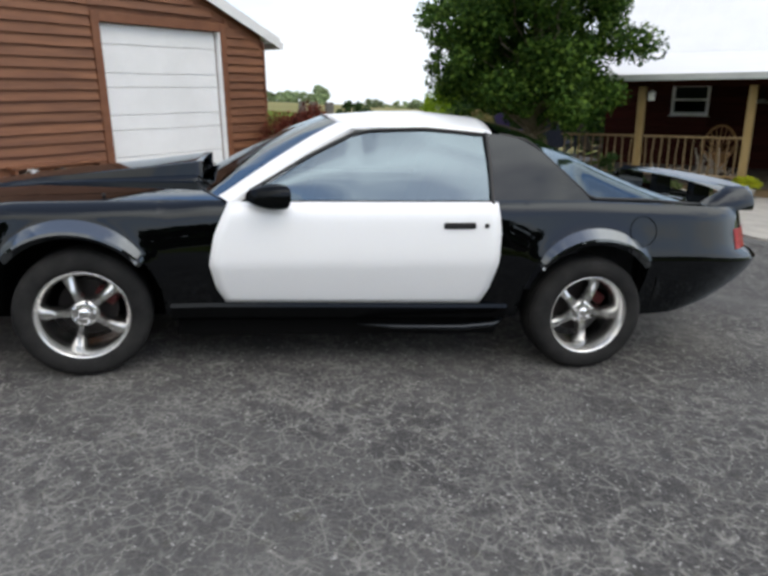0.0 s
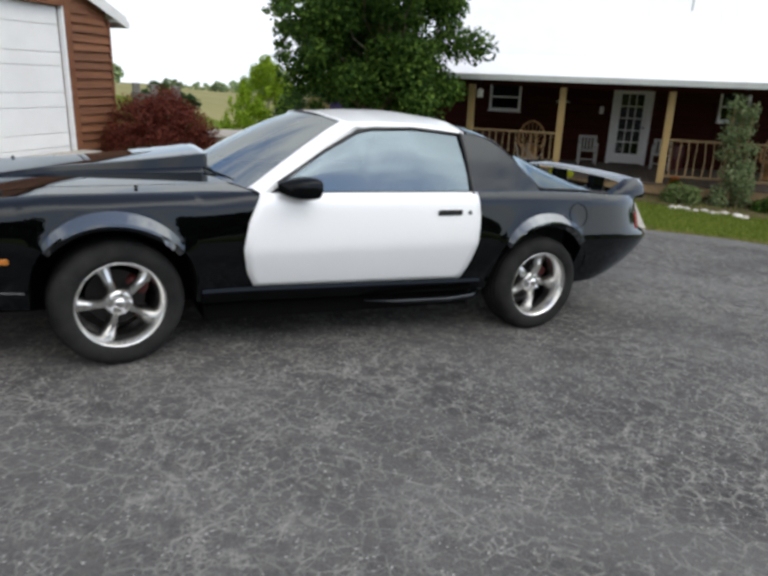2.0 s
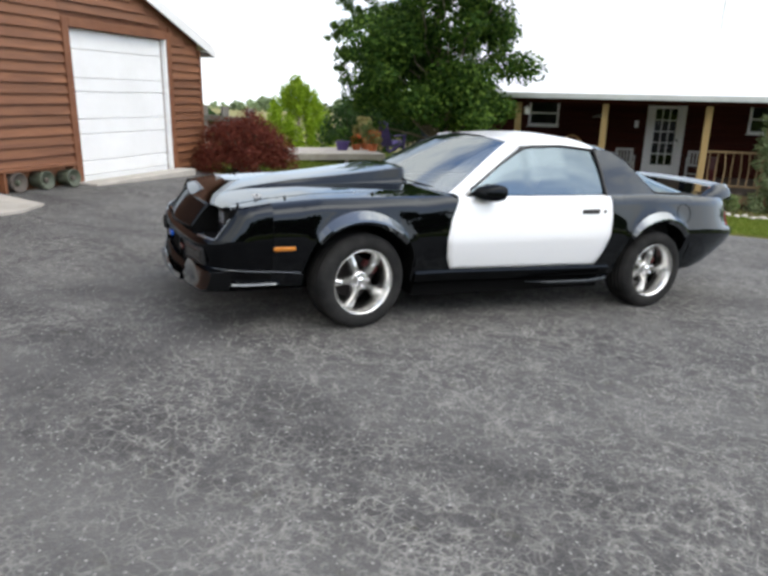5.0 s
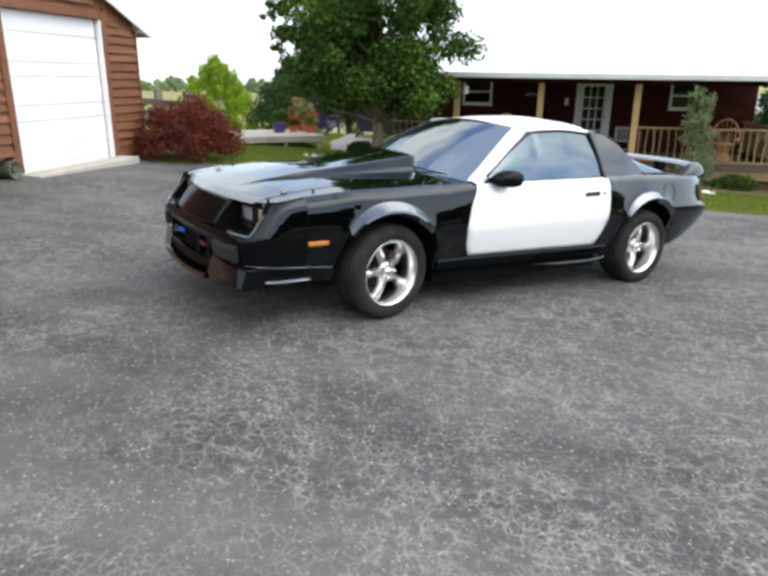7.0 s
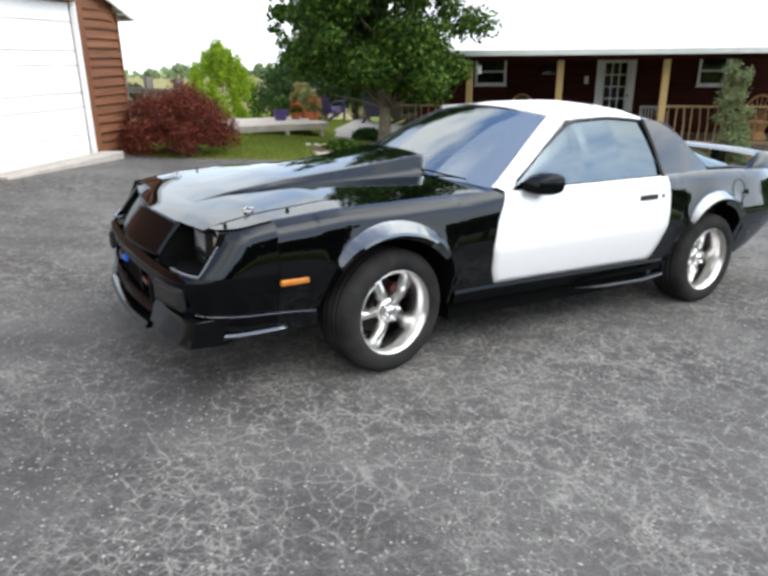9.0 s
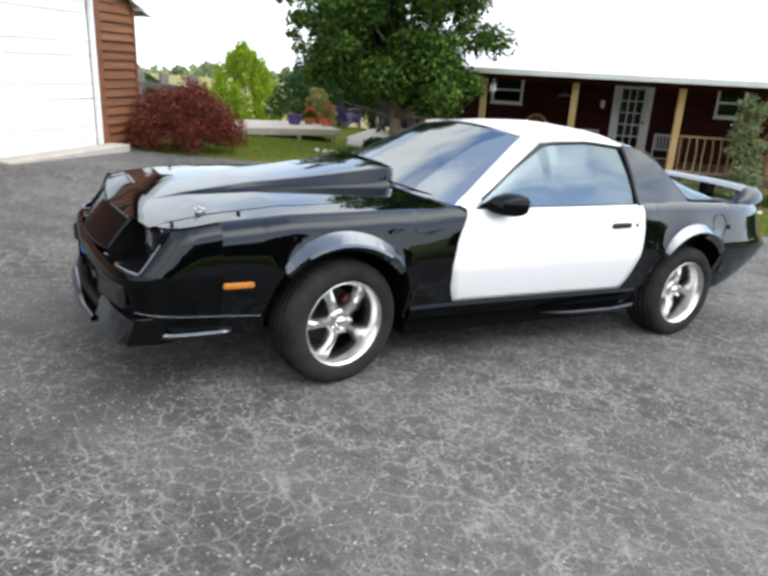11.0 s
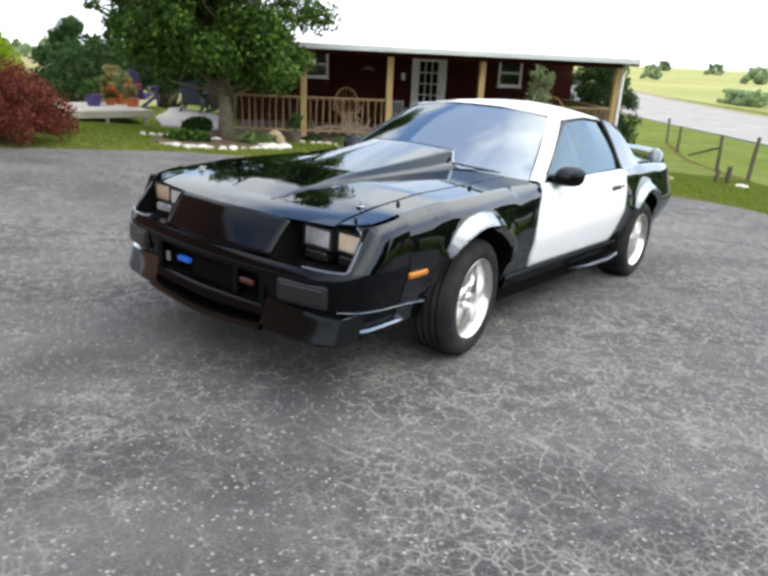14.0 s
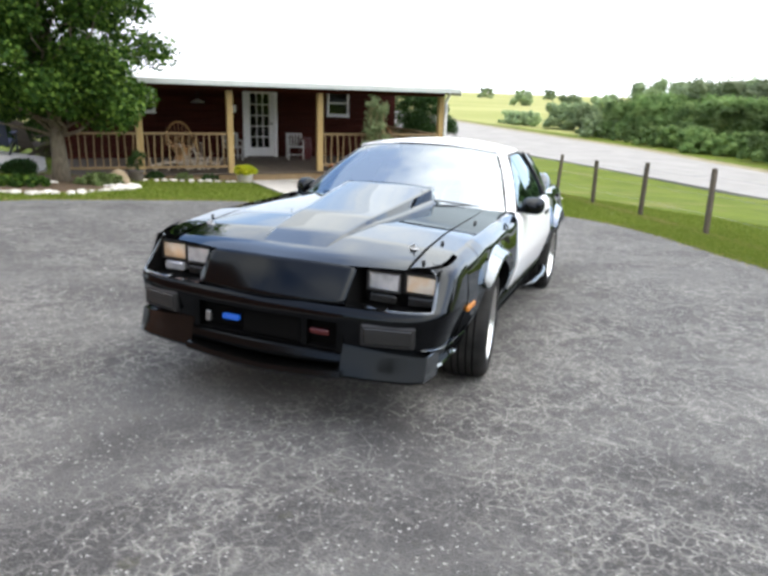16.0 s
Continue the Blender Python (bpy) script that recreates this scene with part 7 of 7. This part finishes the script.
pot_plant(4.42, 12.65, at_ground(4.42, 12.65), 0.15, 0.2, M_DARKPOT, M_LEAF_MAPLE, 65, "dark pot with red flowers at the foot of the post", M_PETAL_RED, 0.25)
pot_plant(-0.55, 11.6, at_ground(-0.55, 11.6), 0.17, 0.26, M_DARKPOT, M_LEAF_DARK, 66, "dark pot with a green plant beside the porch bed")

# ---- porch furniture ----
def wicker_chair(x, y, turn, label):
    c = thing("wicker_chair", label, "chair", pose(x, y, FLOOR, 0, 0, turn), "wicker chairs on the porch")
    ring = [(0.36 * math.cos(a), 0.24 + 0.10 * math.sin(a), 0.55 + 0.52 * math.sin(a)) for a in np.linspace(-0.2, math.pi + 0.2, 22)]
    part("back_hoop", tubed(ring, 0.028, 7), M_WICKER, c)
    for k in range(9):
        a = math.pi * (k + 0.5) / 9
        part("back_cane", tubed([(0.10 * math.cos(a), 0.20, 0.46), (0.35 * math.cos(a), 0.24 + 0.10 * math.sin(a), 0.55 + 0.51 * math.sin(a))], 0.010, 5), M_WICKER, c)
    part("seat", lathe([(0.0, 0.40), (0.28, 0.40), (0.31, 0.43), (0.29, 0.46), (0.0, 0.46)], 24, "z"), M_WICKER, c)
    part("base", lathe([(0.24, 0.0), (0.26, 0.02), (0.17, 0.22), (0.27, 0.40)], 24, "z"), M_WICKER, c)
    for s in (-1, 1):
        part("arm", tubed([(s * 0.36, 0.22, 0.60), (s * 0.38, 0.0, 0.62), (s * 0.32, -0.22, 0.58), (s * 0.27, -0.24, 0.42)], 0.024, 7), M_WICKER, c)
    return c


wicker_chair(0.9, 15.3, 5, "brown wicker fan-back chair on the porch")
wicker_chair(6.75, 15.0, -20, "brown wicker round-back chair at the porch end")


def porch_chair(x, y, turn, label):
    c = thing("porch_chair", label, "chair", pose(x, y, FLOOR, 0, 0, turn), "white chairs beside the door")
    for sx in (-0.22, 0.22):
        part("leg", boxed((sx - 0.02, -0.22, 0.0), (sx + 0.02, -0.18, 0.55), 0.004), M_DIM_WHITE, c)
        part("leg", boxed((sx - 0.02, 0.18, 0.0), (sx + 0.02, 0.22, 0.76), 0.004), M_DIM_WHITE, c)
        part("arm", boxed((sx - 0.03, -0.25, 0.55), (sx + 0.03, 0.19, 0.575), 0.004), M_DIM_WHITE, c)
    for k in range(5):
        part("seat_slat", boxed((-0.24, -0.21 + k * 0.082, 0.36), (0.24, -0.14 + k * 0.082, 0.385), 0.004), M_DIM_WHITE, c)
    part("back_rail", boxed((-0.22, 0.185, 0.70), (0.22, 0.215, 0.76), 0.004), M_DIM_WHITE, c)
    for k in range(5):
        part("back_slat", boxed((-0.17 + k * 0.085 - 0.02, 0.19, 0.385), (-0.17 + k * 0.085 + 0.02, 0.21, 0.70)), M_DIM_WHITE, c)
    part("stretcher", boxed((-0.20, -0.21, 0.14), (0.20, -0.19, 0.17)), M_DIM_WHITE, c)
    return c


porch_chair(2.38, 15.75, 8, "small white wooden armchair beside the door")
porch_chair(4.25, 15.75, -8, "small white wooden armchair beside the door")


def driftwood(x, y, seed, label, n=9, w=0.5, h=0.55):
    q = random.Random(seed)
    t = thing("driftwood", label, "driftwood", pose(x, y, FLOOR), "driftwood pieces on the porch")
    for k in range(n):
        a = (q.uniform(-w, w), q.uniform(-0.12, 0.12), 0.02)
        b = (a[0] + q.uniform(-0.3, 0.3), q.uniform(-0.12, 0.12), q.uniform(0.25, h))
        m = tuple((p + r) / 2 + q.uniform(-0.05, 0.05) for p, r in zip(a, b))
        part("branch", tubed([a, m, b], [0.024, 0.02, 0.012], 6), M_DRIFT, t)
    part("branch", tubed([(-w, 0, 0.16), (0, 0.05, 0.22), (w, 0, 0.12)], [0.03, 0.035, 0.02], 7), M_DRIFT, t)
    return t


driftwood(1.3, 13.45, 71, "pale driftwood figure behind the railing", 10, 0.28, 0.62)
driftwood(0.45, 13.4, 72, "heap of pale driftwood on the porch floor", 8, 0.5, 0.35)
driftwood(0.95, 13.75, 73, "pale driftwood chair behind the railing", 9, 0.25, 0.75)
wl_ = thing("wall_lantern", "pale wall ornament above the porch chairs", "wall lamp", pose(1.55, WY - 0.10, 1.12))
part("shade", lathe([(0.0, 0.05), (0.05, 0.045), (0.20, -0.03), (0.205, -0.04)], 20, "z"), M_GREY_TRIM, wl_)
part("stem", tubed([(0, 0, 0.04), (0, 0.0, 0.28)], 0.012, 6), M_BLACKMETAL, wl_)
tagged(part("wall_plate", boxed((2.55, WY - 0.05, 0.82), (2.66, WY - 0.006, 1.02), 0.005), M_WHITE), "small white box on the wall beside the door", "wall box")
fd = thing("hanging_feeder", "small white feeder hanging under the porch eave", "bird feeder", pose(-0.12, 12.75, 1.18))
part("body", lathe([(0.0, 0.0), (0.07, 0.0), (0.07, 0.15), (0.09, 0.16), (0.0, 0.22)], 12, "z"), M_WHITE, fd)
part("hook", tubed([(0, 0, 0.2), (0, 0, 0.4)], 0.006, 5), M_BLACKMETAL, fd)
br = thing("barrel", "dark red barrel planter on the porch", "barrel", pose(4.62, 15.9, FLOOR))
part("body", lathe([(0.0, 0.0), (0.17, 0.0), (0.21, 0.30), (0.17, 0.62), (0.15, 0.62), (0.0, 0.58)], 20, "z"), M_CALIPER, br)

# ---- beside the garage wall ----
for k, y in enumerate((2.34, 2.82, 3.32)):
    c = thing("bucket", "round green-rimmed bucket lying against the garage wall" if k else "round dark bucket lying against the garage wall", "bucket", pose(-5.63, y, at_ground(-5.63, y, 0.155), 0, 0, 90), "buckets along the garage wall")
    part("body", lathe([(0.0, 0.16), (0.11, 0.16), (0.125, -0.06), (0.135, -0.07), (0.125, -0.08), (0.10, -0.06), (0.05, -0.03), (0.0, -0.03)], 24), M_GREENPOT if k else M_DARKPOT, c)
    part("hub", lathe([(0.0, -0.075), (0.03, -0.07), (0.04, -0.03)], 14), M_DARKPOT if k else M_GREENPOT, c)
bn = thing("bench", "low dark red plank bench against the garage", "bench", pose(-5.72, 2.85, at_ground(-5.7, 2.85, 0.0)))
part("top", boxed((-0.06, -0.75, 0.31), (0.12, 0.62, 0.35), 0.006), M_BROWN_TRIM, bn)
for y in (-0.68, 0.55):
    part("leg", boxed((-0.05, y - 0.02, -0.03), (0.11, y + 0.02, 0.31)), M_BROWN_TRIM, bn)

for k, (x0, y0, x1, y1, h) in enumerate(((-5.80, 3.62, -5.42, 6.22, 0.055),)):
    zb = min(at_ground(x0, y0), at_ground(x1, y1))
    tagged(part("door_sill", boxed((x0, y0, zb - 0.1), (x1, y1, at_ground(x1, y0) + h), 0.012), M_CONCRETE), "pale worn concrete sill before the garage door", "sill", kind="structure")

# ---- distance ----
def far_woods(name, spots, leaf, per, seed, mat, label):
    """Round-headed trees in leaf, down to the ground."""
    rng = np.random.default_rng(seed)
    cs, rs = [], []
    for x, y, r, h in spots:
        z = ground_z(x, y)
        for k in range(16):
            a, f = k * 2.4 + rng.uniform(-0.3, 0.3), (k + 0.5) / 16
            q = r * 0.72 * math.sqrt(max(0.02, 1 - (1.15 * f - 0.30) ** 2)) * (0.45 if k % 3 == 0 else rng.uniform(0.75, 1.0))
            cs.append((x + q * math.cos(a), y + q * math.sin(a), z + h * (0.06 + 0.80 * f))); rs.append(min(r, h * 0.6) * rng.uniform(0.26, 0.44))
    v, f = leaf_cloud(cs, rs, per * len(spots), leaf, seed, "tuft", 0.85, 0.75)
    # leafy masses inside each crown
    ball = bmesh.new()
    bmesh.ops.create_icosphere(ball, subdivisions=2, radius=1.0)
    ball.verts.ensure_lookup_table()
    bv = np.array([q.co for q in ball.verts])
    bf = [[q.index for q in p.verts] for p in ball.faces]
    ball.free()
    vs, fs, n0 = [v], list(f), len(v)
    for c, r in zip(cs, rs):
        bump = 1 + rng.uniform(-0.45, 0.3, (len(bv), 1))
        vs.append(bv * bump * (0.66 * r) * np.array([1, 1, 0.85]) + np.array(c))
        fs += [[n0 + i for i in p] for p in bf]
        n0 += len(bv)
    tagged(part(name, (np.concatenate(vs), fs), mat), label, "woods", kind="stuff")


rng = random.Random(91)
spots = []
for k in range(70):
    t = k / 69
    x, y = 30.2 + 7.5 * t + rng.uniform(-0.4, 2.0), 2 + 36 * t + rng.uniform(-1.5, 1.5)
    spots.append((x, y, rng.uniform(1.0, 1.8), rng.uniform(1.0, 2.2) * (1 - 0.25 * t)))
for k in range(64):
    t = k / 63
    x, y = 33 + 7 * t + rng.uniform(0, 4.0), -4 + 28 * t + rng.uniform(-1.2, 1.2)
    spots.append((x, y, rng.uniform(1.9, 2.9), rng.uniform(3.3, 4.4)))
for k in range(44):
    t = 0.22 + 0.78 * k / 43
    x, y = 36 + 11 * t + rng.uniform(-0.5, 3.5), 45 - 24 * t + rng.uniform(-2.0, 2.0)
    spots.append((x, y, rng.uniform(1.8, 2.8), rng.uniform(3.0, 3.9)))
far_woods("woods", spots, 0.15, 1900, 5, M_LEAF_FAR, "dense green thicket along the far side of the road")
spots = [(rng.uniform(43, 62), rng.uniform(0, 46), rng.uniform(2.8, 4.0), rng.uniform(4.2, 5.6)) for _ in range(60)]
far_woods("woods", spots, 0.20, 1800, 12, M_LEAF_HAZED, "taller green trees behind the roadside thicket")
spots = [(40 + rng.uniform(-1, 2), 47 + rng.uniform(-2, 3), 1.9, 2.5) for _ in range(4)] + [(39 + rng.uniform(-2, 3), 54 + rng.uniform(-2, 5), 1.6, 1.4) for _ in range(5)]
spots += [(38 + rng.uniform(-1, 2), 40 + rng.uniform(-2, 3), 1.4, 1.5) for _ in range(4)]
spots += [(66 + rng.uniform(-5, 5), 74 + rng.uniform(-6, 6), 2.6, 2.9) for _ in range(2)] + [(85, 118, 3.0, 3.4), (66, 122, 2.6, 2.8)]
far_woods("woods", spots, 0.26, 1500, 6, M_LEAF_HAZED, "scattered green trees in the meadow beyond the road")
spots = []
for k in range(70):
    a = radians(-75 + 62 * k / 69 + rng.uniform(-1, 1))
    d = rng.uniform(105, 150)
    if rng.random() < 0.8:
        spots.append((d * math.sin(a), d * math.cos(a), rng.uniform(2.2, 3.8), rng.uniform(1.6, 3.3)))
for k in range(26):
    a = radians(-10 + 120 * k / 25 + rng.uniform(-0.6, 0.6))
    d = rng.uniform(190, 260)
    spots.append((d * math.sin(a), d * math.cos(a), rng.uniform(2.6, 4.0), rng.uniform(2.2, 3.8)))
far_woods("woods", spots, 0.5, 500, 8, M_LEAF_HAZED, "line of haze-coloured trees along the far fields")
# unseen trees behind the camera, added to darken the car's reflections
spots = []
for k in range(60):
    a = radians(110 + 175 * k / 59 + rng.uniform(-1, 1))
    d = rng.uniform(60, 90)
    spots.append((d * math.sin(a), d * math.cos(a), rng.uniform(4, 6), rng.uniform(5, 9)))
for k in range(26):
    a = radians(108 + 62 * k / 25 + rng.uniform(-1, 1))
    d = rng.uniform(42, 60)
    spots.append((d * math.sin(a), d * math.cos(a), rng.uniform(4, 5.5), rng.uniform(8.5, 12.5)))
far_woods("woods", spots, 0.5, 500, 18, M_LEAF_DARK, "unseen dark line of trees beyond the drive, added for reflections")
spots = [(-25.5, 37.0, 1.5, 1.9), (-29.5, 40.0, 1.5, 1.6)]
far_woods("hedge", spots, 0.22, 800, 9, M_LEAF_DARK, "low green bushes at the edge of the field")
for k, (x, y, r, h) in enumerate(((-6.9, 18.2, 1.5, 2.6), (-4.6, 18.8, 1.5, 2.9), (-2.6, 19.3, 1.4, 2.8))):
    bush("shrub", x, y, r, r * 0.9, h, M_LEAF_DARK, 0.10, 6000, 130 + k, "big dark green shrub behind the garden chairs", 40)


# ---- grass ----
def inside(poly, x, y):
    c = False
    for (ax, ay), (bx, by) in zip(poly, poly[1:] + poly[:1]):
        if (ay > y) != (by > y) and x < (bx - ax) * (y - ay) / (by - ay) + ax:
            c = not c
    return c


def grass(name, areas, count, height, seed, mat, label, holes=(), lines=()):
    rng = np.random.default_rng(seed)
    P = []
    per = count // len(areas)
    for x0, y0, x1, y1 in areas:
        xs_, ys_ = rng.uniform(x0, x1, per), rng.uniform(y0, y1, per)
        for x, y in zip(xs_, ys_):
            if not any(inside(h, x, y) for h in holes):
                P.append((x, y, ground_z(x, y)))
    for (ax, ay), (bx, by) in zip(lines, lines[1:]):
        for t, o in zip(rng.random(1500), rng.normal(0, 0.09, 1500)):
            x, y = ax + (bx - ax) * t + o, ay + (by - ay) * t + rng.normal(0, 0.05)
            P.append((x, y, ground_z(x, y)))
    P = np.array(P)
    n = len(P)
    a = rng.uniform(0, 6.28, n)
    h = height * rng.uniform(0.5, 1.3, n)
    w = 0.006 + 0.004 * rng.random(n)
    d = np.stack([np.cos(a), np.sin(a), np.zeros(n)], 1)
    lean = np.stack([rng.normal(0, 0.4, n) * h, rng.normal(0, 0.4, n) * h, h], 1)
    V = np.empty((n, 3, 3))
    V[:, 0], V[:, 1], V[:, 2] = P - d * w[:, None], P + d * w[:, None], P + lean
    tagged(part(name, (V.reshape(-1, 3), np.arange(n * 3).reshape(n, 3).tolist()), mat), label, "grass", kind="stuff")


DRIVE = LAWN_EDGE + [(6.5, -14.0), (-7.5, -14.0), (-7.5, -6.5), (-5.75, -6.4)]
BEDS = [DRIVE, [(2.1, 12.3), (2.1, 7.3), (2.75, 6.9), (3.5, 6.8), (3.5, 12.3)], [(-3.0, 8.75), (-1.9, 8.7), (-0.9, 9.9), (-0.6, 10.7), (-0.9, 12.6), (-2.4, 12.6), (-3.3, 9.6)]]
grass("grass", [(-6.0, 6.5, 2.1, 12.4), (3.5, 6.7, 11.0, 12.5), (5.6, -1.0, 11.0, 6.8), (5.6, -1.0, 9.0, 5.0), (5.5, -7.0, 10.0, -1.0)], 215000, 0.055, 3, M_BLADE, "short mown green grass of the lawn", BEDS)
grass("dry_grass", [(-6.0, 6.5, 2.1, 8.2), (3.3, 6.6, 7.3, 7.6), (5.5, -1.0, 7.5, 7.0)], 30000, 0.045, 4, M_DRYBLADE, "dry straw-coloured grass along the drive edge", [[(x + (0.18 if x > 3 else 0) * -1, y - 0.10) for x, y in DRIVE]] + BEDS[1:] + [[(-6.5, 7.35), (-3.2, 7.5), (-1.0, 8.05), (0.8, 8.15), (2.1, 7.7), (3.5, 7.15), (5.6, 7.5), (6.7, 7.1), (7.3, 5.2), (6.5, 2.6), (5.8, -1.0), (12, -1), (12, 13), (-6.5, 13)]], FENCE)
